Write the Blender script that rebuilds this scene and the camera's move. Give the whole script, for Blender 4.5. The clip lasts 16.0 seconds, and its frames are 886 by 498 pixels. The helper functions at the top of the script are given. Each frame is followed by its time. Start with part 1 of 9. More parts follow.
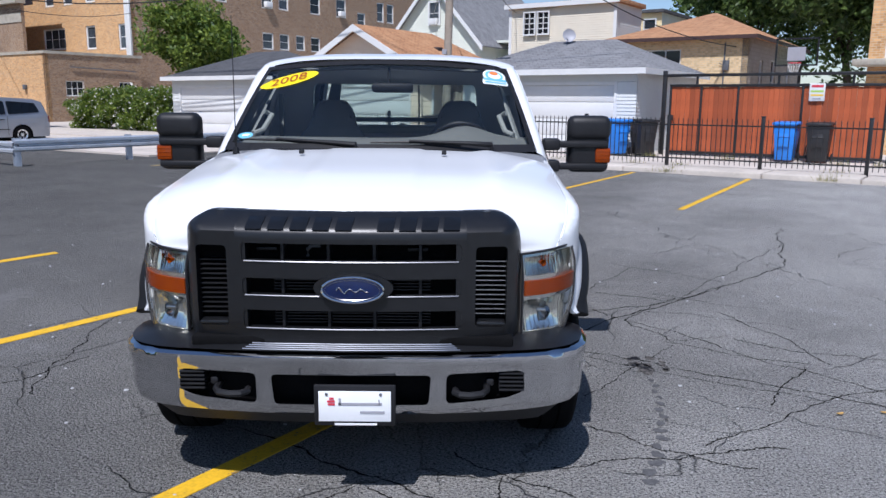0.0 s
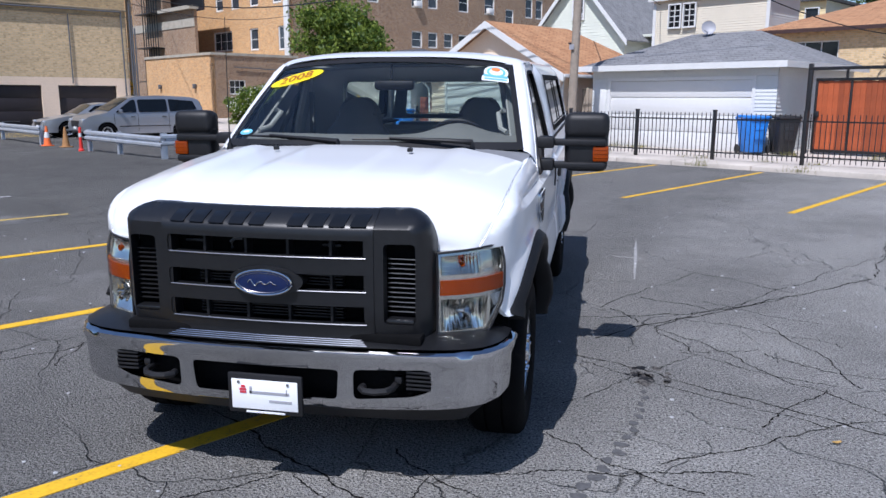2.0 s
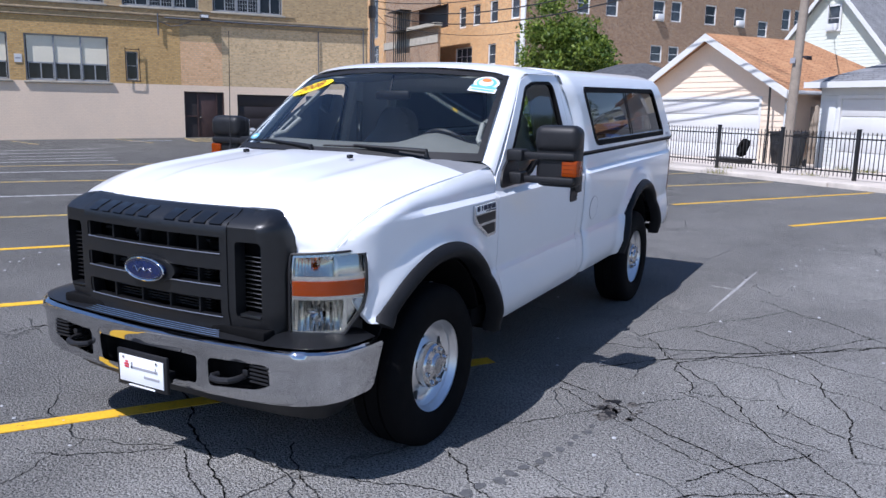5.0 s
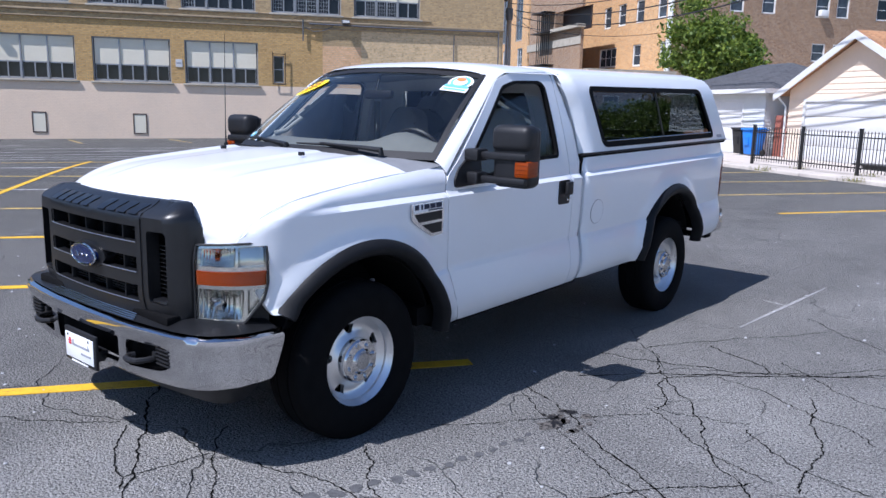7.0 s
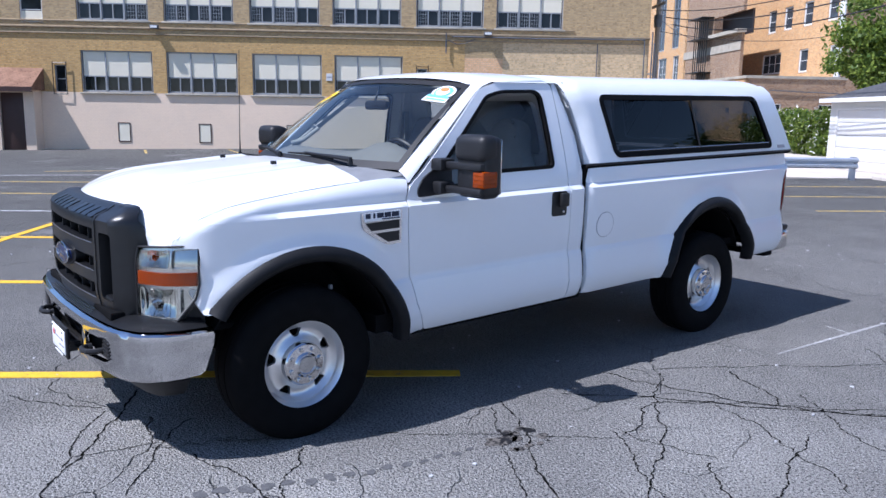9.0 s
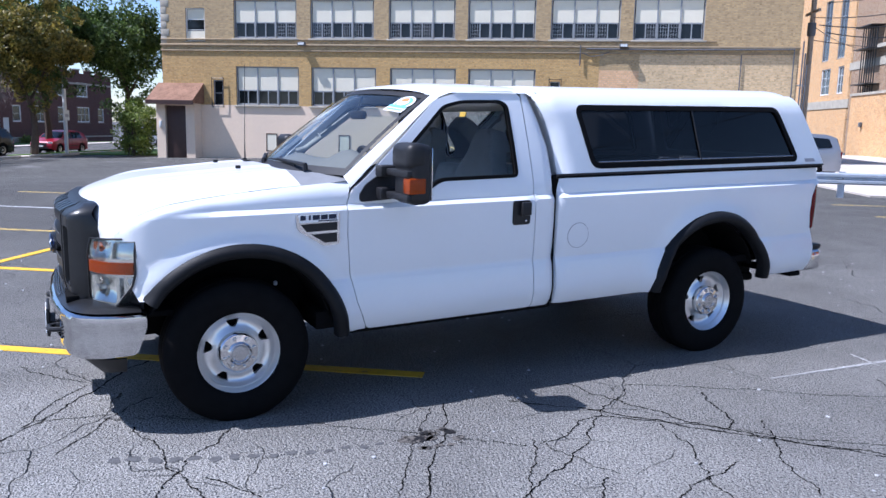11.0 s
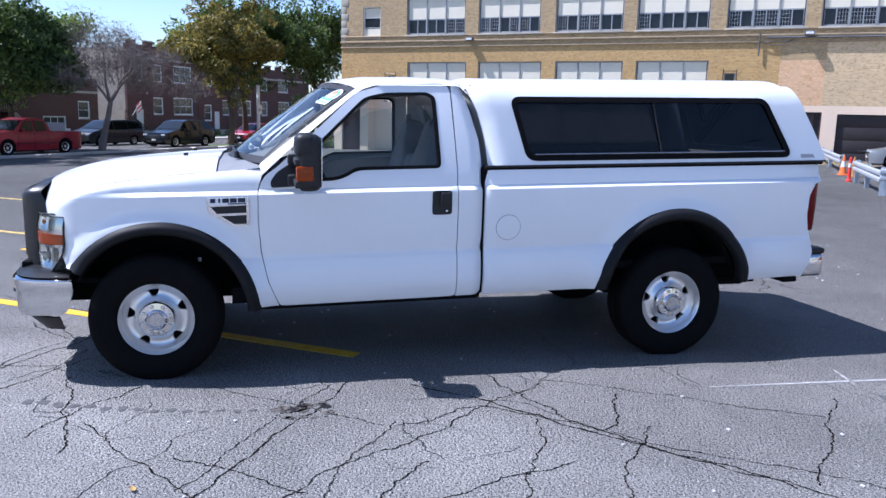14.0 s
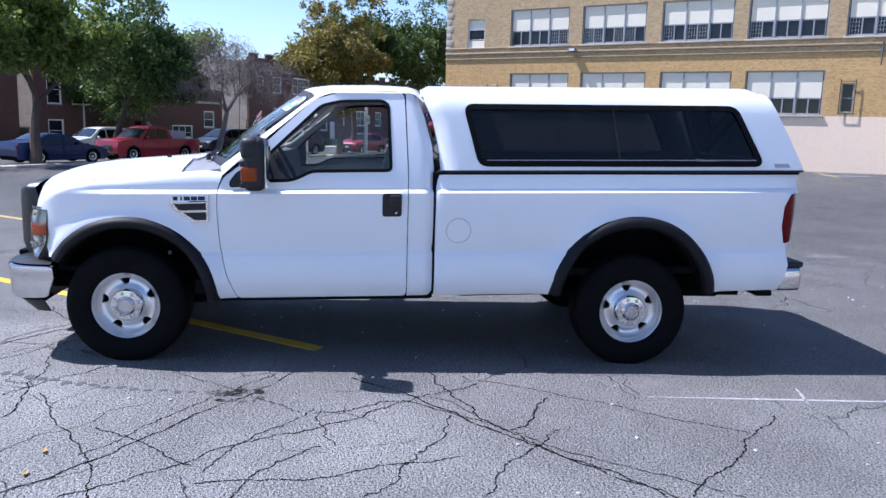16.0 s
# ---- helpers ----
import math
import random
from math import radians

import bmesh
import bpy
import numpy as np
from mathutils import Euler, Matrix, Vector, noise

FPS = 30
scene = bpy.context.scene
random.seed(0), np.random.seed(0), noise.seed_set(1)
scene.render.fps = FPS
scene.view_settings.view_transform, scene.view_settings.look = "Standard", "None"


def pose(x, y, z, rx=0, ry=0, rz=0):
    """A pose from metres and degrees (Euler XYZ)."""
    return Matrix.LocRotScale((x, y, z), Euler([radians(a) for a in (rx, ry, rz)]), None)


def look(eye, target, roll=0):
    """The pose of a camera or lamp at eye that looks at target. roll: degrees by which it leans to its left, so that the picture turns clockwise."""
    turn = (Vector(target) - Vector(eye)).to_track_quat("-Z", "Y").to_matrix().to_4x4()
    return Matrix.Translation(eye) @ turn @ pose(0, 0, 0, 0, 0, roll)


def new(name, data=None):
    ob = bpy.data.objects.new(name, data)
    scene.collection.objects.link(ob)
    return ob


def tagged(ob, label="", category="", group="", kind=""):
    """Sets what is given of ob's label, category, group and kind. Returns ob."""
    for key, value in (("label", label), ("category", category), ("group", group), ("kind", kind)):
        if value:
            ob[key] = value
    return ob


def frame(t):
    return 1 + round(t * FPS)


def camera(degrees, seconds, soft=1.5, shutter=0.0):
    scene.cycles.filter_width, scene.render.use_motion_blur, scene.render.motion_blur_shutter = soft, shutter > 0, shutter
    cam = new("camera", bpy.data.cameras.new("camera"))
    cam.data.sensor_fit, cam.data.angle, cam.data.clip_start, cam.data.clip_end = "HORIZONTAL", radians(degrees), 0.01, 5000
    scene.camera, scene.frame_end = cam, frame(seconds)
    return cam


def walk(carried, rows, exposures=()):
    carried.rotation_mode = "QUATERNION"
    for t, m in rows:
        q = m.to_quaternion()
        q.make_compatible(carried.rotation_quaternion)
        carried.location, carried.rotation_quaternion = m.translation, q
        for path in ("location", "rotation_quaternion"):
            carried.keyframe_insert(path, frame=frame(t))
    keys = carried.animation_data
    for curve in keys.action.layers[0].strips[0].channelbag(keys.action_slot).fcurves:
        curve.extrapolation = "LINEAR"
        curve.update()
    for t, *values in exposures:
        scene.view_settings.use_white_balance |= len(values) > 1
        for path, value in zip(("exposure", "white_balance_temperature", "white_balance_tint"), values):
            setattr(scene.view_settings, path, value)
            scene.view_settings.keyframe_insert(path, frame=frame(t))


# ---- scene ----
cam = camera(59.8, 16.0)
METRES, EYE, TILT, LEAN, TURN = 8.743, 1.615, 0.0, 0.0, 0.0
ROWS = [
    (0.0, 0.0, 0.0, 0.0, 0.08, -10.77, -0.42),
    (0.5, 0.0215, 0.0032, -0.0013, 2.14, -10.89, -0.33),
    (1.0, 0.0463, 0.0076, 0.0008, 4.68, -11.02, -0.2),
    (1.5, 0.0785, 0.0082, 0.0, 7.82, -11.1, -0.13),
    (2.0, 0.1069, 0.012, 0.0009, 11.33, -11.08, -0.16),
    (2.5, 0.1326, 0.0245, 0.0006, 14.71, -10.98, -0.19),
    (3.0, 0.1665, 0.0263, 0.0007, 17.95, -10.75, -0.27),
    (3.5, 0.2023, 0.0271, 0.002, 20.92, -10.49, -0.36),
    (4.0, 0.2312, 0.0397, -0.0, 23.81, -10.34, -0.67),
    (6.5, 0.3436, 0.1237, 0.0002, 37.57, -10.31, -1.37),
    (7.0, 0.374, 0.1418, 0.0006, 40.4, -10.32, -1.34),
    (7.5, 0.3926, 0.1594, 0.0011, 43.27, -10.31, -1.33),
    (8.0, 0.4073, 0.1862, -0.0001, 46.19, -10.23, -1.23),
    (8.5, 0.4268, 0.2095, 0.0014, 49.1, -10.05, -1.15),
    (9.0, 0.457, 0.2281, 0.0025, 51.99, -9.78, -0.97),
    (11.5, 0.5548, 0.361, 0.0025, 65.74, -9.05, -1.38),
    (12.0, 0.5649, 0.3902, 0.0038, 68.27, -9.13, -1.39),
    (12.5, 0.5845, 0.4182, 0.0043, 70.7, -9.26, -1.23),
    (13.0, 0.6019, 0.444, 0.0057, 72.92, -9.39, -1.15),
    (13.5, 0.6136, 0.4776, 0.0031, 75.22, -9.6, -1.12),
    (14.0, 0.6279, 0.5085, 0.0052, 77.23, -9.8, -1.34),
    (14.5, 0.649, 0.5389, 0.0048, 79.4, -9.85, -1.48),
    (15.0, 0.6525, 0.5652, 0.0032, 81.59, -9.75, -1.63),
    (15.5, 0.6531, 0.5958, 0.0031, 83.83, -9.47, -1.64),
    (16.0, 0.667, 0.6305, 0.0047, 85.95, -9.21, -1.67),
]
EXPOSURES = [(0.0, 0.46, 5750, 15.0), (3.5, 0.64, 5700, 16.0), (7.0, 0.82, 5620, 17.0), (9.0, 1.00, 5520, 17.5), (12.5, 1.20, 5480, 18.5), (16.0, 1.28, 5500, 19.5)]
walk(cam, [(t, pose(0.358, -3.772, EYE, TILT, LEAN, TURN) @ pose(METRES * x, METRES * y, METRES * z, 90 + pitch, roll, yaw)) for t, x, y, z, yaw, pitch, roll in ROWS], EXPOSURES)

# world, sun
SUN_DIR = Vector((-0.175, -0.62, 1.0)).normalized()
world = bpy.data.worlds.new("world")
scene.world = world
world.use_nodes = True
_nt = world.node_tree
_sky = _nt.nodes.new("ShaderNodeTexSky")
_sky.sky_type, _sky.sun_disc = "NISHITA", False
_sky.sun_elevation, _sky.sun_rotation = radians(57.2), radians(195.8)
_sky.air_density, _sky.dust_density, _sky.ozone_density = 1.0, 0.3, 2.4
_nt.links.new(_sky.outputs[0], _nt.nodes["Background"].inputs[0])
_nt.nodes["Background"].inputs[1].default_value = 0.076
sun = new("sun", bpy.data.lights.new("sun", "SUN"))
sun.data.energy, sun.data.angle, sun.data.color = 3.8, radians(0.5), (1.0, 0.955, 0.89)
sun.matrix_world = look(SUN_DIR * 60, (0, 0, 0))
# ---- materials ----
def mat_nodes(name):
    m = bpy.data.materials.new(name)
    m.use_nodes = True
    nt = m.node_tree
    return m, nt, nt.nodes["Principled BSDF"]


def link(nt, a, b):
    nt.links.new(a, b)


def tex_coord(nt, scale=(1, 1, 1), kind="Object"):
    tc = nt.nodes.new("ShaderNodeTexCoord")
    mp = nt.nodes.new("ShaderNodeMapping")
    mp.inputs["Scale"].default_value = scale
    link(nt, tc.outputs[kind], mp.inputs[0])
    return mp.outputs[0]


def noise_tex(nt, vec, scale, detail=4.0, rough=0.55):
    n = nt.nodes.new("ShaderNodeTexNoise")
    n.inputs["Scale"].default_value, n.inputs["Detail"].default_value, n.inputs["Roughness"].default_value = scale, detail, rough
    if vec is not None:
        link(nt, vec, n.inputs["Vector"])
    return n.outputs["Fac"]


def ramp(nt, fac, stops):
    r = nt.nodes.new("ShaderNodeValToRGB")
    el = r.color_ramp.elements
    while len(el) < len(stops):
        el.new(0.5)
    for e, (p, c) in zip(el, stops):
        e.position = p
        e.color = (*c, 1) if len(c) == 3 else c
    link(nt, fac, r.inputs[0])
    return r.outputs[0]


def mix(nt, fac, a, b, mode="MIX"):
    m = nt.nodes.new("ShaderNodeMix")
    m.data_type, m.blend_type = "RGBA", mode
    for sock, v in ((m.inputs[0], fac), (m.inputs[6], a), (m.inputs[7], b)):
        if isinstance(v, (int, float)):
            sock.default_value = v
        elif isinstance(v, tuple):
            sock.default_value = (*v, 1)
        else:
            link(nt, v, sock)
    return m.outputs[2]


def mth(nt, op, a, b=0.0):
    m = nt.nodes.new("ShaderNodeMath")
    m.operation = op
    for sock, v in zip(m.inputs, (a, b)):
        if isinstance(v, (int, float)):
            sock.default_value = v
        else:
            link(nt, v, sock)
    return m.outputs[0]


def bump(nt, bsdf, height, strength=0.3, dist=0.01):
    b = nt.nodes.new("ShaderNodeBump")
    b.inputs["Strength"].default_value, b.inputs["Distance"].default_value = strength, dist
    link(nt, height, b.inputs["Height"])
    link(nt, b.outputs[0], bsdf.inputs["Normal"])


def rand_tint(nt, colour, amount):
    """Shift a colour's value by the object's own random number."""
    oi = nt.nodes.new("ShaderNodeObjectInfo")
    h = nt.nodes.new("ShaderNodeHueSaturation")
    link(nt, mth(nt, "ADD", mth(nt, "MULTIPLY", oi.outputs["Random"], 2 * amount), 1 - amount), h.inputs["Value"])
    if isinstance(colour, tuple):
        h.inputs["Color"].default_value = (*colour, 1)
    else:
        link(nt, colour, h.inputs["Color"])
    return h.outputs[0]


def simple(name, colour, rough=0.5, metal=0.0, spread=0.12, scale=6.0, bumps=0.0, bscale=80.0, coat=0.0, spec=0.5, tint=0.0):
    """A surface with two scales of noise in its colour, and fine relief."""
    m, nt, b = mat_nodes(name)
    v = tex_coord(nt)
    f = mth(nt, "ADD", mth(nt, "MULTIPLY", noise_tex(nt, v, scale, 5), 0.65), mth(nt, "MULTIPLY", noise_tex(nt, v, scale * 9, 3), 0.35))
    lo = tuple(max(0.0, c * (1 - spread)) for c in colour)
    hi = tuple(min(1.0, c * (1 + spread)) for c in colour)
    c = ramp(nt, f, [(0.3, lo), (0.7, hi)])
    if tint:
        c = rand_tint(nt, c, tint)
    link(nt, c, b.inputs["Base Color"])
    b.inputs["Roughness"].default_value, b.inputs["Metallic"].default_value = rough, metal
    b.inputs["Coat Weight"].default_value, b.inputs["Specular IOR Level"].default_value = coat, spec
    b.inputs["Coat Roughness"].default_value = 0.04
    if bumps:
        bump(nt, b, noise_tex(nt, v, bscale, 3), bumps, 0.004)
    return m


def glass_mat(name, tint, gloss_rough=0.0, edge=1.45):
    """A thin pane: tinted clear film with a mirror gloss by Fresnel."""
    m = bpy.data.materials.new(name)
    m.use_nodes = True
    nt = m.node_tree
    nt.nodes.clear()
    out = nt.nodes.new("ShaderNodeOutputMaterial")
    tr, gl, mx, fr = (nt.nodes.new(k) for k in ("ShaderNodeBsdfTransparent", "ShaderNodeBsdfGlossy", "ShaderNodeMixShader", "ShaderNodeFresnel"))
    tr.inputs[0].default_value = (*tint, 1)
    gl.inputs["Roughness"].default_value = gloss_rough
    fr.inputs[0].default_value = edge
    link(nt, fr.outputs[0], mx.inputs[0])
    link(nt, tr.outputs[0], mx.inputs[1])
    link(nt, gl.outputs[0], mx.inputs[2])
    link(nt, mx.outputs[0], out.inputs[0])
    return m


def brick_mat(name, cols, mortar, bw=0.2, bh=0.067, bump_s=0.5, dirt=0.35, axis="X"):
    """Coursed brickwork in the wall's own plane (x along, z up)."""
    m, nt, b = mat_nodes(name)
    tc = nt.nodes.new("ShaderNodeTexCoord")
    sep = nt.nodes.new("ShaderNodeSeparateXYZ")
    comb = nt.nodes.new("ShaderNodeCombineXYZ")
    link(nt, tc.outputs["Object"], sep.inputs[0])
    along = mth(nt, "ADD", sep.outputs["X"], sep.outputs["Y"])
    link(nt, along, comb.inputs[0])
    link(nt, sep.outputs["Z"], comb.inputs[1])
    br = nt.nodes.new("ShaderNodeTexBrick")
    link(nt, comb.outputs[0], br.inputs["Vector"])
    for key, v in (("Scale", 1.0), ("Mortar Size", 0.013), ("Mortar Smooth", 0.2), ("Bias", 0.0), ("Brick Width", bw + 0.01), ("Row Height", bh + 0.01)):
        br.inputs[key].default_value = v
    br.inputs["Color1"].default_value, br.inputs["Color2"].default_value, br.inputs["Mortar"].default_value = (*cols[0], 1), (*cols[1], 1), (*mortar, 1)
    v = tc.outputs["Object"]
    big = noise_tex(nt, v, 0.35, 5, 0.6)
    fine = noise_tex(nt, v, 7.0, 3)
    wn = nt.nodes.new("ShaderNodeTexWhiteNoise")
    wn.noise_dimensions = "2D"
    sn = nt.nodes.new("ShaderNodeVectorMath")
    sn.operation = "SNAP"
    link(nt, comb.outputs[0], sn.inputs[0])
    sn.inputs[1].default_value = ((bw + 0.01) / 2, bh + 0.01, 1)
    link(nt, sn.outputs[0], wn.inputs["Vector"])
    c = mix(nt, mth(nt, "MULTIPLY", mth(nt, "POWER", wn.outputs["Value"], 6.0), 0.5), br.outputs["Color"], cols[2])
    c = mix(nt, ramp(nt, big, [(0.4, (0, 0, 0)), (0.72, (dirt, dirt, dirt))]), c, cols[3])
    c = mix(nt, mth(nt, "MULTIPLY", fine, 0.25), c, cols[2])
    link(nt, c, b.inputs["Base Color"])
    b.inputs["Roughness"].default_value = 0.88
    bump(nt, b, br.outputs["Fac"], -bump_s, 0.006)
    return m


def plank_mat(name, c0, c1, step, axis, rough=0.6, lip=0.35):
    """Lapped boards: a saw-tooth across the step gives each board its lip."""
    m, nt, b = mat_nodes(name)
    v = tex_coord(nt)
    c = ramp(nt, mth(nt, "ADD", mth(nt, "MULTIPLY", noise_tex(nt, v, 1.2, 4), 0.6), mth(nt, "MULTIPLY", noise_tex(nt, v, 14, 3), 0.4)), [(0.35, c0), (0.65, c1)])
    link(nt, c, b.inputs["Base Color"])
    b.inputs["Roughness"].default_value = rough
    return m


M_PAINT = simple("white_car_paint", (0.735, 0.75, 0.77), 0.45, 0, 0.012, 3, coat=0.8)
M_PAINT.node_tree.nodes["Principled BSDF"].inputs["Coat Roughness"].default_value = 0.09
M_CAPPAINT = simple("white_fibreglass_gelcoat", (0.75, 0.765, 0.78), 0.42, 0, 0.02, 3, coat=0.7)
M_BLACK = simple("black_moulded_plastic", (0.011, 0.011, 0.0125), 0.5, 0, 0.25, 20, 0.12, 300, spec=0.35)
M_GRILLE = simple("charcoal_grille_plastic", (0.0075, 0.008, 0.0095), 0.36, 0, 0.3, 30, 0.06, 350, spec=0.48)
M_SEAL = simple("matt_black_rubber", (0.004, 0.004, 0.0045), 0.75, 0, 0.3, 20, 0.1, 200, spec=0.12)
M_BROW = simple("raised_charcoal_plastic", (0.006, 0.0065, 0.0075), 0.28, 0, 0.2, 30, spec=0.45)
M_GLOSSBLACK = simple("glossy_black_plastic", (0.008, 0.008, 0.010), 0.28, 0, 0.2, 20)
M_COWL = simple("sunned_grey_cowl", (0.19, 0.195, 0.205), 0.6, 0, 0.12, 12, 0.1, 300)
M_FLARE = simple("black_flare_plastic", (0.009, 0.0095, 0.011), 0.55, 0, 0.3, 12, 0.15, 260, spec=0.18)
M_DARK = simple("dark_underbody", (0.005, 0.005, 0.0055), 0.9, 0, 0.4, 6, 0.2, 60, spec=0.1)
M_RUBBER = simple("tyre_rubber", (0.005, 0.005, 0.0055), 0.8, 0, 0.3, 14, 0.2, 180, spec=0.08)
M_CHROME = simple("chrome", (0.55, 0.555, 0.57), 0.03, 1.0, 0.06, 5)
M_CHROME_DULL = simple("dull_chrome", (0.46, 0.47, 0.49), 0.22, 1.0, 0.1, 8)
M_RIM = simple("silver_painted_steel", (0.72, 0.72, 0.725), 0.30, 0.85, 0.05, 8)
M_TRIMDARK = simple("dull_grille_trim", (0.30, 0.305, 0.32), 0.28, 0.8, 0.1, 8)
M_GREY = simple("grey_cowl_plastic", (0.10, 0.105, 0.115), 0.55, 0, 0.15, 12, 0.1, 300)
M_DASH = simple("grey_dashboard_vinyl", (0.13, 0.133, 0.13), 0.7, 0, 0.1, 10, 0.1, 300)
M_LINER = simple("pale_grey_trim", (0.28, 0.288, 0.28), 0.75, 0, 0.06, 8, 0.1, 200)
M_SEAT = simple("grey_seat_vinyl", (0.22, 0.225, 0.235), 0.65, 0, 0.12, 12, 0.1, 200)
M_BLUE_EMBLEM = simple("blue_enamel", (0.004, 0.012, 0.060), 0.25, 0.0, 0.2, 30, coat=0.25)
M_AMBER = simple("amber_lens", (0.23, 0.036, 0.001), 0.20, 0, 0.12, 40, 0.3, 120, spec=0.25)
M_REDLENS = simple("red_lens", (0.105, 0.0006, 0.003), 0.16, 0, 0.2, 30, spec=0.14)
M_REFLECTOR = simple("headlamp_reflector", (0.70, 0.685, 0.64), 0.06, 1.0, 0.05, 30, 0.2, 60)
M_BEZEL = simple("silver_bezel", (0.56, 0.55, 0.52), 0.14, 0.85, 0.06, 20)
M_YELLOW_STICK = simple("yellow_vinyl", (0.86, 0.66, 0.0), 0.4, 0, 0.03, 6)
M_RED_INK = simple("dark_red_ink", (0.30, 0.05, 0.01), 0.45, 0, 0.05, 6)
M_WHITE_VINYL = simple("white_vinyl", (0.80, 0.81, 0.82), 0.4, 0, 0.03, 8)
M_SKYBLUE = simple("pale_blue_print", (0.16, 0.46, 0.66), 0.4, 0, 0.05, 10)
M_ORANGE_PRINT = simple("orange_print", (0.75, 0.22, 0.06), 0.4, 0, 0.05, 10)
M_NAVY = simple("dark_blue_print", (0.008, 0.014, 0.04), 0.6, 0, 0.05, 10)
M_GREYPRINT = simple("grey_print", (0.33, 0.33, 0.36), 0.5, 0, 0.05, 10)
M_REDPRINT = simple("red_print", (0.55, 0.05, 0.07), 0.5, 0, 0.05, 10)
M_GLASS = glass_mat("windscreen_glass", (0.86, 0.92, 0.90), edge=1.72)
M_GLASS_SIDE = glass_mat("side_window_glass", (0.84, 0.89, 0.87), edge=1.5)
M_GLASS_DARK = glass_mat("tinted_cap_glass", (0.11, 0.12, 0.135), edge=1.38)
M_GLASS_CLEAR = glass_mat("clear_lens", (0.93, 0.95, 0.95), edge=1.33)
# ---- building helpers ----
from mathutils import geometry as _geo

RAKE = 0.025  # the truck stands a little higher at the back


def finish(bm, name, mat, sharp=35, matrix=None):
    me = bpy.data.meshes.new(name)
    bm.normal_update()
    bm.to_mesh(me)
    bm.free()
    me.materials.append(mat)
    me.polygons.foreach_set("use_smooth", [True] * len(me.polygons))
    me.set_sharp_from_angle(angle=radians(sharp))
    return me


def part(name, bm, mat, parent, label="", sharp=35):
    """Link a bmesh as one mesh under a thing or a part, in the thing's own coordinates."""
    ob = new(name, finish(bm, name, mat, sharp))
    ob.parent = parent
    if label:
        ob["label"] = label
    return ob


def thing(name, label, category, m=None, group="", kind=""):
    ob = new(name)
    ob.empty_display_size = 0.2
    if m is not None:
        ob.matrix_world = m
    return tagged(ob, label, category, group, kind)


def structure(name, bm, mat, label="", m=None, sharp=35):
    ob = new(name, finish(bm, name, mat, sharp))
    if m is not None:
        ob.matrix_world = m
    return tagged(ob, label, "", "", "structure")


def raked(bm):
    for v in bm.verts:
        v.co.z += RAKE * v.co.y
    return bm


def flipped(bm):
    """Mirror across the truck's middle."""
    for v in bm.verts:
        v.co.x = -v.co.x
    bmesh.ops.reverse_faces(bm, faces=bm.faces)
    return bm


def joined(*many):
    """One bmesh out of several."""
    out = many[0]
    for b in many[1:]:
        me = bpy.data.meshes.new("tmp")
        b.to_mesh(me)
        b.free()
        out.from_mesh(me)
        bpy.data.meshes.remove(me)
    return out


def box(x0, x1, y0, y1, z0, z1, bevel=0.0, seg=2, m=None):
    bm = bmesh.new()
    bmesh.ops.create_cube(bm, size=1)
    for v in bm.verts:
        v.co = Vector(((x0 + x1) / 2 + v.co.x * (x1 - x0), (y0 + y1) / 2 + v.co.y * (y1 - y0), (z0 + z1) / 2 + v.co.z * (z1 - z0)))
    if bevel:
        bmesh.ops.bevel(bm, geom=list(bm.edges), offset=bevel, segments=seg, profile=0.5, affect="EDGES")
    if m is not None:
        bm.transform(m)
    return bm


def prism(outline, depth, m=None, bevel=0.0):
    """A flat outline in x, z pushed out along y by depth."""
    bm = bmesh.new()
    lo = [bm.verts.new((x, 0, z)) for x, z in outline]
    hi = [bm.verts.new((x, depth, z)) for x, z in outline]
    n = len(outline)
    bm.faces.new(lo)
    bm.faces.new(hi[::-1])
    for i in range(n):
        bm.faces.new((lo[i], hi[i], hi[(i + 1) % n], lo[(i + 1) % n]))
    bmesh.ops.recalc_face_normals(bm, faces=bm.faces)
    if bevel:
        bmesh.ops.bevel(bm, geom=list(bm.edges), offset=bevel, segments=2, profile=0.5, affect="EDGES")
    if m is not None:
        bm.transform(m)
    return bm


def tube(points, radius, sides=8, closed=False, caps=True):
    """A round bar along points; radius may be a list."""
    pts = [Vector(p) for p in points]
    n = len(pts)
    rad = radius if isinstance(radius, (list, tuple)) else [radius] * n
    bm = bmesh.new()
    rings = []
    ref = Vector((0, 0, 1))
    for i, p in enumerate(pts):
        a = pts[(i - 1) % n] if closed or i else p
        b = pts[(i + 1) % n] if closed or i < n - 1 else p
        d = (b - a).normalized()
        up = ref if abs(d.dot(ref)) < 0.95 else Vector((1, 0, 0))
        s = d.cross(up).normalized()
        u = s.cross(d).normalized()
        rings.append([bm.verts.new(p + (s * math.cos(k * math.tau / sides) + u * math.sin(k * math.tau / sides)) * rad[i]) for k in range(sides)])
    for i in range(n if closed else n - 1):
        a, b = rings[i], rings[(i + 1) % n]
        for k in range(sides):
            bm.faces.new((a[k], a[(k + 1) % sides], b[(k + 1) % sides], b[k]))
    if caps and not closed:
        bm.faces.new(rings[0][::-1])
        bm.faces.new(rings[-1])
    bmesh.ops.recalc_face_normals(bm, faces=bm.faces)
    return bm


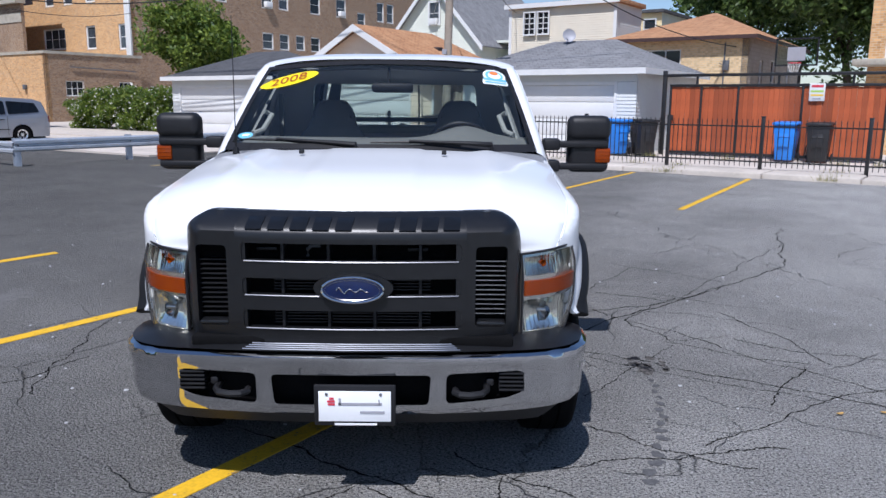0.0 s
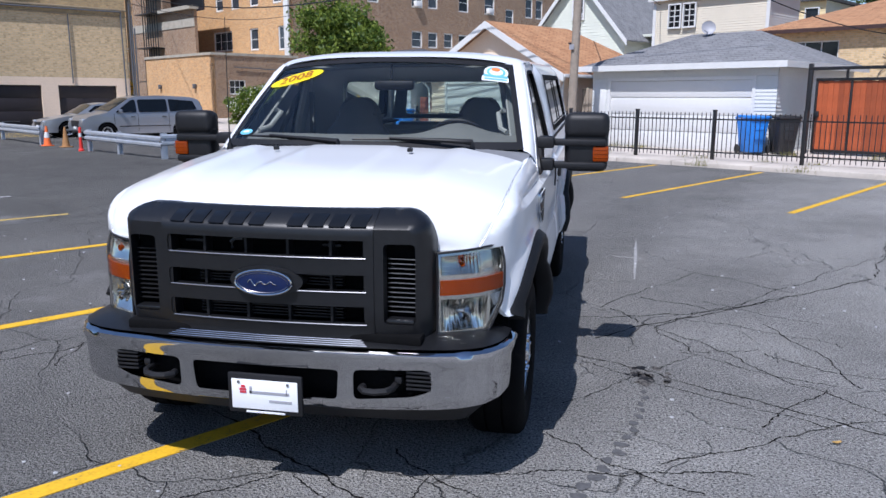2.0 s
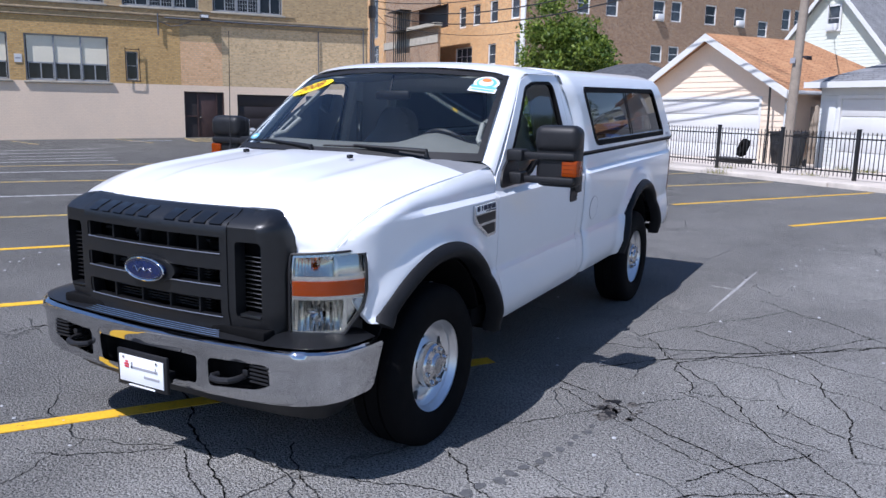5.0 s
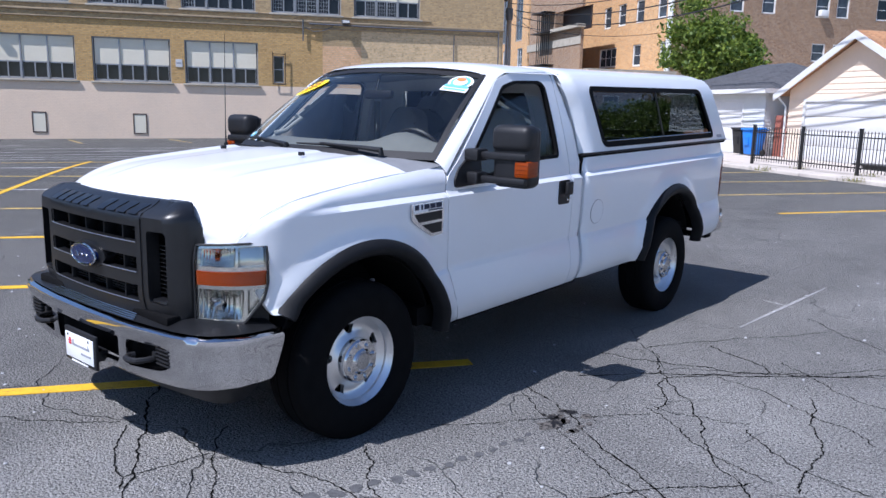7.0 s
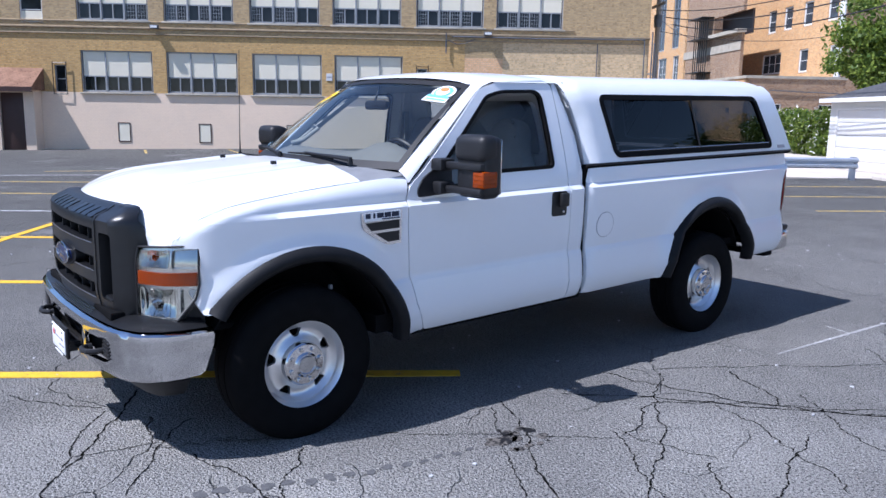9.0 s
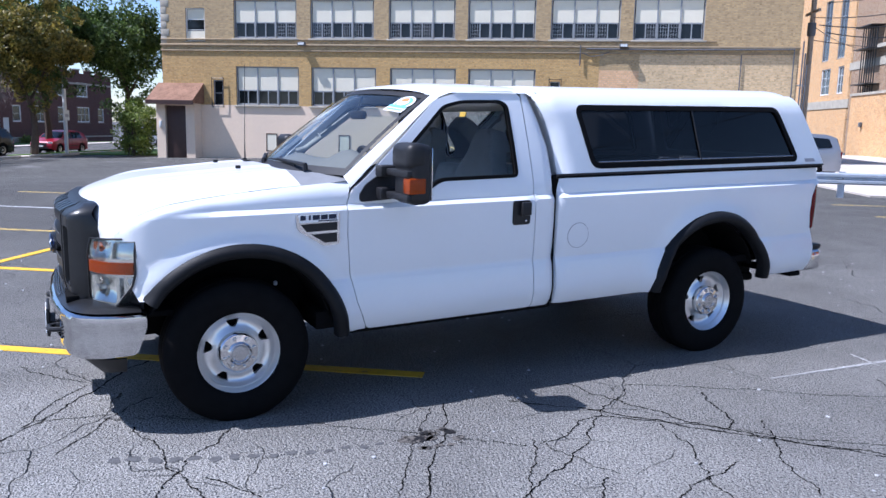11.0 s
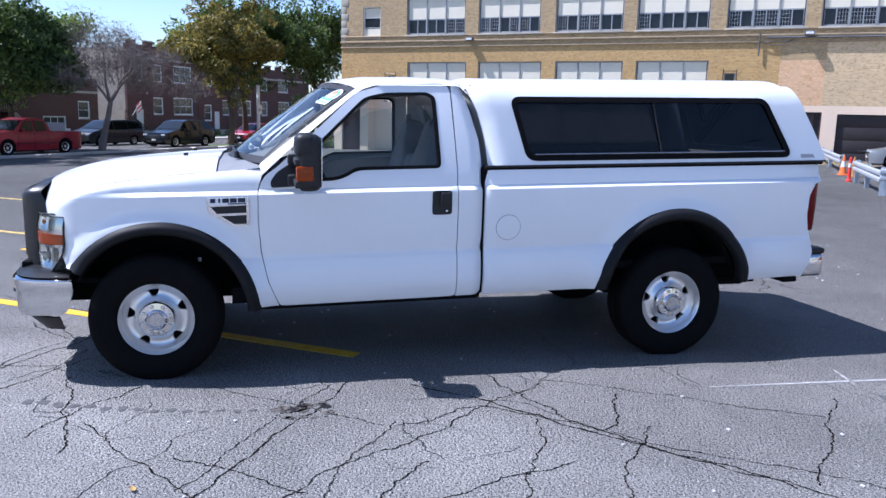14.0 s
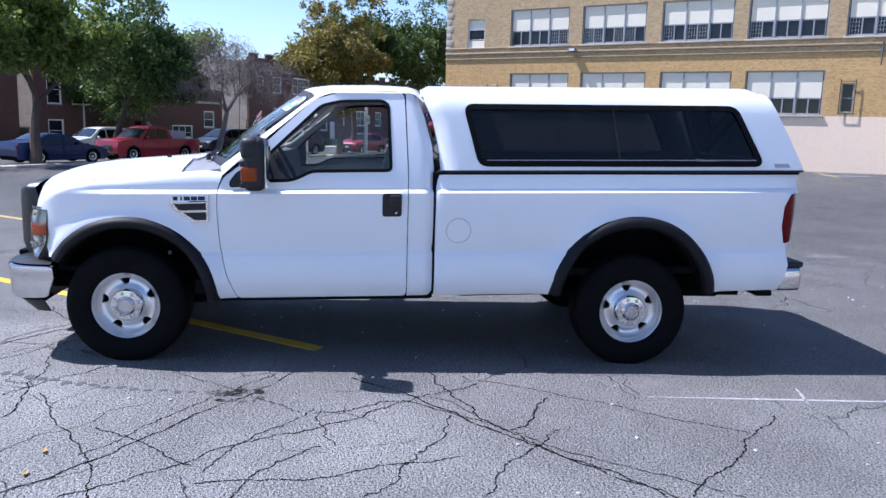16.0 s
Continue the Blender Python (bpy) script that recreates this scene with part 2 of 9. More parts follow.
def lathe(profile, steps=48, axis="X"):
    """Turn (radius, along) points about an axis."""
    bm = bmesh.new()
    rings = []
    for r, a in profile:
        ring = []
        for k in range(steps):
            t = k * math.tau / steps
            p = (a, r * math.cos(t), r * math.sin(t)) if axis == "X" else (r * math.cos(t), r * math.sin(t), a)
            ring.append(bm.verts.new(p))
        rings.append(ring)
    for a, b in zip(rings, rings[1:]):
        for k in range(steps):
            bm.faces.new((a[k], a[(k + 1) % steps], b[(k + 1) % steps], b[k]))
    bmesh.ops.remove_doubles(bm, verts=bm.verts, dist=1e-5)
    bmesh.ops.recalc_face_normals(bm, faces=bm.faces)
    return bm


def grid(nu, nv, f, thick=0.0):
    """A sheet f(u, v) for u, v in 0..1; thick pushes a back skin along the normals."""
    bm = bmesh.new()
    vs = [[bm.verts.new(f(i / nu, j / nv)) for j in range(nv + 1)] for i in range(nu + 1)]
    for i in range(nu):
        for j in range(nv):
            bm.faces.new((vs[i][j], vs[i + 1][j], vs[i + 1][j + 1], vs[i][j + 1]))
    if thick:
        bm.normal_update()
        bmesh.ops.solidify(bm, geom=list(bm.faces), thickness=thick)
        bmesh.ops.recalc_face_normals(bm, faces=bm.faces)
    return bm


def inside(p, poly):
    x, y = p
    c = False
    for (x0, y0), (x1, y1) in zip(poly, poly[1:] + poly[:1]):
        if (y0 > y) != (y1 > y) and x < (x1 - x0) * (y - y0) / (y1 - y0) + x0:
            c = not c
    return c


def resample(poly, res):
    out = []
    for (x0, y0), (x1, y1) in zip(poly, poly[1:] + poly[:1]):
        k = max(1, int(math.hypot(x1 - x0, y1 - y0) / res))
        out += [(x0 + (x1 - x0) * i / k, y0 + (y1 - y0) * i / k) for i in range(k)]
    return out


def rounded(poly, r, seg=4):
    """Round the corners of an outline."""
    out = []
    n = len(poly)
    for i, p in enumerate(poly):
        p = Vector(p)
        a, b = Vector(poly[i - 1]) - p, Vector(poly[(i + 1) % n]) - p
        k = min(r, a.length * 0.45, b.length * 0.45)
        s, e = p + a.normalized() * k, p + b.normalized() * k
        for j in range(seg + 1):
            t = j / seg
            q = s * (1 - t) ** 2 + p * 2 * t * (1 - t) + e * t ** 2
            out.append((q.x, q.y))
    return out


def panel(outline, holes, f, res=0.04, push=None, rows=()):
    """A pressed sheet: an outline with holes in a flat (a, b) map, laid out in space by f(a, b), its rims turned back by push."""
    loops = [resample(outline, res)] + [resample(h, res) for h in holes]
    vs, es = [], []
    for lp in loops:
        k = len(vs)
        vs += [Vector(p) for p in lp]
        es += [(k + i, k + (i + 1) % len(lp)) for i in range(len(lp))]
    xs, ys = [p[0] for p in loops[0]], [p[1] for p in loops[0]]
    edge = np.array([p for lp in loops for p in lp])
    ygrid = sorted(set(list(np.arange(min(ys) + res / 2, max(ys), res)) + list(rows)))
    for y in ygrid:
        for x in np.arange(min(xs) + res / 2, max(xs), res):
            if inside((x, y), loops[0]) and not any(inside((x, y), h) for h in loops[1:]) and np.min(np.hypot(edge[:, 0] - x, edge[:, 1] - y)) > res * 0.45:
                vs.append(Vector((x, y)))
    v2, _, f2, *_ = _geo.delaunay_2d_cdt(vs, es, [], 0, 1e-6)
    bm = bmesh.new()
    bv = [bm.verts.new(f(p.x, p.y)) for p in v2]
    for face in f2:
        c = sum((v2[i] for i in face), Vector((0, 0))) / len(face)
        if inside(c, loops[0]) and not any(inside(c, h) for h in loops[1:]):
            bm.faces.new([bv[i] for i in face])
    bmesh.ops.delete(bm, geom=[v for v in bm.verts if not v.link_faces], context="VERTS")
    if push is not None:
        rim = [e for e in bm.edges if len(e.link_faces) == 1]
        got = bmesh.ops.extrude_edge_only(bm, edges=rim)["geom"]
        for v in got:
            if isinstance(v, bmesh.types.BMVert):
                v.co += push(v.co) if callable(push) else Vector(push)
    bmesh.ops.recalc_face_normals(bm, faces=bm.faces)
    return bm


def facing(bm, towards):
    """Turn the sheet so that most of it faces that way."""
    t = Vector(towards)
    bm.normal_update()
    if sum(f.normal.dot(t) * f.calc_area() for f in bm.faces) < 0:
        bmesh.ops.reverse_faces(bm, faces=bm.faces)
    return bm


def lerp_table(table, x):
    return float(np.interp(x, [a for a, _ in table], [b for _, b in table]))


def soft_table(table, x):
    """A smooth curve through (x, y) points."""
    xs, ys = [a for a, _ in table], [b for _, b in table]
    n = len(xs)
    if x <= xs[0]:
        return ys[0]
    if x >= xs[-1]:
        return ys[-1]
    i = next(k for k in range(n - 1) if x <= xs[k + 1])
    sl = [(ys[k + 1] - ys[k]) / (xs[k + 1] - xs[k]) for k in range(n - 1)]

    def tangent(k):
        if k in (0, n - 1):
            return sl[0] if k == 0 else sl[-1]
        return 0.0 if sl[k - 1] * sl[k] <= 0 else 2 * sl[k - 1] * sl[k] / (sl[k - 1] + sl[k])
    h = xs[i + 1] - xs[i]
    t = (x - xs[i]) / h
    return ys[i] * (1 + 2 * t) * (1 - t) ** 2 + h * tangent(i) * t * (1 - t) ** 2 + ys[i + 1] * t * t * (3 - 2 * t) + h * tangent(i + 1) * t * t * (t - 1)


def arc(cx, cz, r, a0, a1, n=18):
    return [(cx + r * math.cos(radians(a0 + (a1 - a0) * i / n)), cz + r * math.sin(radians(a0 + (a1 - a0) * i / n))) for i in range(n + 1)]


def words(text, size, depth, m, name):
    """A bmesh of lettering in the built-in font, lying in x, y before m is applied."""
    cu = bpy.data.curves.new(name, "FONT")
    cu.body, cu.size, cu.extrude, cu.align_x, cu.align_y = text, size, depth, "CENTER", "CENTER"
    cu.resolution_u = 3
    ob = new(name, cu)
    me = ob.to_mesh()
    bm = bmesh.new()
    bm.from_mesh(me)
    ob.to_mesh_clear()
    bpy.data.objects.remove(ob)
    bpy.data.curves.remove(cu)
    bm.transform(m)
    return bm
# ---- the site: n runs along the fence, d along the long brick building; the lot falls gently towards the street ----
GRID = radians(34.5)
N2, D2 = Vector((math.cos(GRID), -math.sin(GRID))), Vector((math.sin(GRID), math.cos(GRID)))


def xy(a, b):
    return N2 * a + D2 * b


def ab(x, y):
    return x * N2.x + y * N2.y, x * D2.x + y * D2.y


def ground_z(x, y):
    t = min(1.0, max(0.0, (math.hypot(x, y) - 14) / 16))
    return min(0.0, 0.008 * x + 0.016 * y - 0.31) * t * t * (3 - 2 * t)


def place(a, b, z=None, face="-d", turn=0.0):
    """A frame standing at (a, b): x to the right and y away, for one who looks at a front that faces that way."""
    p = xy(a, b)
    ax, ay = {"-d": (N2, D2), "+n": (D2, -N2), "+d": (-N2, -D2), "-n": (-D2, N2)}[face]
    m = Matrix(((ax.x, ay.x, 0, p.x), (ax.y, ay.y, 0, p.y), (0, 0, 1, ground_z(p.x, p.y) if z is None else z), (0, 0, 0, 1)))
    return m @ Matrix.Rotation(radians(turn), 4, "Z")


# materials of the site
def asphalt_mat():
    m, nt, b = mat_nodes("worn_asphalt")
    v = tex_coord(nt)
    big = noise_tex(nt, v, 0.10, 6, 0.6)
    mid = noise_tex(nt, v, 0.9, 6, 0.65)
    grit = noise_tex(nt, v, 70, 6, 0.85)
    stone = nt.nodes.new("ShaderNodeTexVoronoi")
    stone.inputs["Scale"].default_value = 85
    link(nt, v, stone.inputs["Vector"])
    f = mth(nt, "ADD", mth(nt, "MULTIPLY", big, 0.5), mth(nt, "MULTIPLY", mid, 0.5))
    c = ramp(nt, f, [(0.34, (0.150, 0.146, 0.138)), (0.52, (0.242, 0.236, 0.222)), (0.68, (0.318, 0.309, 0.290))])
    speck = noise_tex(nt, v, 78, 4, 0.75)
    c = mix(nt, ramp(nt, speck, [(0.42, (0.95, 0.95, 0.95)), (0.50, (0, 0, 0))]), c, (0.026, 0.026, 0.030))
    c = mix(nt, ramp(nt, grit, [(0.54, (0, 0, 0)), (0.62, (0.9, 0.9, 0.9))]), c, (0.46, 0.45, 0.435))
    pale = ramp(nt, stone.outputs["Distance"], [(0.10, (1, 1, 1)), (0.22, (0, 0, 0))])
    wn = nt.nodes.new("ShaderNodeTexWhiteNoise")
    link(nt, stone.outputs["Position"], wn.inputs["Vector"])
    c = mix(nt, mth(nt, "MULTIPLY", pale, mth(nt, "MULTIPLY", mth(nt, "GREATER_THAN", wn.outputs["Value"], 0.72), 0.6)), c, (0.42, 0.41, 0.40))
    # paler towards +x and darker towards -x, along a slanting, noise-broken edge
    geo = nt.nodes.new("ShaderNodeNewGeometry")
    sep = nt.nodes.new("ShaderNodeSeparateXYZ")
    link(nt, geo.outputs["Position"], sep.inputs[0])
    slant = mth(nt, "ADD", mth(nt, "SUBTRACT", sep.outputs["X"], mth(nt, "MULTIPLY", sep.outputs["Y"], 0.35)), mth(nt, "MULTIPLY", mth(nt, "SUBTRACT", noise_tex(nt, v, 0.5, 5, 0.6), 0.5), 5.0))
    k = nt.nodes.new("ShaderNodeMapRange")
    k.inputs["From Min"].default_value, k.inputs["From Max"].default_value = -0.5, 4.0
    k.inputs["To Min"].default_value, k.inputs["To Max"].default_value = 0.80, 1.62
    link(nt, slant, k.inputs["Value"])
    left_fall = nt.nodes.new("ShaderNodeMapRange")
    left_fall.inputs["From Min"].default_value, left_fall.inputs["From Max"].default_value = -9.0, -2.0
    left_fall.inputs["To Min"].default_value, left_fall.inputs["To Max"].default_value = 0.66, 1.0
    link(nt, slant, left_fall.inputs["Value"])
    hs = nt.nodes.new("ShaderNodeHueSaturation")
    link(nt, mth(nt, "MULTIPLY", k.outputs[0], left_fall.outputs[0]), hs.inputs["Value"])
    link(nt, c, hs.inputs["Color"])
    c = hs.outputs[0]
    # scoured pale patches
    sc = noise_tex(nt, v, 0.33, 8, 0.72)
    c = mix(nt, ramp(nt, sc, [(0.585, (0, 0, 0)), (0.70, (0.5, 0.5, 0.5))]), c, (0.34, 0.335, 0.335))
    # hairline crazing
    warp = nt.nodes.new("ShaderNodeMixRGB")
    warp.blend_type, warp.inputs[0].default_value = "ADD", 0.22
    wn3 = nt.nodes.new("ShaderNodeTexNoise")
    wn3.inputs["Scale"].default_value, wn3.inputs["Detail"].default_value = 3.2, 9
    link(nt, v, wn3.inputs["Vector"])
    link(nt, v, warp.inputs[1])
    link(nt, wn3.outputs["Color"], warp.inputs[2])
    h = None
    for sc_, w_, gate in ((0.62, 0.0022, 0.45), (1.6, 0.0018, 0.56)):
        vo = nt.nodes.new("ShaderNodeTexVoronoi")
        vo.feature = "DISTANCE_TO_EDGE"
        vo.inputs["Scale"].default_value = sc_
        link(nt, warp.outputs[0], vo.inputs["Vector"])
        line = ramp(nt, vo.outputs["Distance"], [(0.0, (1, 1, 1)), (w_ * sc_ * 1.6 + 0.0014, (0, 0, 0))])
        where = ramp(nt, noise_tex(nt, v, 0.55 * sc_ + 0.1, 3), [(gate, (0, 0, 0)), (gate + 0.06, (1, 1, 1))])
        k = mth(nt, "MULTIPLY", line, where)
        c = mix(nt, mth(nt, "MULTIPLY", k, 0.42), c, (0.03, 0.03, 0.032))
        h = k if h is None else mth(nt, "MAXIMUM", h, k)
    link(nt, c, b.inputs["Base Color"])
    b.inputs["Roughness"].default_value = 0.78
    b.inputs["Specular IOR Level"].default_value = 0.10
    bump(nt, b, mth(nt, "SUBTRACT", mth(nt, "ADD", mth(nt, "MULTIPLY", grit, 0.5), mth(nt, "MULTIPLY", stone.outputs["Distance"], -0.5)), mth(nt, "MULTIPLY", h, 1.2)), 1.0, 0.022)
    return m


def line_paint(name, col, wear):
    """Worn road paint: asphalt shows through."""
    m, nt, b = mat_nodes(name)
    v = tex_coord(nt)
    f = mth(nt, "ADD", mth(nt, "MULTIPLY", noise_tex(nt, v, 9, 6, 0.7), 0.6), mth(nt, "MULTIPLY", noise_tex(nt, v, 60, 3), 0.4))
    c = ramp(nt, f, [(wear - 0.04, (0.12, 0.11, 0.10)), (wear + 0.02, tuple(x * 0.8 for x in col)), (wear + 0.16, col)])
    link(nt, c, b.inputs["Base Color"])
    b.inputs["Roughness"].default_value = 0.7
    bump(nt, b, f, 0.2, 0.004)
    return m


def shingle_mat(name, c0, c1, c2):
    m, nt, b = mat_nodes(name)
    tc = nt.nodes.new("ShaderNodeTexCoord")
    br = nt.nodes.new("ShaderNodeTexBrick")
    sep, comb = nt.nodes.new("ShaderNodeSeparateXYZ"), nt.nodes.new("ShaderNodeCombineXYZ")
    link(nt, tc.outputs["Object"], sep.inputs[0])
    link(nt, mth(nt, "ADD", sep.outputs["X"], mth(nt, "MULTIPLY", sep.outputs["Y"], 0.7)), comb.inputs[0])
    link(nt, mth(nt, "MULTIPLY", sep.outputs["Z"], 2.2), comb.inputs[1])
    link(nt, comb.outputs[0], br.inputs["Vector"])
    for key, v in (("Scale", 1.0), ("Mortar Size", 0.02), ("Brick Width", 0.33), ("Row Height", 0.15), ("Bias", 0.0)):
        br.inputs[key].default_value = v
    br.inputs["Color1"].default_value, br.inputs["Color2"].default_value, br.inputs["Mortar"].default_value = (*c0, 1), (*c1, 1), (*tuple(x * 0.45 for x in c0), 1)
    c = mix(nt, ramp(nt, noise_tex(nt, tc.outputs["Object"], 2.2, 5, 0.7), [(0.35, (0, 0, 0)), (0.7, (0.8, 0.8, 0.8))]), br.outputs["Color"], c2)
    link(nt, c, b.inputs["Base Color"])
    b.inputs["Roughness"].default_value = 0.9
    bump(nt, b, br.outputs["Fac"], -0.5, 0.01)
    return m


def leaf_mat(name, c0, c1):
    m, nt, b = mat_nodes(name)
    g = nt.nodes.new("ShaderNodeNewGeometry")
    c = ramp(nt, g.outputs["Random Per Island"], [(0.0, c0), (0.6, tuple((x + y) / 2 for x, y in zip(c0, c1))), (1.0, c1)])
    link(nt, c, b.inputs["Base Color"])
    b.inputs["Roughness"].default_value = 0.55
    tr = nt.nodes.new("ShaderNodeBsdfTranslucent")
    mx = nt.nodes.new("ShaderNodeMixShader")
    mx.inputs[0].default_value = 0.42
    link(nt, c, tr.inputs[0])
    out = nt.nodes["Material Output"]
    link(nt, b.outputs[0], mx.inputs[1])
    link(nt, tr.outputs[0], mx.inputs[2])
    link(nt, mx.outputs[0], out.inputs[0])
    return m


M_ASPHALT = asphalt_mat()
M_STRIPE = line_paint("yellow_line_paint", (0.72, 0.42, 0.01), 0.40)
M_STRIPE_OLD = line_paint("faded_yellow_line_paint", (0.60, 0.42, 0.10), 0.47)
M_STRIPE_WHITE = line_paint("faded_white_line_paint", (0.55, 0.55, 0.55), 0.48)
M_STRIPE_BLUE = line_paint("faded_blue_line_paint", (0.45, 0.56, 0.72), 0.46)
M_CONCRETE = simple("weathered_concrete", (0.48, 0.43, 0.375), 0.9, 0, 0.22, 1.2, 0.4, 60)
M_ALLEY = simple("pale_alley_concrete", (0.50, 0.445, 0.39), 0.9, 0, 0.2, 0.8, 0.3, 40)
M_GRASS = simple("grass", (0.10, 0.19, 0.035), 0.9, 0, 0.4, 3, 0.6, 60)
M_CRACK = simple("crack_fill", (0.010, 0.010, 0.010), 0.95, 0, 0.3, 30, spec=0.0)
M_OIL = line_paint("oil_stain", (0.014, 0.014, 0.016), 0.50)
M_OIL.node_tree.nodes["Principled BSDF"].inputs["Specular IOR Level"].default_value = 0.15
M_DAMP = simple("old_drip_stain", (0.095, 0.095, 0.098), 0.8, 0, 0.4, 40, 0.5, 120, spec=0.1)
M_CHALK = simple("faint_chalk", (0.29, 0.285, 0.28), 0.85, 0, 0.4, 18, 0.3, 100)
M_SCUFF = simple("pale_scuff", (0.42, 0.42, 0.43), 0.85, 0, 0.3, 18, 0.3, 100)
M_LEAFLITTER = simple("dry_leaf", (0.42, 0.26, 0.08), 0.8, 0, 0.3, 20)
M_TANBRICK = brick_mat("tan_brick", ((0.74, 0.465, 0.165), (0.56, 0.34, 0.115), (0.27, 0.155, 0.055), (0.44, 0.29, 0.13)), (0.46, 0.34, 0.19))
M_GREYBRICK = brick_mat("weathered_tan_brick", ((0.64, 0.445, 0.21), (0.44, 0.295, 0.135), (0.19, 0.125, 0.065), (0.33, 0.25, 0.15)), (0.46, 0.37, 0.24))
M_ENDBRICK = brick_mat("bleached_tan_brick", ((0.80, 0.58, 0.31), (0.58, 0.41, 0.21), (0.30, 0.20, 0.11), (0.50, 0.38, 0.24)), (0.66, 0.54, 0.37))
M_PATCHBRICK = brick_mat("new_salmon_brick", ((0.88, 0.56, 0.31), (0.74, 0.45, 0.23), (0.46, 0.25, 0.12), (0.58, 0.37, 0.20)), (0.62, 0.46, 0.31), bh=0.09)
M_PINKPAINT = brick_mat("pink_beige_painted_brick", ((0.90, 0.715, 0.535), (0.88, 0.69, 0.51), (0.78, 0.61, 0.46), (0.62, 0.52, 0.42)), (0.82, 0.64, 0.48), bump_s=0.4, dirt=0.38)
M_ORANGEBRICK = brick_mat("orange_brick", ((0.82, 0.47, 0.19), (0.52, 0.27, 0.10), (0.24, 0.12, 0.05), (0.54, 0.33, 0.15)), (0.60, 0.45, 0.29), dirt=0.2)
M_BROWNBRICK = brick_mat("brown_brick", ((0.42, 0.25, 0.125), (0.20, 0.105, 0.055), (0.09, 0.05, 0.03), (0.22, 0.14, 0.09)), (0.46, 0.38, 0.29), dirt=0.3)
M_REDBRICK = brick_mat("dark_red_brick", ((0.115, 0.038, 0.030), (0.075, 0.026, 0.021), (0.05, 0.02, 0.017), (0.075, 0.030, 0.025)), (0.13, 0.085, 0.07), dirt=0.2)
M_STONEBRICK = brick_mat("pale_rough_stone", ((0.42, 0.37, 0.31), (0.36, 0.31, 0.26), (0.24, 0.21, 0.17), (0.32, 0.28, 0.24)), (0.30, 0.27, 0.23), bw=0.35, bh=0.15)
M_BAND = simple("weathered_tan_ledge", (0.33, 0.25, 0.155), 0.88, 0, 0.3, 2, 0.3, 30)
M_LIMESTONE = simple("limestone_trim", (0.40, 0.36, 0.29), 0.85, 0, 0.25, 2, 0.3, 30)
M_SHADE = simple("cream_window_shade", (0.80, 0.74, 0.585), 0.7, 0, 0.05, 1.5)
M_PANE = simple("dark_window_pane", (0.012, 0.014, 0.018), 0.06, 0, 0.4, 1.5, spec=0.4)
M_PANE_PALE = simple("pale_window_pane", (0.055, 0.065, 0.078), 0.08, 0, 0.5, 1.2, spec=0.5)
M_ALU = simple("grey_window_frame", (0.33, 0.34, 0.35), 0.5, 0.2, 0.1, 3)
M_WHITEFRAME = simple("white_window_frame", (0.74, 0.74, 0.72), 0.5, 0, 0.06, 4)
M_BROWNDOOR = simple("dark_brown_door", (0.055, 0.028, 0.024), 0.5, 0, 0.15, 3)
# for dark doors and marks, and as painted darkness of rooms behind openings
M_ALMOSTBLACK = simple("almost_black_coat", (0.022, 0.016, 0.017), 0.55, 0, 0.2, 3)
M_STEEL = simple("galvanised_steel", (0.52, 0.56, 0.62), 0.42, 0.55, 0.16, 2.5)
M_BLACKIRON = simple("black_painted_iron", (0.012, 0.012, 0.013), 0.45, 0, 0.3, 10)
M_WHITESIDING = simple("white_siding", (0.62, 0.63, 0.615), 0.55, 0, 0.06, 1.0)
M_CREAMSIDING = simple("cream_siding", (0.68, 0.62, 0.50), 0.55, 0, 0.05, 1.0)
M_PEACHSIDING = simple("peach_siding", (0.78, 0.64, 0.50), 0.55, 0, 0.05, 1.0)
M_GREENSIDING = simple("pale_green_siding", (0.66, 0.68, 0.59), 0.55, 0, 0.05, 1.0)
M_YELLOWSIDING = simple("yellow_siding", (0.74, 0.60, 0.34), 0.55, 0, 0.05, 1.0)
M_DOORWHITE = simple("white_garage_door", (0.64, 0.64, 0.635), 0.45, 0, 0.04, 1.0)
M_TRIMWHITE = simple("white_trim", (0.65, 0.65, 0.64), 0.5, 0, 0.05, 2.0)
M_SHINGLE_OR = shingle_mat("orange_brown_shingles", (0.42, 0.20, 0.09), (0.32, 0.15, 0.07), (0.50, 0.28, 0.14))
M_SHINGLE_BR = shingle_mat("brown_shingles", (0.24, 0.125, 0.075), (0.17, 0.085, 0.05), (0.30, 0.17, 0.11))
M_SHINGLE_GR = shingle_mat("grey_shingles", (0.20, 0.20, 0.205), (0.16, 0.16, 0.165), (0.25, 0.25, 0.255))
M_SHINGLE_DK = shingle_mat("dark_shingles", (0.075, 0.075, 0.08), (0.055, 0.055, 0.06), (0.10, 0.10, 0.105))
M_REDWOOD = simple("red_stained_cedar", (0.34, 0.075, 0.022), 0.6, 0, 0.30, 2.5, 0.3, 40, tint=0.26)
M_BLUEBIN = simple("blue_plastic", (0.025, 0.19, 0.62), 0.45, 0, 0.12, 4)
M_BLACKBIN = simple("black_plastic", (0.016, 0.016, 0.018), 0.5, 0, 0.25, 5)
M_POLEWOOD = simple("weathered_pole_wood", (0.30, 0.25, 0.20), 0.9, 0, 0.25, 5, 0.4, 30)
M_BARK = simple("bark", (0.075, 0.055, 0.042), 0.95, 0, 0.35, 6, 0.7, 30)
M_CONE = simple("orange_cone_plastic", (0.80, 0.16, 0.03), 0.5, 0, 0.1, 8)
M_CONE_OLD = simple("dirty_cone_plastic", (0.34, 0.17, 0.06), 0.7, 0, 0.3, 8)
M_CONE_RED = simple("red_delineator_plastic", (0.72, 0.04, 0.03), 0.5, 0, 0.1, 8)
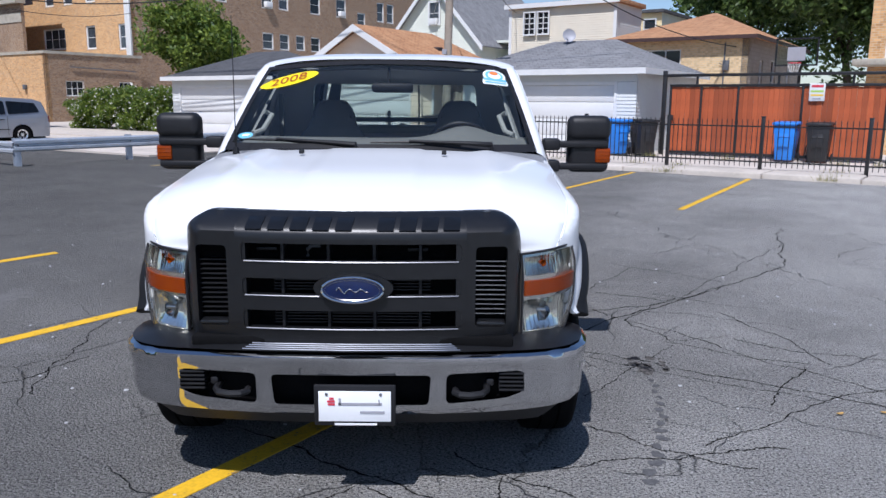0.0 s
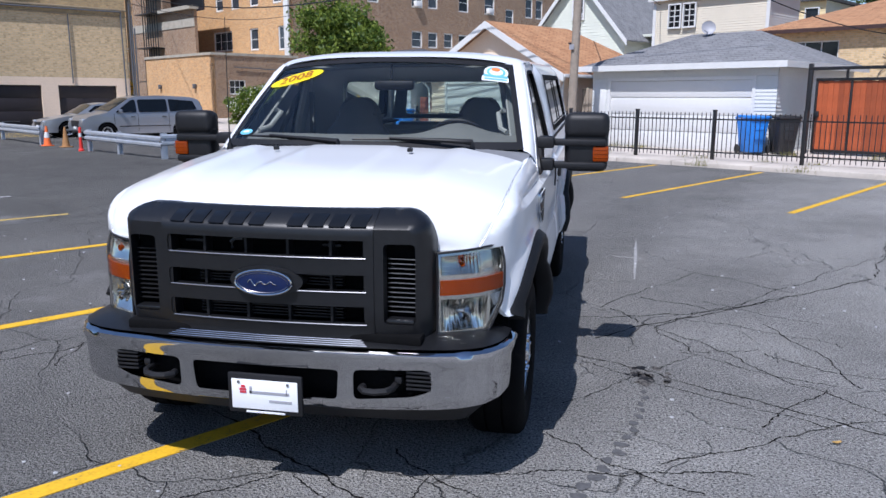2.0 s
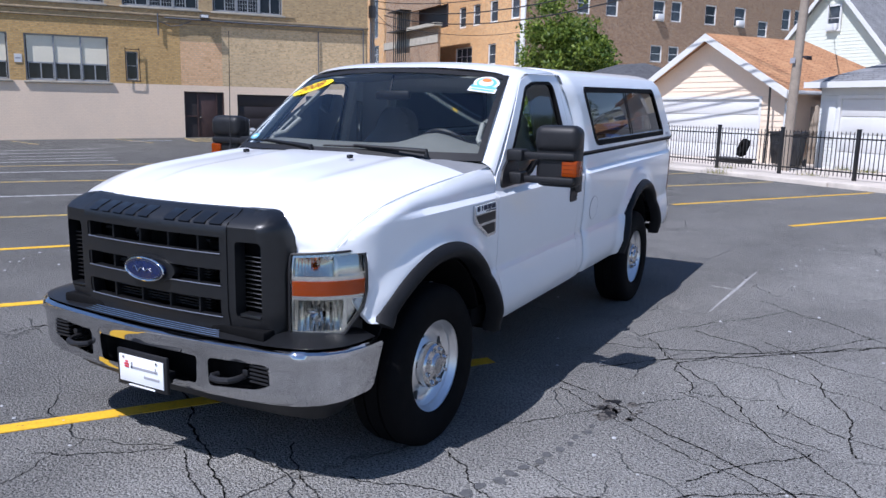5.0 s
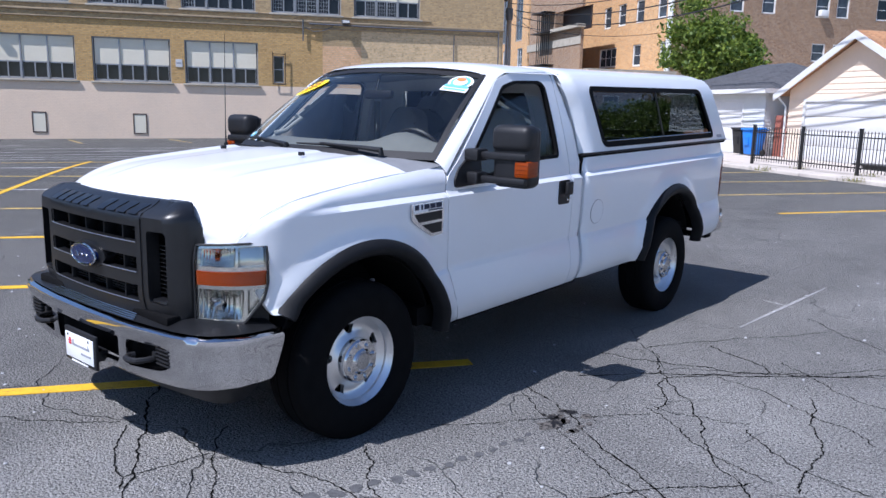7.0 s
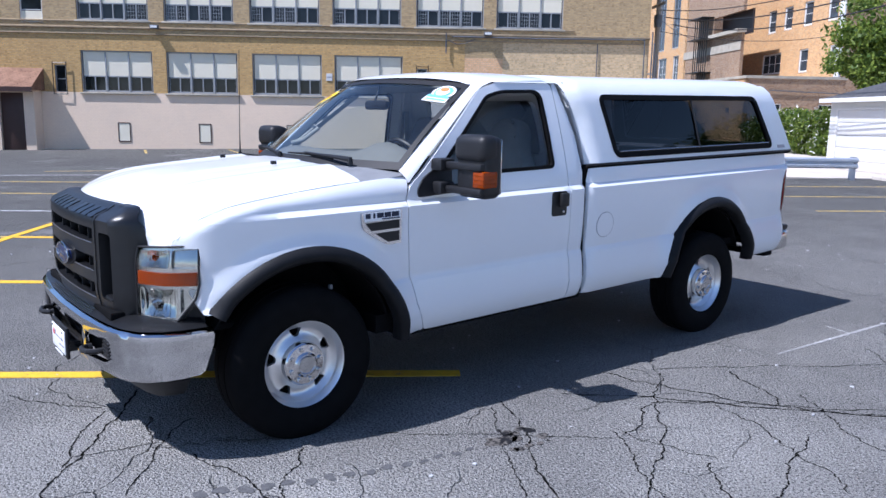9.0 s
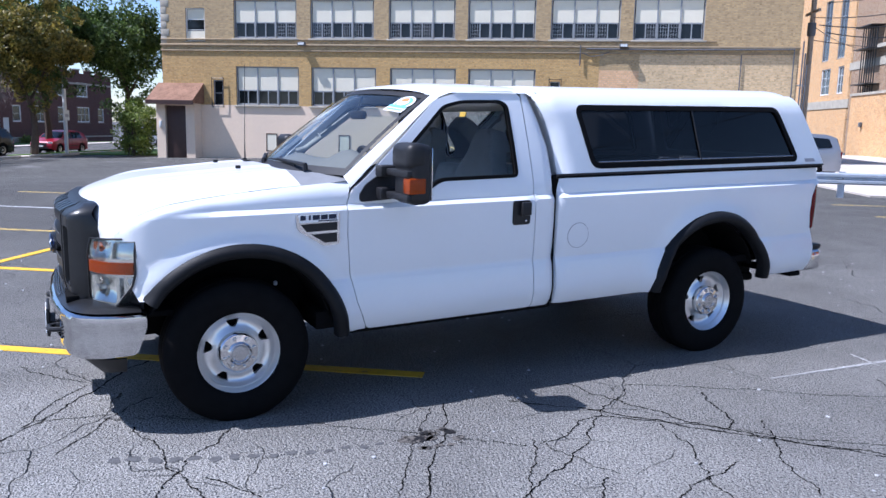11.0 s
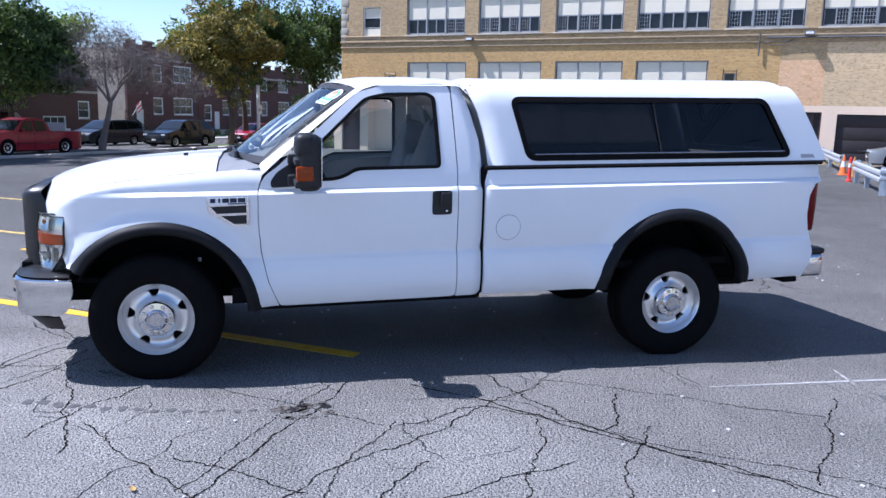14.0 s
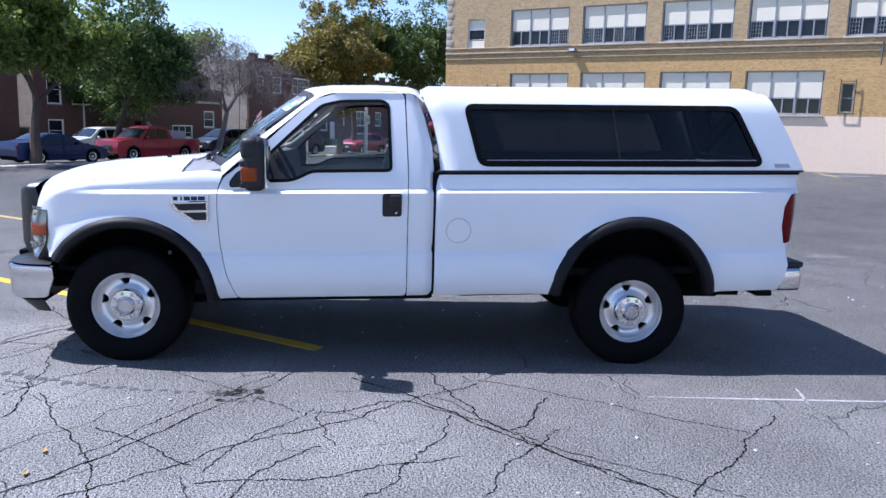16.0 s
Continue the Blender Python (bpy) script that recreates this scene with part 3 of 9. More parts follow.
M_SILVERCAR = simple("silver_car_paint", (0.25, 0.265, 0.295), 0.3, 0.5, 0.03, 3, coat=0.7)
M_SILVERCAR2 = simple("pale_silver_car_paint", (0.36, 0.37, 0.385), 0.3, 0.5, 0.03, 3, coat=0.7)
M_REDCAR = simple("red_car_paint", (0.25, 0.003, 0.018), 0.4, 0.1, 0.04, 3, coat=0.5, spec=0.3)
M_BLACKCAR = simple("black_car_paint", (0.005, 0.0055, 0.007), 0.22, 0.0, 0.04, 3, coat=0.3, spec=0.3)
M_BLUECAR = simple("dark_blue_car_paint", (0.008, 0.018, 0.075), 0.45, 0.2, 0.04, 3, coat=0.3, spec=0.25)
M_GREYCAR = simple("dark_grey_car_paint", (0.022, 0.024, 0.028), 0.3, 0.2, 0.04, 3, coat=0.3, spec=0.25)
M_WHITECAR = simple("white_suv_paint", (0.74, 0.75, 0.76), 0.3, 0, 0.02, 3, coat=1.0)
M_CARGLASS = simple("dark_car_glass", (0.004, 0.005, 0.006), 0.05, 0, 0.2, 3, spec=0.45)
M_CARGLASS_L = simple("sky_lit_car_glass", (0.012, 0.016, 0.019), 0.08, 0, 0.2, 3, spec=0.5)
M_HEADLIGHT = simple("parked_car_headlamp", (0.6, 0.62, 0.64), 0.15, 0.5, 0.05, 10)
M_YELLOWSIGN = simple("yellow_sign", (0.80, 0.52, 0.01), 0.5, 0, 0.03, 10)
LEAF_GREEN = leaf_mat("green_leaves", (0.055, 0.10, 0.018), (0.27, 0.34, 0.06))
LEAF_YELLOW = leaf_mat("yellowing_leaves", (0.055, 0.072, 0.016), (0.38, 0.29, 0.06))
LEAF_DARK = leaf_mat("dark_leaves", (0.026, 0.055, 0.014), (0.15, 0.22, 0.05))
LEAF_LIME = leaf_mat("lime_leaves", (0.045, 0.10, 0.015), (0.27, 0.34, 0.05))
M_FLOWER = simple("white_blossom", (0.75, 0.74, 0.68), 0.7, 0, 0.05, 10)
M_DEADWOOD = simple("bare_twigs", (0.16, 0.13, 0.115), 0.95, 0, 0.3, 6)
# ---- the pickup truck: its middle on x = 0, front axle on y = 0, nose towards -y ----
PLAN_W = [(-0.64, 0.81), (-0.60, 0.85), (-0.56, 0.888), (-0.52, 0.92), (-0.46, 0.948), (-0.38, 0.968), (-0.2, 0.988), (0.1, 1.0), (1.0, 1.008), (3.0, 1.01), (4.2, 1.002), (4.5, 0.99), (4.62, 0.972), (4.68, 0.93)]
SECTION = [(0.38, -0.10), (0.42, -0.040), (0.46, -0.012), (0.54, 0.010), (0.64, 0.004), (0.722, -0.010), (0.745, -0.022), (0.82, -0.012), (0.95, -0.005), (1.12, -0.004), (1.169, -0.006), (1.22, -0.010), (1.29, -0.026)]
EDGE = [(-0.62, 0.82, 1.03), (-0.605, 0.835, 1.055), (-0.575, 0.857, 1.09), (-0.515, 0.88, 1.145), (-0.35, 0.902, 1.208), (0.0, 0.906, 1.254), (0.28, 0.913, 1.279), (0.46, 0.916, 1.290), (0.66, 0.90, 1.305)]
ARCHES = ((0.02, 0.387, 0.612, 0.53), (3.47, 0.385, 0.598, 0.515))


def smooth01(t):
    t = min(1.0, max(0.0, t))
    return t * t * (3 - 2 * t)


def side_x(y, z):
    """Half width of the body's side."""
    x = soft_table(PLAN_W, y) + lerp_table(SECTION, z)
    x -= 0.029 * min(1.0, max(0.0, (z - 1.141) / 0.028)) * smooth01((y + 0.42) / 0.35)
    for cy, cz, ro, _ in ARCHES:
        r = math.hypot(y - cy, z - cz)
        if z > 0.3:
            x += 0.030 * smooth01((ro + 0.095 - r) / 0.12) * smooth01((1.14 - z) / 0.2)
    return x


def fender_x(y, z):
    ze = soft_table([(e[0], e[2]) for e in EDGE], y)
    w = soft_table([(e[0], e[1]) for e in EDGE], y) + 0.004
    zs = min(1.18, ze - 0.05)
    if z <= zs:
        return side_x(y, z)
    s = min(1.0, (z - zs) / (ze - zs))
    return w + max(0.0, side_x(y, zs) - w) * (1 - s ** 2.4)


def cab_x(y, z):
    """Doors and cab corners: body side below, leaning in above the belt."""
    if z < 1.24:
        return side_x(y, z)
    x0 = side_x(y, 1.24)
    t = z - 1.24
    return x0 - 0.20 * t - 0.13 * t * t


truck = thing("pickup_truck", "white two-door pickup truck with a white camper shell, parked on asphalt", "pickup truck")


def both(name, make, mat, parent, label="", sharp=35, rake=True):
    """One part on each side of the truck."""
    out = []
    for side in (1, -1):
        bm = make()
        if side < 0:
            flipped(bm)
        out.append(part(name, raked(bm) if rake else bm, mat, parent if not isinstance(parent, list) else parent[0 if side > 0 else 1], label, sharp))
    return out


def gap_arch(k, r_off=-0.03, a0=0, a1=180):
    cy, cz, ro, ri = ARCHES[k]
    return arc(cy, cz, ri + 0.03, a0, a1, 24)


# hood
HC = [(0.0, -0.69, 1.145), (0.1, -0.735, 1.180), (0.2, -0.725, 1.210), (0.3, -0.63, 1.258), (0.45, -0.37, 1.315), (0.65, 0.0, 1.343), (0.85, 0.25, 1.359), (1.0, 0.37, 1.363)]
HE = [(0.0, *EDGE[0]), (0.1, *EDGE[1]), (0.2, *EDGE[2]), (0.3, *EDGE[3]), (0.45, *EDGE[4]), (0.65, *EDGE[5]), (0.85, 0.24, 0.912, 1.277), (1.0, 0.37, 0.915, 1.285)]


def hood_at(u, v):
    v = v ** 0.9
    yc, zc = (soft_table([(h[0], h[k]) for h in HC], v) for k in (1, 2))
    ye, w, ze = (soft_table([(h[0], h[k]) for h in HE], v) for k in (1, 2, 3))
    a = abs(u)
    p = 2.6 + 1.2 * smooth01(v * 2)
    x = u * (w - 0.002)
    z = zc - (zc - ze) * a ** p
    nose = smooth01((a - 0.70) / 0.10) * (1 - smooth01(v / 0.2))
    z -= 0.055 * nose * (1 - a) * 3
    yc -= 0.04 * nose
    fade = smooth01((v - 0.15) * 3.5)
    z += fade * (0.008 * math.exp(-((abs(x) - 0.60) / 0.055) ** 2) - 0.008 * smooth01((abs(x) - 0.22) / 0.05) * smooth01((0.58 - abs(x)) / 0.1))
    return Vector((x, yc + (ye - yc) * a ** 2.2, z))


bm = facing(grid(64, 40, lambda u, v: hood_at(2 * u - 1, v)), (0, 0, 1))
rim = [e for e in bm.edges if len(e.link_faces) == 1]
for v in bmesh.ops.extrude_edge_only(bm, edges=rim)["geom"]:
    if isinstance(v, bmesh.types.BMVert):
        v.co.z -= 0.025
hood = part("hood", raked(bm), M_PAINT, truck, "white painted hood with two raised creases", 50)
for sx in (-0.36, 0.36):
    part("washer_nozzle", raked(joined(box(sx - 0.012, sx + 0.012, 0.13, 0.16, 1.352, 1.372, 0.004))), M_BLACK, hood)

# front fenders
FENDER = ([(-0.5, 0.72), (-0.545, 0.82), (-0.50, 0.95), (-0.505, 1.03)] + [(-0.56, 1.03), (-0.61, 1.03)] + [(e[0], e[2] - 0.004) for e in EDGE[1:]]
          + [(0.648, 1.27), (0.618, 1.17), (0.6155, 1.0), (0.6315, 0.78), (0.6715, 0.60), (0.7395, 0.43), (0.575, 0.43)] + arc(ARCHES[0][0], ARCHES[0][1], 0.555, 4, 144, 26))
both("hood_gap", lambda: tube([(soft_table([(e[0], e[1]) for e in EDGE], y) + 0.001, y, soft_table([(e[0], e[2]) for e in EDGE], y) - 0.0055) for y in np.linspace(-0.60, 0.36, 60)], 0.0012, 6), M_DARK, truck)
both("hood_gutter", lambda: tube([(soft_table([(e[0], e[1]) for e in EDGE], y), y, soft_table([(e[0], e[2]) for e in EDGE], y) - 0.0115) for y in np.linspace(-0.58, 0.36, 48)], 0.008, 6), M_PAINT, truck)
fenders = both("front_fender", lambda: facing(panel(FENDER, [], lambda y, z: Vector((fender_x(y, z), y, z)), 0.019, (-0.02, 0, 0), rows=(0.722, 0.745, 1.141, 1.169)), (1, 0, 0)), M_PAINT, truck, "", 40)


def flare(k):
    cy, cz, ro, ri = ARCHES[k]
    a0, a1 = ((3, 146) if k == 0 else (5, 175))
    n, m = 40, 6

    def f(u, v):
        a = radians(a0 + (a1 - a0) * u)
        r = ro + (ri - ro) * v
        y, z = cy + r * math.cos(a), cz + r * math.sin(a)
        out = 0.052 * math.sin(min(1.0, v * 1.6 + 0.12) * math.pi / 2) - 0.02 * smooth01((v - 0.75) / 0.25)
        return Vector((side_x(y, max(0.45, z)) + out - 0.018, y, z))
    b = facing(grid(n, m, f), (1, 0, 0))
    edge = [e for e in b.edges if len(e.link_faces) == 1]
    for v in bmesh.ops.extrude_edge_only(b, edges=edge)["geom"]:
        if isinstance(v, bmesh.types.BMVert):
            v.co.x -= 0.07
    return b


for k in (0, 1):
    both("wheel_arch_flare", lambda k=k: flare(k), M_FLARE, truck, "matt black plastic wheel arch flare", 50)


def well(k):
    cy, cz, ro, ri = ARCHES[k]

    def f(u, v):
        a = radians(16 + (136 if k == 0 else 148) * u)
        r = ri - 0.005
        return Vector((0.94 - 0.39 * v, cy + r * math.cos(a), cz + r * math.sin(a)))
    b = grid(24, 3, f, 0.01)
    return joined(b, box(0.54, 0.56, cy - ri + 0.06, cy + ri - 0.06, 0.52, cz + ri))


for k in (0, 1):
    both("wheel_well", lambda k=k: well(k), M_DARK, truck)

# side vents behind the front wheels
BADGE = [(0.315, 1.13), (0.565, 1.135), (0.565, 0.955), (0.475, 0.95), (0.335, 1.035), (0.318, 1.06)]


def on_side(y, z, out):
    return Vector((side_x(y, z) + out, y, z))


def flat_on_side(poly, out, back=0.02, fn=on_side, holes=()):
    return facing(panel(poly, list(holes), lambda y, z: fn(y, z, out), 0.05, (-back, 0, 0)), (1, 0, 0))


vent_frames = both("side_vent", lambda: flat_on_side(rounded(BADGE, 0.01, 2), 0.012), M_CHROME, truck, "chrome vent badge with dark slots")
both("vent_slot", lambda: flat_on_side([(0.34, 1.075), (0.55, 1.08), (0.55, 1.035), (0.375, 1.032)], 0.0145, 0.01), M_BLACK, vent_frames)
both("vent_slot", lambda: flat_on_side([(0.40, 1.017), (0.55, 1.020), (0.55, 0.968), (0.478, 0.966)], 0.0145, 0.01), M_BLACK, vent_frames)
both("name_plate", lambda: flat_on_side([(0.325, 1.127), (0.557, 1.131), (0.557, 1.086), (0.335, 1.083)], 0.0150, 0.01), M_WHITE_VINYL, vent_frames)
for y0, w in ((0.338, 0.03), (0.385, 0.012), (0.408, 0.04), (0.454, 0.04), (0.500, 0.045)):
    both("badge_mark", lambda: flat_on_side([(y0, 1.125), (y0 + w, 1.125), (y0 + w, 1.099), (y0, 1.099)], 0.0165, 0.01), M_NAVY, vent_frames)
both("badge_mark", lambda: flat_on_side([(0.44, 1.095), (0.55, 1.095), (0.55, 1.088), (0.44, 1.088)], 0.0165, 0.01), M_NAVY, vent_frames)

# doors
DOOR = rounded([(0.745, 0.428), (1.885, 0.432), (1.885, 1.25), (1.852, 1.795), (1.80, 1.828), (1.42, 1.815), (1.24, 1.765), (0.76, 1.325), (0.655, 1.245), (0.622, 1.17), (0.62, 1.0), (0.636, 0.78), (0.676, 0.60)], 0.03, 3)
WINDOW = rounded([(0.775, 1.215), (1.09, 1.222), (1.155, 1.24), (1.235, 1.283), (1.775, 1.288), (1.748, 1.735), (1.70, 1.762), (1.42, 1.758), (1.29, 1.728), (0.80, 1.262)], 0.035, 4)
doors = both("door", lambda: facing(panel(DOOR, [WINDOW], lambda y, z: Vector((cab_x(y, z), y, z)), 0.045, (-0.03, 0, 0), rows=(0.722, 0.745, 1.141, 1.169)), (1, 0, 0)), M_PAINT, truck, "white painted door with its window part lowered", 40)


def scaled(poly, k):
    cx, cy = sum(p[0] for p in poly) / len(poly), sum(p[1] for p in poly) / len(poly)
    return [(cx + (x - cx) * k, cy + (y - cy) * k) for x, y in poly]


def inset(poly, d):
    """Offset an outline inwards (counter-clockwise or clockwise alike)."""
    n = len(poly)
    area = sum(poly[i - 1][0] * poly[i][1] - poly[i][0] * poly[i - 1][1] for i in range(n))
    s = 1 if area > 0 else -1
    out = []
    for i in range(n):
        a, b = Vector(poly[i - 1]), Vector(poly[(i + 1) % n])
        t = (b - a).normalized()
        out.append((poly[i][0] - s * t.y * d, poly[i][1] + s * t.x * d))
    return out


on_cab = lambda y, z, out: Vector((cab_x(y, z) + out, y, z))
both("window_seal", lambda: flat_on_side(inset(WINDOW, -0.006), 0.003, 0.03, on_cab, [inset(WINDOW, 0.015)]), M_SEAL, doors, "black rubber window seal")
PANE = [(0.80, 1.20), (1.76, 1.27), (1.75, 1.62), (1.68, 1.668), (1.50, 1.675), (1.32, 1.64), (1.17, 1.56), (0.83, 1.26)]
both("window_pane", lambda: facing(panel(PANE, [], lambda y, z: Vector((cab_x(y, z) - 0.016, y, z)), 0.08), (1, 0, 0)), M_GLASS_SIDE, doors, "partly lowered side window glass")
HANDLE = rounded([(1.715, 0.985), (1.845, 0.985), (1.845, 1.140), (1.715, 1.140)], 0.02, 3)
handles = both("door_handle", lambda: flat_on_side(HANDLE, 0.006), M_BLACK, doors, "black pull handle in a black bezel")
both("sail", lambda: flat_on_side(rounded([(0.70, 1.18), (0.93, 1.19), (0.95, 1.36), (0.90, 1.375), (0.74, 1.28), (0.695, 1.22)], 0.02, 3), 0.012, 0.03, on_cab), M_BLACK, doors, "black mirror mounting plate")
both("door_card", lambda: facing(panel([(0.70, 0.5), (1.84, 0.5), (1.84, 1.25), (1.24, 1.238), (1.10, 1.18), (0.70, 1.165)], [], lambda y, z: Vector((cab_x(y, min(z, 1.2)) - 0.10, y, z)), 0.1, (0.06, 0, 0)), (-1, 0, 0)), M_LINER, doors, "grey inner door trim")
for bm_ob, s in zip(handles, (1, -1)):
    b = box(1.02, 1.045, 1.765, 1.835, 1.045, 1.13, 0.008)
    part("grip", raked(b if s > 0 else flipped(b)), M_BLACK, bm_ob.parent)
    b = box(1.016, 1.022, 1.80, 1.815, 1.003, 1.018, 0.003)
    part("lock", raked(b if s > 0 else flipped(b)), M_CHROME_DULL, bm_ob.parent)


# towing mirrors
def mirror_head():
    b = box(1.102, 1.348, 0.850, 0.985, 1.185, 1.515, 0.042, 4)
    return b


mirrors = both("towing_mirror", mirror_head, M_BLACK, truck, "black towing mirror on two arms with an amber lamp")
both("mirror_cap", lambda: box(1.098, 1.352, 0.832, 0.96, 1.375, 1.522, 0.045, 4), M_BLACK, mirrors)
both("mirror_arm", lambda: joined(box(0.97, 1.335, 0.832, 0.885, 1.335, 1.374, 0.010), box(0.95, 1.045, 0.80, 0.90, 1.322, 1.388, 0.012)), M_BLACK, mirrors)
both("mirror_arm", lambda: joined(box(0.97, 1.335, 0.832, 0.885, 1.205, 1.243, 0.010), box(0.95, 1.045, 0.80, 0.90, 1.195, 1.262, 0.012)), M_BLACK, mirrors)
both("marker_lamp", lambda: joined(box(1.262, 1.352, 0.840, 0.94, 1.246, 1.334, 0.010), *[box(1.268, 1.3545, 0.8375, 0.935, z, z + 0.004, 0.001) for z in (1.268, 1.290, 1.312)]), M_AMBER, mirrors, "amber side marker lamp")
both("mirror_glass", lambda: box(1.125, 1.325, 0.984, 0.990, 1.205, 1.495, 0.002), M_CHROME, mirrors)

# cab corners and sills
CAB_BACK = [(0.4, 2.062), (1.28, 2.062), (1.46, 2.046), (1.66, 1.988), (1.77, 1.945), (1.83, 1.93)]
CORNER = [(1.8905, 0.432), (2.062, 0.434), (2.062, 1.28), (2.046, 1.46), (1.988, 1.66), (1.945, 1.77), (1.925, 1.805), (1.861, 1.81), (1.8905, 1.25)]
both("cab_corner", lambda: facing(panel(CORNER, [], lambda y, z: Vector((cab_x(y, z) - 0.001 - 0.045 * smooth01((y - lerp_table(CAB_BACK, z) + 0.075) / 0.08) ** 2, y, z)), 0.03, (-0.02, 0, 0), rows=(0.722, 0.745, 1.141, 1.169)), (1, 0, 0)), M_PAINT, truck, "", 40)
both("sill", lambda: box(0.80, 0.955, 0.60, 2.07, 0.40, 0.455, 0.02), M_DARK, truck)

# roof, windscreen pillars, rear of the cab
def screen_top(s):
    """Upper edge of the windscreen, s from -1 to 1."""
    return Vector((0.752 * s, 1.08 + 0.165 * s * s, 1.838 - 0.045 * s * s))


def screen_base(s):
    return Vector((0.888 * s, 0.40 + 0.235 * s * s, 1.335 - 0.010 * s * s))


def roof_at(u, v):
    s = 2 * u - 1
    a = abs(s)
    f = screen_top(s) + Vector((0, -0.005, 0.008))
    w = 0.745 + 0.072 * smooth01(v * 5)
    y = f.y + (1.985 - f.y) * v
    zc = lerp_table([(0, 1.846), (0.08, 1.867), (0.25, 1.885), (0.6, 1.888), (0.88, 1.875), (0.96, 1.855), (1, 1.80)], v)
    ze = lerp_table([(0, 1.80), (0.15, 1.822), (0.9, 1.822), (1, 1.76)], v)
    z = ze + (zc - ze) * (1 - a ** 3.6)
    return Vector((s * w, y, z - 0.012 * smooth01((a - 0.93) / 0.07)))


part("cab_roof", raked(facing(grid(40, 24, roof_at), (0, 0, 1))), M_PAINT, truck, "white painted cab roof", 50)
part("headliner", raked(grid(20, 6, lambda u, v: Vector((1.50 * (u - 0.5), 1.13 + 0.10 * (2 * u - 1) ** 2 + (0.80 - 0.10 * (2 * u - 1) ** 2) * v, 1.805 - 0.03 * (2 * u - 1) ** 2)), 0.01)), M_LINER, truck)


def pillar_at(u, v):
    a, b = screen_base(1), screen_top(1)
    p = a.lerp(b, v) + Vector((-0.01, -0.004, 0.002))
    oy, oz = lerp_table([(0, 0.648), (0.25, 0.80), (0.9, 1.25), (1, 1.35)], v), lerp_table([(0, 1.26), (0.25, 1.40), (0.9, 1.775), (1, 1.808)], v)
    q = Vector((cab_x(oy, oz) - 0.004, oy, oz))
    r = p.lerp(q, u)
    r += Vector((0.012, -0.004, 0.008)) * math.sin(u * math.pi) * 0.9
    return r


both("windscreen_pillar", lambda: facing(grid(8, 14, pillar_at), (1, -0.5, 0.3)), M_PAINT, truck, "", 50)
both("pillar_trim", lambda: grid(4, 8, lambda u, v: screen_base(1).lerp(screen_top(1), v) + Vector((-0.06 + 0.02 * u, 0.05 + 0.07 * u, -0.05)), 0.012), M_LINER, truck)
both("grab_handle", lambda: tube([screen_base(1).lerp(screen_top(1), t) + Vector((-0.08 - o, 0.03 + o, -0.05)) for t, o in ((0.28, 0), (0.32, 0.04), (0.5, 0.045), (0.54, 0))], 0.016, 8), M_LINER, truck)


def screen_at(u, v):
    s = 2 * u - 1
    p = screen_base(s).lerp(screen_top(s), v)
    return p + Vector((0, -0.03, 0.025)) * math.sin(v * math.pi) * 0.5


windscreen = part("windscreen", raked(facing(grid(24, 12, screen_at), (0, -1, 0.5))), M_GLASS, truck, "clear raked windscreen with stickers")
windscreen.visible_shadow = False


def screen_strip(u0, u1, v0, v1, out=0.003, nu=24, nv=2):
    return facing(grid(nu, nv, lambda u, v: screen_at(u0 + (u1 - u0) * u, v0 + (v1 - v0) * v) + Vector((0, -out, out))), (0, -1, 0.5))


part("screen_border", raked(joined(screen_strip(0, 1, 0.945, 1.0), screen_strip(0, 0.018, 0, 1, nu=2, nv=12), screen_strip(0.982, 1, 0, 1, nu=2, nv=12), screen_strip(0, 1, 0, 0.075))), M_BLACK, windscreen)


def on_screen(poly, out, back=0.0):
    """poly in u, v of the windscreen."""
    return facing(panel(poly, [], lambda u, v: screen_at(u, v) + Vector((0, -out, out * 0.8)), 0.02), (0, -1, 0.5))


def ellipse(cx, cy, rx, ry, tilt=0.0, n=28):
    c, s = math.cos(radians(tilt)), math.sin(radians(tilt))
    return [(cx + rx * math.cos(t) * c - ry * math.sin(t) * s, cy + rx * math.cos(t) * s + ry * math.sin(t) * c) for t in (k * math.tau / n for k in range(n))]


def metric_ellipse(cu, cv, rx, ry, tilt):
    """An ellipse in metres on the windscreen, turned by tilt."""
    return [(cu + x / 1.6, cv + y / 0.85) for x, y in ellipse(0, 0, rx, ry, tilt)]


year = part("year_sticker", raked(on_screen(metric_ellipse(0.128, 0.775, 0.188, 0.060, 20), 0.006)), M_YELLOW_STICK, windscreen, "yellow oval sticker with a year in red")
_t = radians(19)
_yr = words("2008", 0.100, 0.0, Matrix(((1.18, 0.25, 0, 0), (0, 1, 0, 0), (0, 0, 1, 0), (0, 0, 0, 1))), "year")
for v in _yr.verts:
    _x, _y = v.co.x * math.cos(_t) - v.co.y * math.sin(_t), v.co.x * math.sin(_t) + v.co.y * math.cos(_t)
    v.co = screen_at(0.128 + _x / 1.6, 0.775 + _y / 0.85) + Vector((0, -0.010, 0.008))
part("year", raked(facing(_yr, (0, -1, 0.5))), M_RED_INK, windscreen, "dark red number 2008")
history = part("report_sticker", raked(on_screen(metric_ellipse(0.932, 0.865, 0.074, 0.072, 0), 0.006)), M_WHITE_VINYL, windscreen, "round white sticker with blue and orange print")
part("sticker_ring", raked(on_screen(metric_ellipse(0.932, 0.868, 0.058, 0.056, 0), 0.008)), M_SKYBLUE, windscreen)
part("sticker_middle", raked(on_screen(metric_ellipse(0.932, 0.862, 0.042, 0.038, 0), 0.010)), M_WHITE_VINYL, windscreen)
part("sticker_head", raked(on_screen(metric_ellipse(0.932, 0.892, 0.028, 0.021, 0), 0.012)), M_ORANGE_PRINT, windscreen)
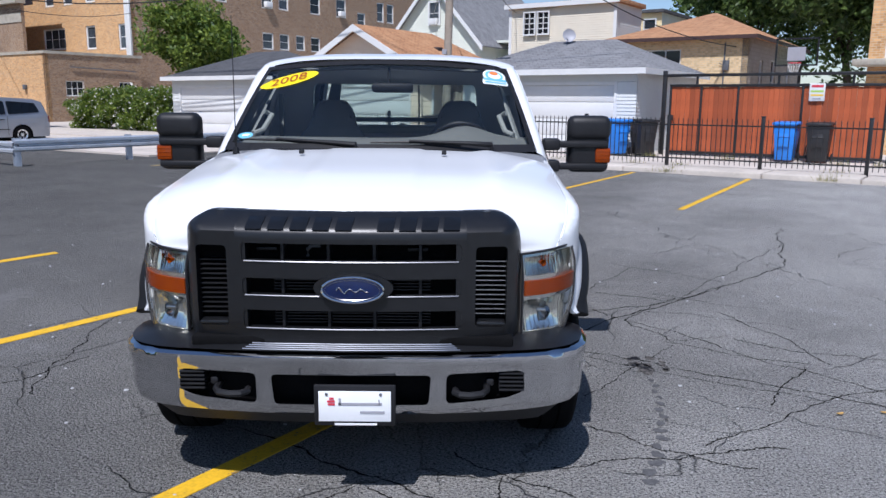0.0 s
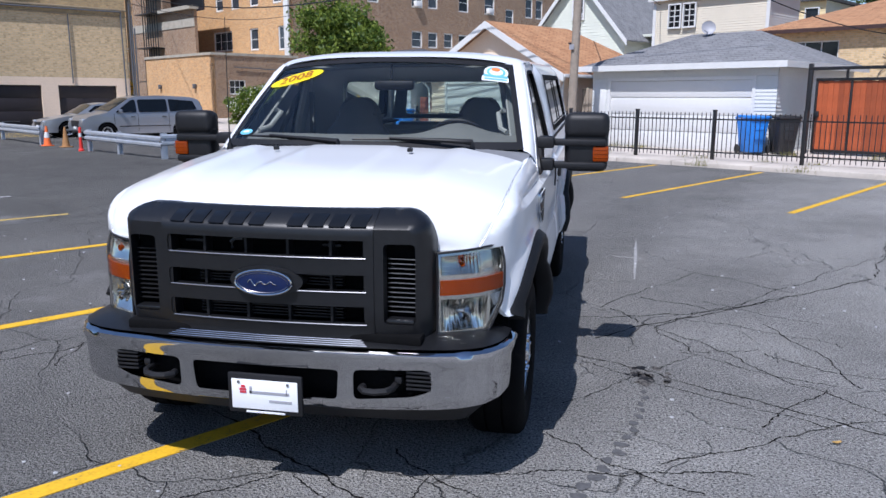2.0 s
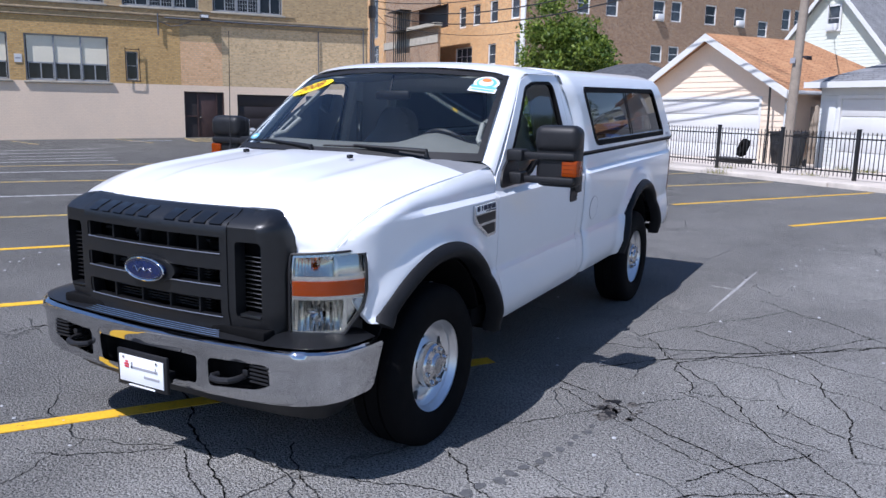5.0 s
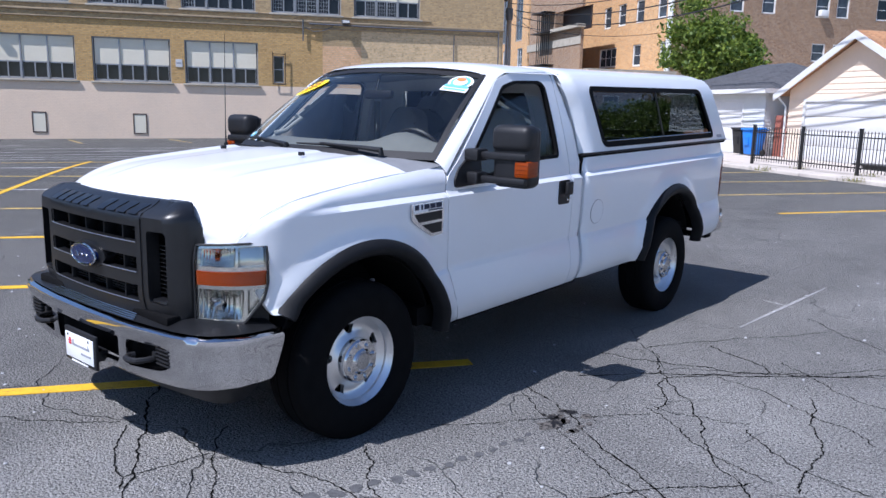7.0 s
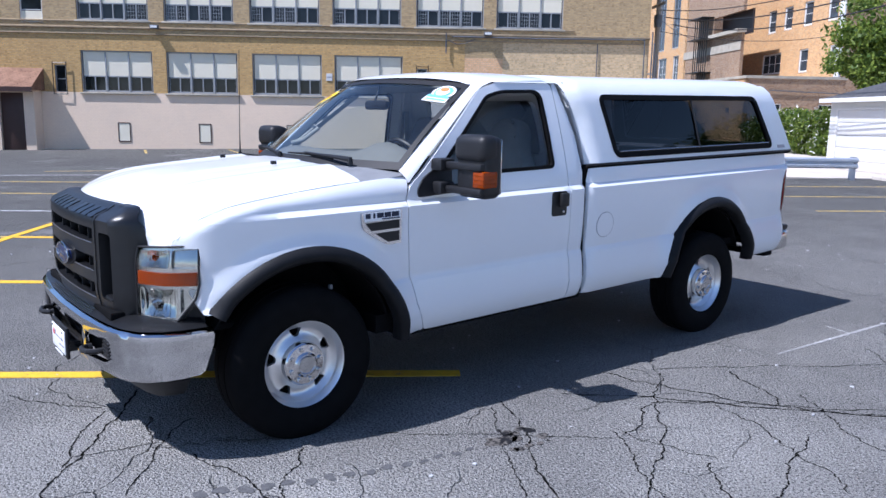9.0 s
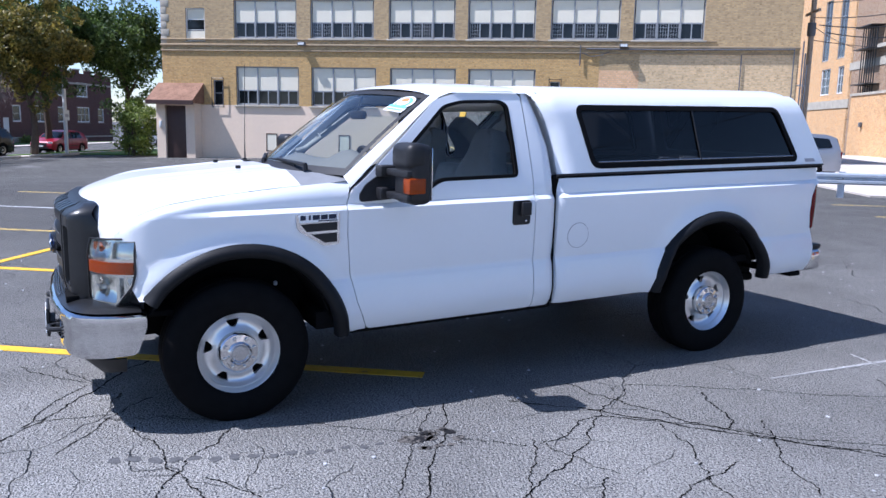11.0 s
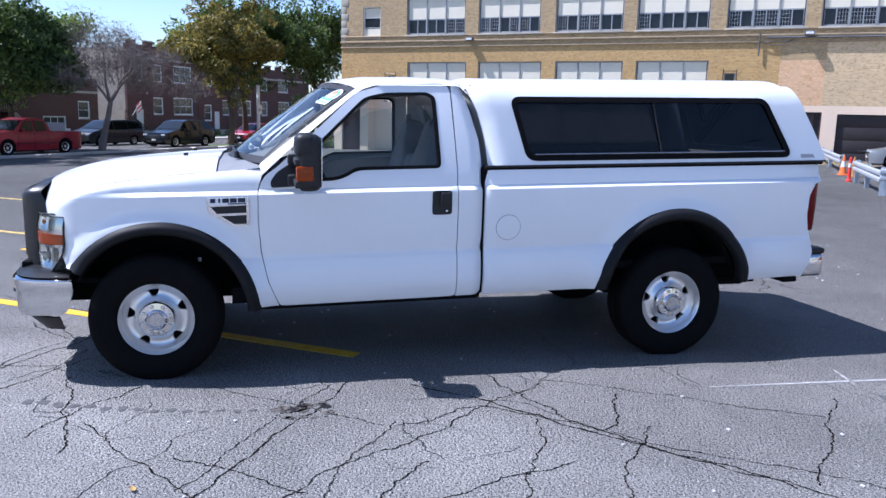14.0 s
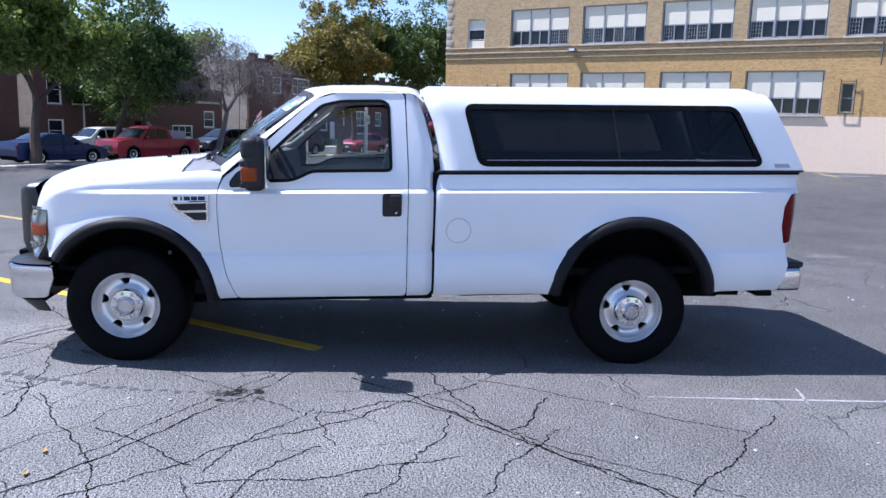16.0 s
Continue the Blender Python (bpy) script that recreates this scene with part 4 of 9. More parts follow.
part("sticker_banner", raked(on_screen([(0.880, 0.81), (0.978, 0.795), (0.975, 0.735), (0.877, 0.748)], 0.008)), M_WHITE_VINYL, windscreen)
part("sticker_banner_bar", raked(on_screen([(0.885, 0.825), (0.974, 0.812), (0.974, 0.782), (0.885, 0.795)], 0.0105)), M_SKYBLUE, windscreen)
part("sticker_banner_text", raked(on_screen([(0.888, 0.780), (0.970, 0.768), (0.970, 0.752), (0.888, 0.763)], 0.0105)), M_SKYBLUE, windscreen)
city = part("inspection_sticker", raked(on_screen(metric_ellipse(0.055, 0.145, 0.043, 0.026, 8), 0.006)), M_SKYBLUE, windscreen, "small pale blue oval sticker")
part("inspection_mark", raked(on_screen(metric_ellipse(0.056, 0.146, 0.024, 0.009, 8), 0.008)), M_WHITE_VINYL, windscreen)

# rear wall of the cab with its window
REAR = [(-0.97, 0.5), (0.97, 0.5), (0.96, 1.24), (0.80, 1.80), (-0.80, 1.80), (-0.96, 1.24)]
REARWIN = rounded([(-0.62, 1.34), (0.62, 1.34), (0.58, 1.70), (-0.58, 1.70)], 0.05)
part("cab_rear_wall", raked(panel(REAR, [REARWIN], lambda x, z: Vector((x, lerp_table(CAB_BACK, z) - 0.03, z)), 0.1, (0, -0.04, 0))), M_PAINT, truck)
part("rear_window", raked(panel(REARWIN, [], lambda x, z: Vector((x, lerp_table(CAB_BACK, z) - 0.05, z)), 0.15)), M_GLASS_SIDE, truck, "clear rear cab window")

# cowl and wipers
def cowl_at(u, v):
    s = 2 * u - 1
    f = hood_at(s * 0.995, 1.0) + Vector((0, 0.004, -0.014))
    b = screen_base(s) + Vector((0, 0.012, 0.006))
    if abs(s) > 0.8:
        k = (abs(s) - 0.8) / 0.2
        b += Vector((0.042 * k * (1 if s > 0 else -1), 0.03 * k, -0.024 * k))
    return f.lerp(b, v)


part("cowl", raked(facing(grid(30, 3, cowl_at), (0, 0, 1))), M_COWL, truck, "grey plastic cowl below the windscreen")
part("cowl_vent", raked(joined(*[box(x, x + 0.010, 0.372, 0.40, 1.352, 1.3585) for x in np.arange(-0.62, -0.05, 0.022)])), M_BLACK, truck)


def wiper(px, tip_x):
    p = Vector((px, 0.42 + 0.13 * (px / 0.87) ** 2, 1.362))
    q = Vector((tip_x, screen_at((tip_x / 0.87 + 1) / 2, 0.10).y - 0.02, 1.386))
    m = p.lerp(q, 0.5) + Vector((0, -0.01, 0.018))
    arm = tube([p + Vector((0, 0, -0.015)), p + Vector((0, 0, 0.015)), p.lerp(q, 0.2) + Vector((0, -0.005, 0.018)), m, p.lerp(q, 0.75) + Vector((0, -0.012, 0.018))], [0.018, 0.016, 0.012, 0.008, 0.007], 8)
    a, b = p.lerp(q, 0.28), q.lerp(p, -0.10)
    blade = tube([a + Vector((0, -0.002, 0.0)), a.lerp(b, 0.5) + Vector((0, -0.004, 0.012)), b], [0.006, 0.009, 0.005], 6)
    return joined(arm, blade)


part("wiper", raked(wiper(0.62, 0.02)), M_BLACK, truck, "black windscreen wiper")
part("wiper", raked(wiper(-0.12, -0.72)), M_BLACK, truck, "black windscreen wiper")
part("antenna", joined(tube([(-0.77, 0.44, 1.33), (-0.77, 0.44, 1.37)], [0.02, 0.012], 10), tube([(-0.77, 0.44, 1.37), (-0.77, 0.44, 1.50), (-0.77, 0.45, 2.06)], [0.006, 0.0028, 0.0018], 6)), M_BLACK, truck, "thin black whip antenna")
# ---- front end ----
def grille_y(x, z):
    a = abs(x)
    y = -0.865 + 0.045 * (a / 0.6) ** 2 + 0.085 * max(0.0, (a - 0.60) / 0.072) ** 2
    y += 0.015 * smooth01((0.80 - z) / 0.10)
    y += 0.10 * smooth01((z - 1.135) / 0.07) ** 1.5
    return y


SLOTS = ((1.026, 1.098), (0.890, 0.960), (0.755, 0.832))
GMID = [(-0.4505, 0.692), (0.4505, 0.692), (0.4505, 1.206), (-0.4505, 1.206)]
GSIDE = rounded([(0.41, 0.692), (0.672, 0.692), (0.672, 1.09), (0.655, 1.165), (0.585, 1.206), (0.41, 1.206)], 0.035, 4)
slots = [rounded([(-0.425, a), (0.432, a), (0.432, b), (-0.425, b)], 0.018, 3) for a, b in SLOTS]
LOUVRE = rounded([(0.487, 0.760), (0.612, 0.760), (0.612, 1.085), (0.487, 1.085)], 0.02, 3)
grille = part("grille", raked(facing(panel(GMID, slots, lambda x, z: Vector((x, grille_y(x, z), z)), 0.024, (0, 0.05, 0)), (0, -1, 0))), M_GRILLE, truck, "charcoal plastic grille with three wide slots and an oval emblem", 40)
for s in (1, -1):
    _g = facing(panel(GSIDE, [LOUVRE], lambda x, z: Vector((x, grille_y(x, z) + 0.005, z)), 0.020, (0, 0.06, 0)), (0, -1, 0))
    part("grille_side", raked(_g if s > 0 else flipped(_g)), M_GRILLE, grille, "charcoal plastic grille surround", 40)
for k, (a, b) in enumerate(SLOTS):
    part("slot_trim", raked(tube([(x, grille_y(x, a) - 0.003, a + 0.002) for x in np.linspace(-0.415, 0.42, 25)], 0.0030, 6)), M_TRIMDARK, grille)
    for x in (-0.27, -0.09, 0.09, 0.27):
        part("grille_rib", raked(box(x - 0.006, x + 0.006, -0.825, -0.765, a - 0.01, b + 0.01, 0.002)), M_BLACK, grille)
    if k:
        for z in np.arange(a + 0.012, b, 0.0125):
            part("grille_fin", raked(box(-0.31, 0.31, -0.80, -0.76, z, z + 0.0045)), M_BLACK, grille)
for s in (1, -1):
    for z in np.arange(0.80, 1.03, 0.0195):
        b = box(0.49, 0.61, -0.775, -0.735, z, z + 0.004)
        part("side_louvre", raked(b if s > 0 else flipped(b)), M_CHROME_DULL if s > 0 else M_BLACK, grille)
    part("side_lip", raked(joined(box(0.492 if s > 0 else -0.607, 0.607 if s > 0 else -0.492, -0.815, -0.76, 0.762, 0.778, 0.006))), M_GRILLE, grille)
part("radiator", raked(joined(box(-0.62, 0.62, -0.735, -0.70, 0.66, 1.165))), M_DARK, grille)
part("radiator_hose", raked(tube([(-0.18, -0.76, 1.03), (-0.18, -0.765, 1.058), (-0.165, -0.765, 1.072), (-0.13, -0.76, 1.073)], 0.008, 8)), M_GREY, grille)
for x in (-0.38, 0.22):
    part("latch", raked(box(x, x + 0.08, -0.78, -0.74, 1.055, 1.068, 0.004)), M_BLACK, grille)
EX, EZ = 0.011, 0.926
part("emblem_seat", raked(facing(panel(ellipse(EX, EZ, 0.155, 0.062), [], lambda x, z: Vector((x, grille_y(x, z) - 0.022 * (1 - ((x - EX) / 0.16) ** 2), z)), 0.03, (0, 0.05, 0)), (0, -1, 0))), M_GRILLE, grille)
part("emblem_ring", raked(tube([(x, grille_y(0, 0.9) - 0.028, z) for x, z in ellipse(EX, EZ, 0.119, 0.050, 0, 40)], 0.0055, 8, closed=True)), M_CHROME, grille, "chrome oval ring")
part("emblem_field", raked(facing(panel(ellipse(EX, EZ, 0.116, 0.047), [], lambda x, z: Vector((x, grille_y(0, 0.9) - 0.028 - 0.006 * (1 - ((x - EX) / 0.13) ** 2 - ((z - EZ) / 0.055) ** 2), z)), 0.02, (0, 0.02, 0)), (0, -1, 0))), M_BLUE_EMBLEM, grille, "blue oval emblem")
part("emblem_inner_ring", raked(tube([(x, grille_y(0, 0.9) - 0.0335, z) for x, z in ellipse(EX, EZ, 0.106, 0.040, 0, 36)], 0.0009, 5, closed=True)), M_CHROME_DULL, grille)
part("emblem_mark", raked(tube([(EX - 0.062 + 0.0042 * i, grille_y(0, 0.9) - 0.0355, EZ + 0.008 * math.sin(i * 0.62) * (1.5 if i < 9 else 0.7)) for i in range(30)], 0.0021, 6)), M_CHROME_DULL, grille)


# raised blocks on the grille's brow, in two groups
def brow(x, k, out):
    z = 1.146 + 0.050 * k
    return Vector((x, grille_y(x, z) - out, z + out * 0.6))


for x0 in [-0.410 + 0.088 * i for i in range(5)] + [0.103 + 0.085 * i for i in range(4)]:
    o = rounded([(x0, 0.10), (x0 + 0.064, 0.10), (x0 + 0.070, 0.86), (x0 + 0.006, 0.86)], 0.012, 2)
    part("brow_mark", raked(facing(panel(o, [], lambda x, k: brow(x, k, 0.0035), 0.3, (0, 0.007, -0.001)), (0, -1, 0))), M_BROW, grille)


# headlamps
LAMP_PLAN = [(0.0, 0.674, -0.728), (0.05, 0.715, -0.714), (0.12, 0.777, -0.686), (0.19, 0.835, -0.648), (0.26, 0.888, -0.590), (0.31, 0.921, -0.535), (0.35, 0.937, -0.50)]


def lamp(s, z, out=0.0):
    x, y = (lerp_table([(p[0], p[k]) for p in LAMP_PLAN], s) for k in (1, 2))
    d = Vector((0.35 + s * 1.6, -1.0 + s * 1.2, 0)).normalized()
    return Vector((x, y, z)) + d * (out - 0.02 * smooth01((z - 0.95) / 0.1))


LENS = rounded([(0.012, 0.688), (0.245, 0.690), (0.318, 0.80), (0.336, 0.87), (0.332, 1.044), (0.012, 1.030)], 0.012, 3)


def lamp_panel(poly, out, holes=(), push=(-0.03, 0.05, 0), res=0.03):
    return facing(panel(poly, list(holes), lambda s, z: lamp(s, z, out), res, push), (0.6, -1, 0))


TOP = rounded([(0.028, 0.938), (0.214, 0.938), (0.214, 1.022), (0.028, 1.014)], 0.012, 3)
TOPSIDE = rounded([(0.222, 0.938), (0.324, 0.938), (0.322, 1.028), (0.222, 1.022)], 0.01, 3)
LOW = rounded([(0.026, 0.704), (0.236, 0.704), (0.246, 0.840), (0.026, 0.840)], 0.014, 3)
LOWSIDE = [(0.256, 0.725), (0.300, 0.79), (0.318, 0.840), (0.258, 0.840)]
headlamps = both("headlamp", lambda: lamp_panel(LENS, -0.012, (TOP, TOPSIDE, LOW, LOWSIDE)), M_BEZEL, truck, "large clear headlamp with an amber strip", 40)


def fluted(s0, s1, z0, z1, n, depth, bow):
    """A fluted reflector, dished in the middle."""
    def f(u, v):
        dish = math.sin(u * math.pi) * math.sin(v * math.pi)
        return lamp(s0 + (s1 - s0) * u, z0 + (z1 - z0) * v, -depth - bow * dish + 0.0048 * math.cos(u * n * math.tau))
    return facing(grid(n * 6, 8, f), (0.6, -1, 0))


both("reflector_bowl", lambda: fluted(0.022, 0.256, 0.700, 0.850, 9, 0.022, 0.035), M_REFLECTOR, headlamps)
both("reflector_bowl", lambda: fluted(0.022, 0.220, 0.932, 1.026, 13, 0.020, 0.02), M_REFLECTOR, headlamps)
both("reflector_side", lambda: joined(lamp_panel(TOPSIDE, -0.035), lamp_panel(LOWSIDE, -0.035)), M_BEZEL, headlamps)
both("amber_strip", lambda: lamp_panel([(0.026, 0.858), (0.322, 0.858), (0.324, 0.920), (0.026, 0.920)], -0.004), M_AMBER, headlamps, "amber reflector strip")





def bulb(s, z, r):
    b = lathe([(r * 0.2, 0.0), (r * 0.5, 0.008), (r, 0.03), (r * 1.02, 0.034)], 24, "Z")
    p, q = lamp(s, z, -0.052), lamp(s, z, 0.0)
    b.transform(Matrix.Translation(p) @ (q - p).to_track_quat("Z", "Y").to_matrix().to_4x4())
    return b


both("bulb_cup", lambda: bulb(0.14, 0.775, 0.030), M_CHROME, headlamps)
both("bulb", lambda: bulb(0.13, 0.985, 0.013), M_AMBER, headlamps)
both("bulb_shield", lambda: joined(*[box(a, b, c, d, e, f, 0.004) for a, b, c, d, e, f in [(0.745, 0.785, -0.690, -0.66, 0.785, 0.80)]]), M_CHROME_DULL, headlamps)
for _l in both("headlamp_lens", lambda: lamp_panel(LENS, 0.0, (), None), M_GLASS_CLEAR, headlamps, "clear plastic lens"):
    _l.visible_shadow = False
both("headlamp_gasket", lambda: tube([lamp(s, z, -0.004) for s, z in resample(LENS, 0.03)], 0.0055, 6, closed=True), M_BLACK, headlamps)
both("headlamp_surround", lambda: lamp_panel([(-0.02, 0.66), (0.34, 0.66), (0.345, 1.04), (-0.02, 1.03)], -0.07, (), None, 0.05), M_BLACK, headlamps)

# front bumper
BUMP = [(0.0, 0.0, -0.902), (0.35, 0.35, -0.892), (0.55, 0.548, -0.874), (0.70, 0.694, -0.856), (0.82, 0.808, -0.826), (0.92, 0.893, -0.770), (1.02, 0.945, -0.685), (1.12, 0.966, -0.585), (1.24, 0.968, -0.46)]


def bumper_pt(s, z, out=0.0):
    a = abs(s)
    x, y = (lerp_table([(p[0], p[k]) for p in BUMP], a) for k in (1, 2))
    x2, y2 = (lerp_table([(p[0], p[k]) for p in BUMP], a + 0.02) for k in (1, 2))
    d = Vector((x2 - x, y2 - y))
    n = Vector((-(-d.y), -d.x)).normalized() if d.length else Vector((0, -1))
    prof = lerp_table([(0.37, -0.055), (0.395, -0.022), (0.43, -0.004), (0.50, 0.0), (0.57, 0.002), (0.592, 0.009), (0.612, 0.017), (0.630, 0.014), (0.644, 0.0), (0.656, -0.03)], z) + out
    sg = 1 if s >= 0 else -1
    return Vector((sg * (x + n.x * prof), y + n.y * prof, z))


def bumper_turn(co):
    k = smooth01((abs(co.x) - 0.80) / 0.12)
    return Vector((-0.03 * k * (1 if co.x > 0 else -1), 0.03 * (1 - k), 0))


B_OUT = [(s, 0.649) for s in np.linspace(1.232, -1.232, 40)] + [(-1.232, 0.57), (-1.19, 0.445)] + [(s, 0.386 + 0.048 * (abs(s) / 1.22) ** 2) for s in np.linspace(-1.17, 1.17, 40)] + [(1.19, 0.445), (1.232, 0.57)]
B_HOLES = [rounded([(-0.305, 0.437), (0.305, 0.437), (0.315, 0.562), (-0.315, 0.562)], 0.02, 3)]
for s in (1, -1):
    B_HOLES.append(rounded([(s * 0.375, 0.440), (s * 0.62, 0.460), (s * 0.695, 0.487), (s * 0.685, 0.574), (s * 0.375, 0.566)], 0.025, 3))
bumper = part("front_bumper", facing(panel(B_OUT, B_HOLES, bumper_pt, 0.026, bumper_turn), (0, -1, 0)), M_CHROME, truck, "scuffed chrome front bumper with three openings", 45)
part("bumper_pad", facing(grid(48, 5, lambda u, v: bumper_pt((2 * u - 1) * 1.21, 0.652, 0.012 - 0.19 * v) + Vector((0, 0, 0.002 + 0.034 * v + 0.008 * math.sin(v * math.pi)))), (0, 0, 1)), M_GRILLE, bumper, "dark plastic bumper top pad")
for k in range(5):
    part("step_rib", tube([bumper_pt(s, 0.652, 0.006 - 0.0115 * k) + Vector((0, 0, 0.0075 + 0.0045 * k)) for s in np.linspace(-0.43 + 0.01 * k, 0.43 - 0.01 * k, 16)], 0.0028, 6), M_CHROME_DULL, bumper)
# added sheet that stops sun leaking through the bumper gap onto the shadow
part("sun_block_sheet", facing(grid(40, 4, lambda u, v: bumper_pt((2 * u - 1) * 1.14, 0.42, -0.05 - 0.10 * v) + Vector((0, 0, -0.015 - 0.10 * v)), 0.008), (0, -1, 0)), M_BLACK, bumper, "black sheet added under the bumper to block sun")
part("bumper_backing", joined(box(-0.72, 0.72, -0.80, -0.76, 0.40, 0.66, 0.01), box(-0.86, 0.86, -0.76, -0.30, 0.60, 0.63, 0.005), box(-0.64, 0.64, -0.835, -0.74, 0.655, 0.70, 0.01)), M_DARK, bumper)
for s in (1, -1):
    hook = tube([(s * x, y, z) for x, y, z in ((0.54, -0.78, 0.500), (0.535, -0.885, 0.497), (0.515, -0.915, 0.495), (0.47, -0.928, 0.493), (0.43, -0.922, 0.493), (0.408, -0.895, 0.493), (0.412, -0.87, 0.493))], 0.014, 8)
    part("tow_hook", hook, M_BLACK, bumper, "black steel tow hook")
    part("hook_bolt", joined(box(min(s * 0.535, s * 0.565), max(s * 0.535, s * 0.565), -0.855, -0.82, 0.505, 0.535, 0.006)), M_BLACK, bumper)
    for z in (0.488, 0.505, 0.522, 0.539, 0.556):
        part("bumper_slat", joined(box(min(s * 0.585, s * 0.685), max(s * 0.585, s * 0.685), -0.865, -0.80, z, z + 0.008, 0.002)), M_BLACK, bumper)

# dealer plate
plate = part("dealer_plate", joined(box(-0.14, 0.178, -0.939, -0.921, 0.368, 0.535, 0.006)), M_BLACK, bumper, "white dealer plate in a black frame")
part("plate_card", box(-0.122, 0.160, -0.943, -0.938, 0.388, 0.512, 0.002), M_WHITE_VINYL, bumper)
for x0, x1, z0, z1, mt in ((-0.045, 0.125, 0.456, 0.466, M_GREYPRINT), (-0.043, -0.034, 0.456, 0.484, M_GREYPRINT), (0.112, 0.116, 0.456, 0.480, M_GREYPRINT), (0.04, 0.135, 0.422, 0.432, M_GREYPRINT), (-0.085, -0.058, 0.455, 0.463, M_REDPRINT), (-0.088, -0.058, 0.467, 0.475, M_REDPRINT), (-0.08, -0.062, 0.479, 0.487, M_REDPRINT), (-0.06, 0.105, 0.374, 0.381, M_WHITE_VINYL)):
    part("plate_print", box(x0, x1, -0.9455, -0.942, z0, z1), mt, bumper)
for x in (-0.09, 0.12):
    part("plate_screw", joined(box(x - 0.006, x + 0.006, -0.948, -0.939, 0.495, 0.507, 0.003)), M_CHROME, bumper)
part("plate_bracket", box(-0.10, 0.14, -0.924, -0.86, 0.40, 0.45), M_BLACK, bumper)

# ---- wheels ----
TYRE_R = 0.398
TREAD = [(0.225, -0.115), (0.245, -0.128), (0.29, -0.136), (0.34, -0.134), (0.375, -0.122), (0.392, -0.105), (0.398, -0.085), (0.399, -0.045), (0.388, -0.043), (0.388, -0.035), (0.400, -0.033), (0.400, 0.033), (0.388, 0.035), (0.388, 0.043), (0.399, 0.045), (0.398, 0.085), (0.392, 0.105), (0.375, 0.122), (0.34, 0.134), (0.29, 0.136), (0.245, 0.128), (0.225, 0.115)]


def rim_face():
    o = [(0.205 * math.cos(t), 0.205 * math.sin(t)) for t in (k * math.tau / 60 for k in range(60))]
    holes = []
    for k in range(5):
        t = k * math.tau / 5 + radians(97)
        h = []
        for a, r in ((-6, 0.136), (6, 0.136), (12, 0.182), (-12, 0.182)):
            h.append((r * math.cos(t + radians(a)), r * math.sin(t + radians(a))))
        holes.append(rounded(h, 0.014, 4))

    def f(a, b):
        r = math.hypot(a, b)
        d = lerp_table([(0, 0.080), (0.06, 0.080), (0.105, 0.072), (0.12, 0.060), (0.14, 0.046), (0.160, 0.040), (0.178, 0.044), (0.192, 0.056), (0.205, 0.070)], r)
        return Vector((d, a, b))
    return facing(panel(o, holes, f, 0.012, (-0.025, 0, 0)), (1, 0, 0))


RIMLIP = [(0.20, 0.02), (0.205, 0.070), (0.212, 0.081), (0.221, 0.092), (0.228, 0.106), (0.236, 0.113), (0.243, 0.108), (0.243, 0.08), (0.22, 0.05), (0.20, -0.10)]
CAP = [(0.0, 0.128), (0.054, 0.128), (0.060, 0.122), (0.065, 0.118), (0.102, 0.113), (0.110, 0.104), (0.113, 0.088), (0.113, 0.05)]


def make_wheel(y, side):
    w = thing("wheel", "black tyre on a silver steel wheel with a chrome hub cover", "wheel")
    w.parent = truck
    part("tyre", lathe(TREAD, 64), M_RUBBER, w, "worn black rubber tyre", 30)
    part("rim", rim_face(), M_RIM, w, "silver steel wheel disc with five holes", 40)
    part("rim_lip", lathe(RIMLIP, 56), M_RIM, w, "", 40)
    part("hub_cover", lathe(CAP, 40), M_CHROME, w, "chrome hub cover", 30)
    part("brake_drum", lathe([(0.0, -0.02), (0.19, -0.02), (0.19, 0.0), (0.0, 0.0)], 24), M_DARK, w)
    part("hub_emblem", joined(lathe([(0.0, 0.1295), (0.012, 0.1295), (0.012, 0.1285), (0.042, 0.1282), (0.046, 0.131), (0.049, 0.128)], 28)), M_CHROME_DULL, w)
    for k in range(8):
        t = k * math.tau / 8 + 0.3
        nut = lathe([(0.0, 0.131), (0.009, 0.129), (0.012, 0.121), (0.013, 0.100)], 8)
        nut.transform(Matrix.Translation((0, 0.084 * math.cos(t), 0.084 * math.sin(t))))
        part("lug_nut", nut, M_CHROME, w)
    w.matrix_world = Matrix.Translation((side * 0.868, y, TYRE_R - 0.013)) @ (Matrix.Identity(4) if side > 0 else Matrix.Rotation(math.pi, 4, "Z"))
    return w


for _y in (0.0, 3.48):
    for _s in (1, -1):
        _w = make_wheel(_y, _s)
        _w["label"] = ""
        del _w["category"]
        _w["label"] = "black tyre on a silver steel wheel with a chrome hub cover"
# ---- bed, camper shell, underbody, cab interior ----
BED = ([(2.078, 0.432), (2.90, 0.434)] + arc(ARCHES[1][0], ARCHES[1][1], 0.545, 175, 5, 28) + [(4.04, 0.436), (4.55, 0.44), (4.60, 0.62), (4.565, 0.775), (4.545, 0.90), (4.545, 1.05), (4.575, 1.125), (4.625, 1.14), (4.625, 1.262), (4.60, 1.278), (2.078, 1.278)])
bed = both("bed_side", lambda: facing(panel(BED, [], lambda y, z: Vector((side_x(y, z) - 0.002 - 0.02 * smooth01((2.11 - y) / 0.03), y, z)), 0.042, (-0.03, 0, 0), rows=(0.722, 0.745, 1.141, 1.169)), (1, 0, 0)), M_PAINT, truck, "white painted bed side", 40)
both("bed_rail", lambda: box(0.86, 0.962, 2.07, 4.63, 1.262, 1.281, 0.008), M_SEAL, truck, "black bed rail seal")
both("fuel_door", lambda: facing(panel(ellipse(2.235, 0.885, 0.082, 0.082, 0, 32), [], lambda y, z: Vector((side_x(y, z) + 0.0012, y, z)), 0.03, (-0.005, 0, 0)), (1, 0, 0)), M_PAINT, bed, "round white fuel door")
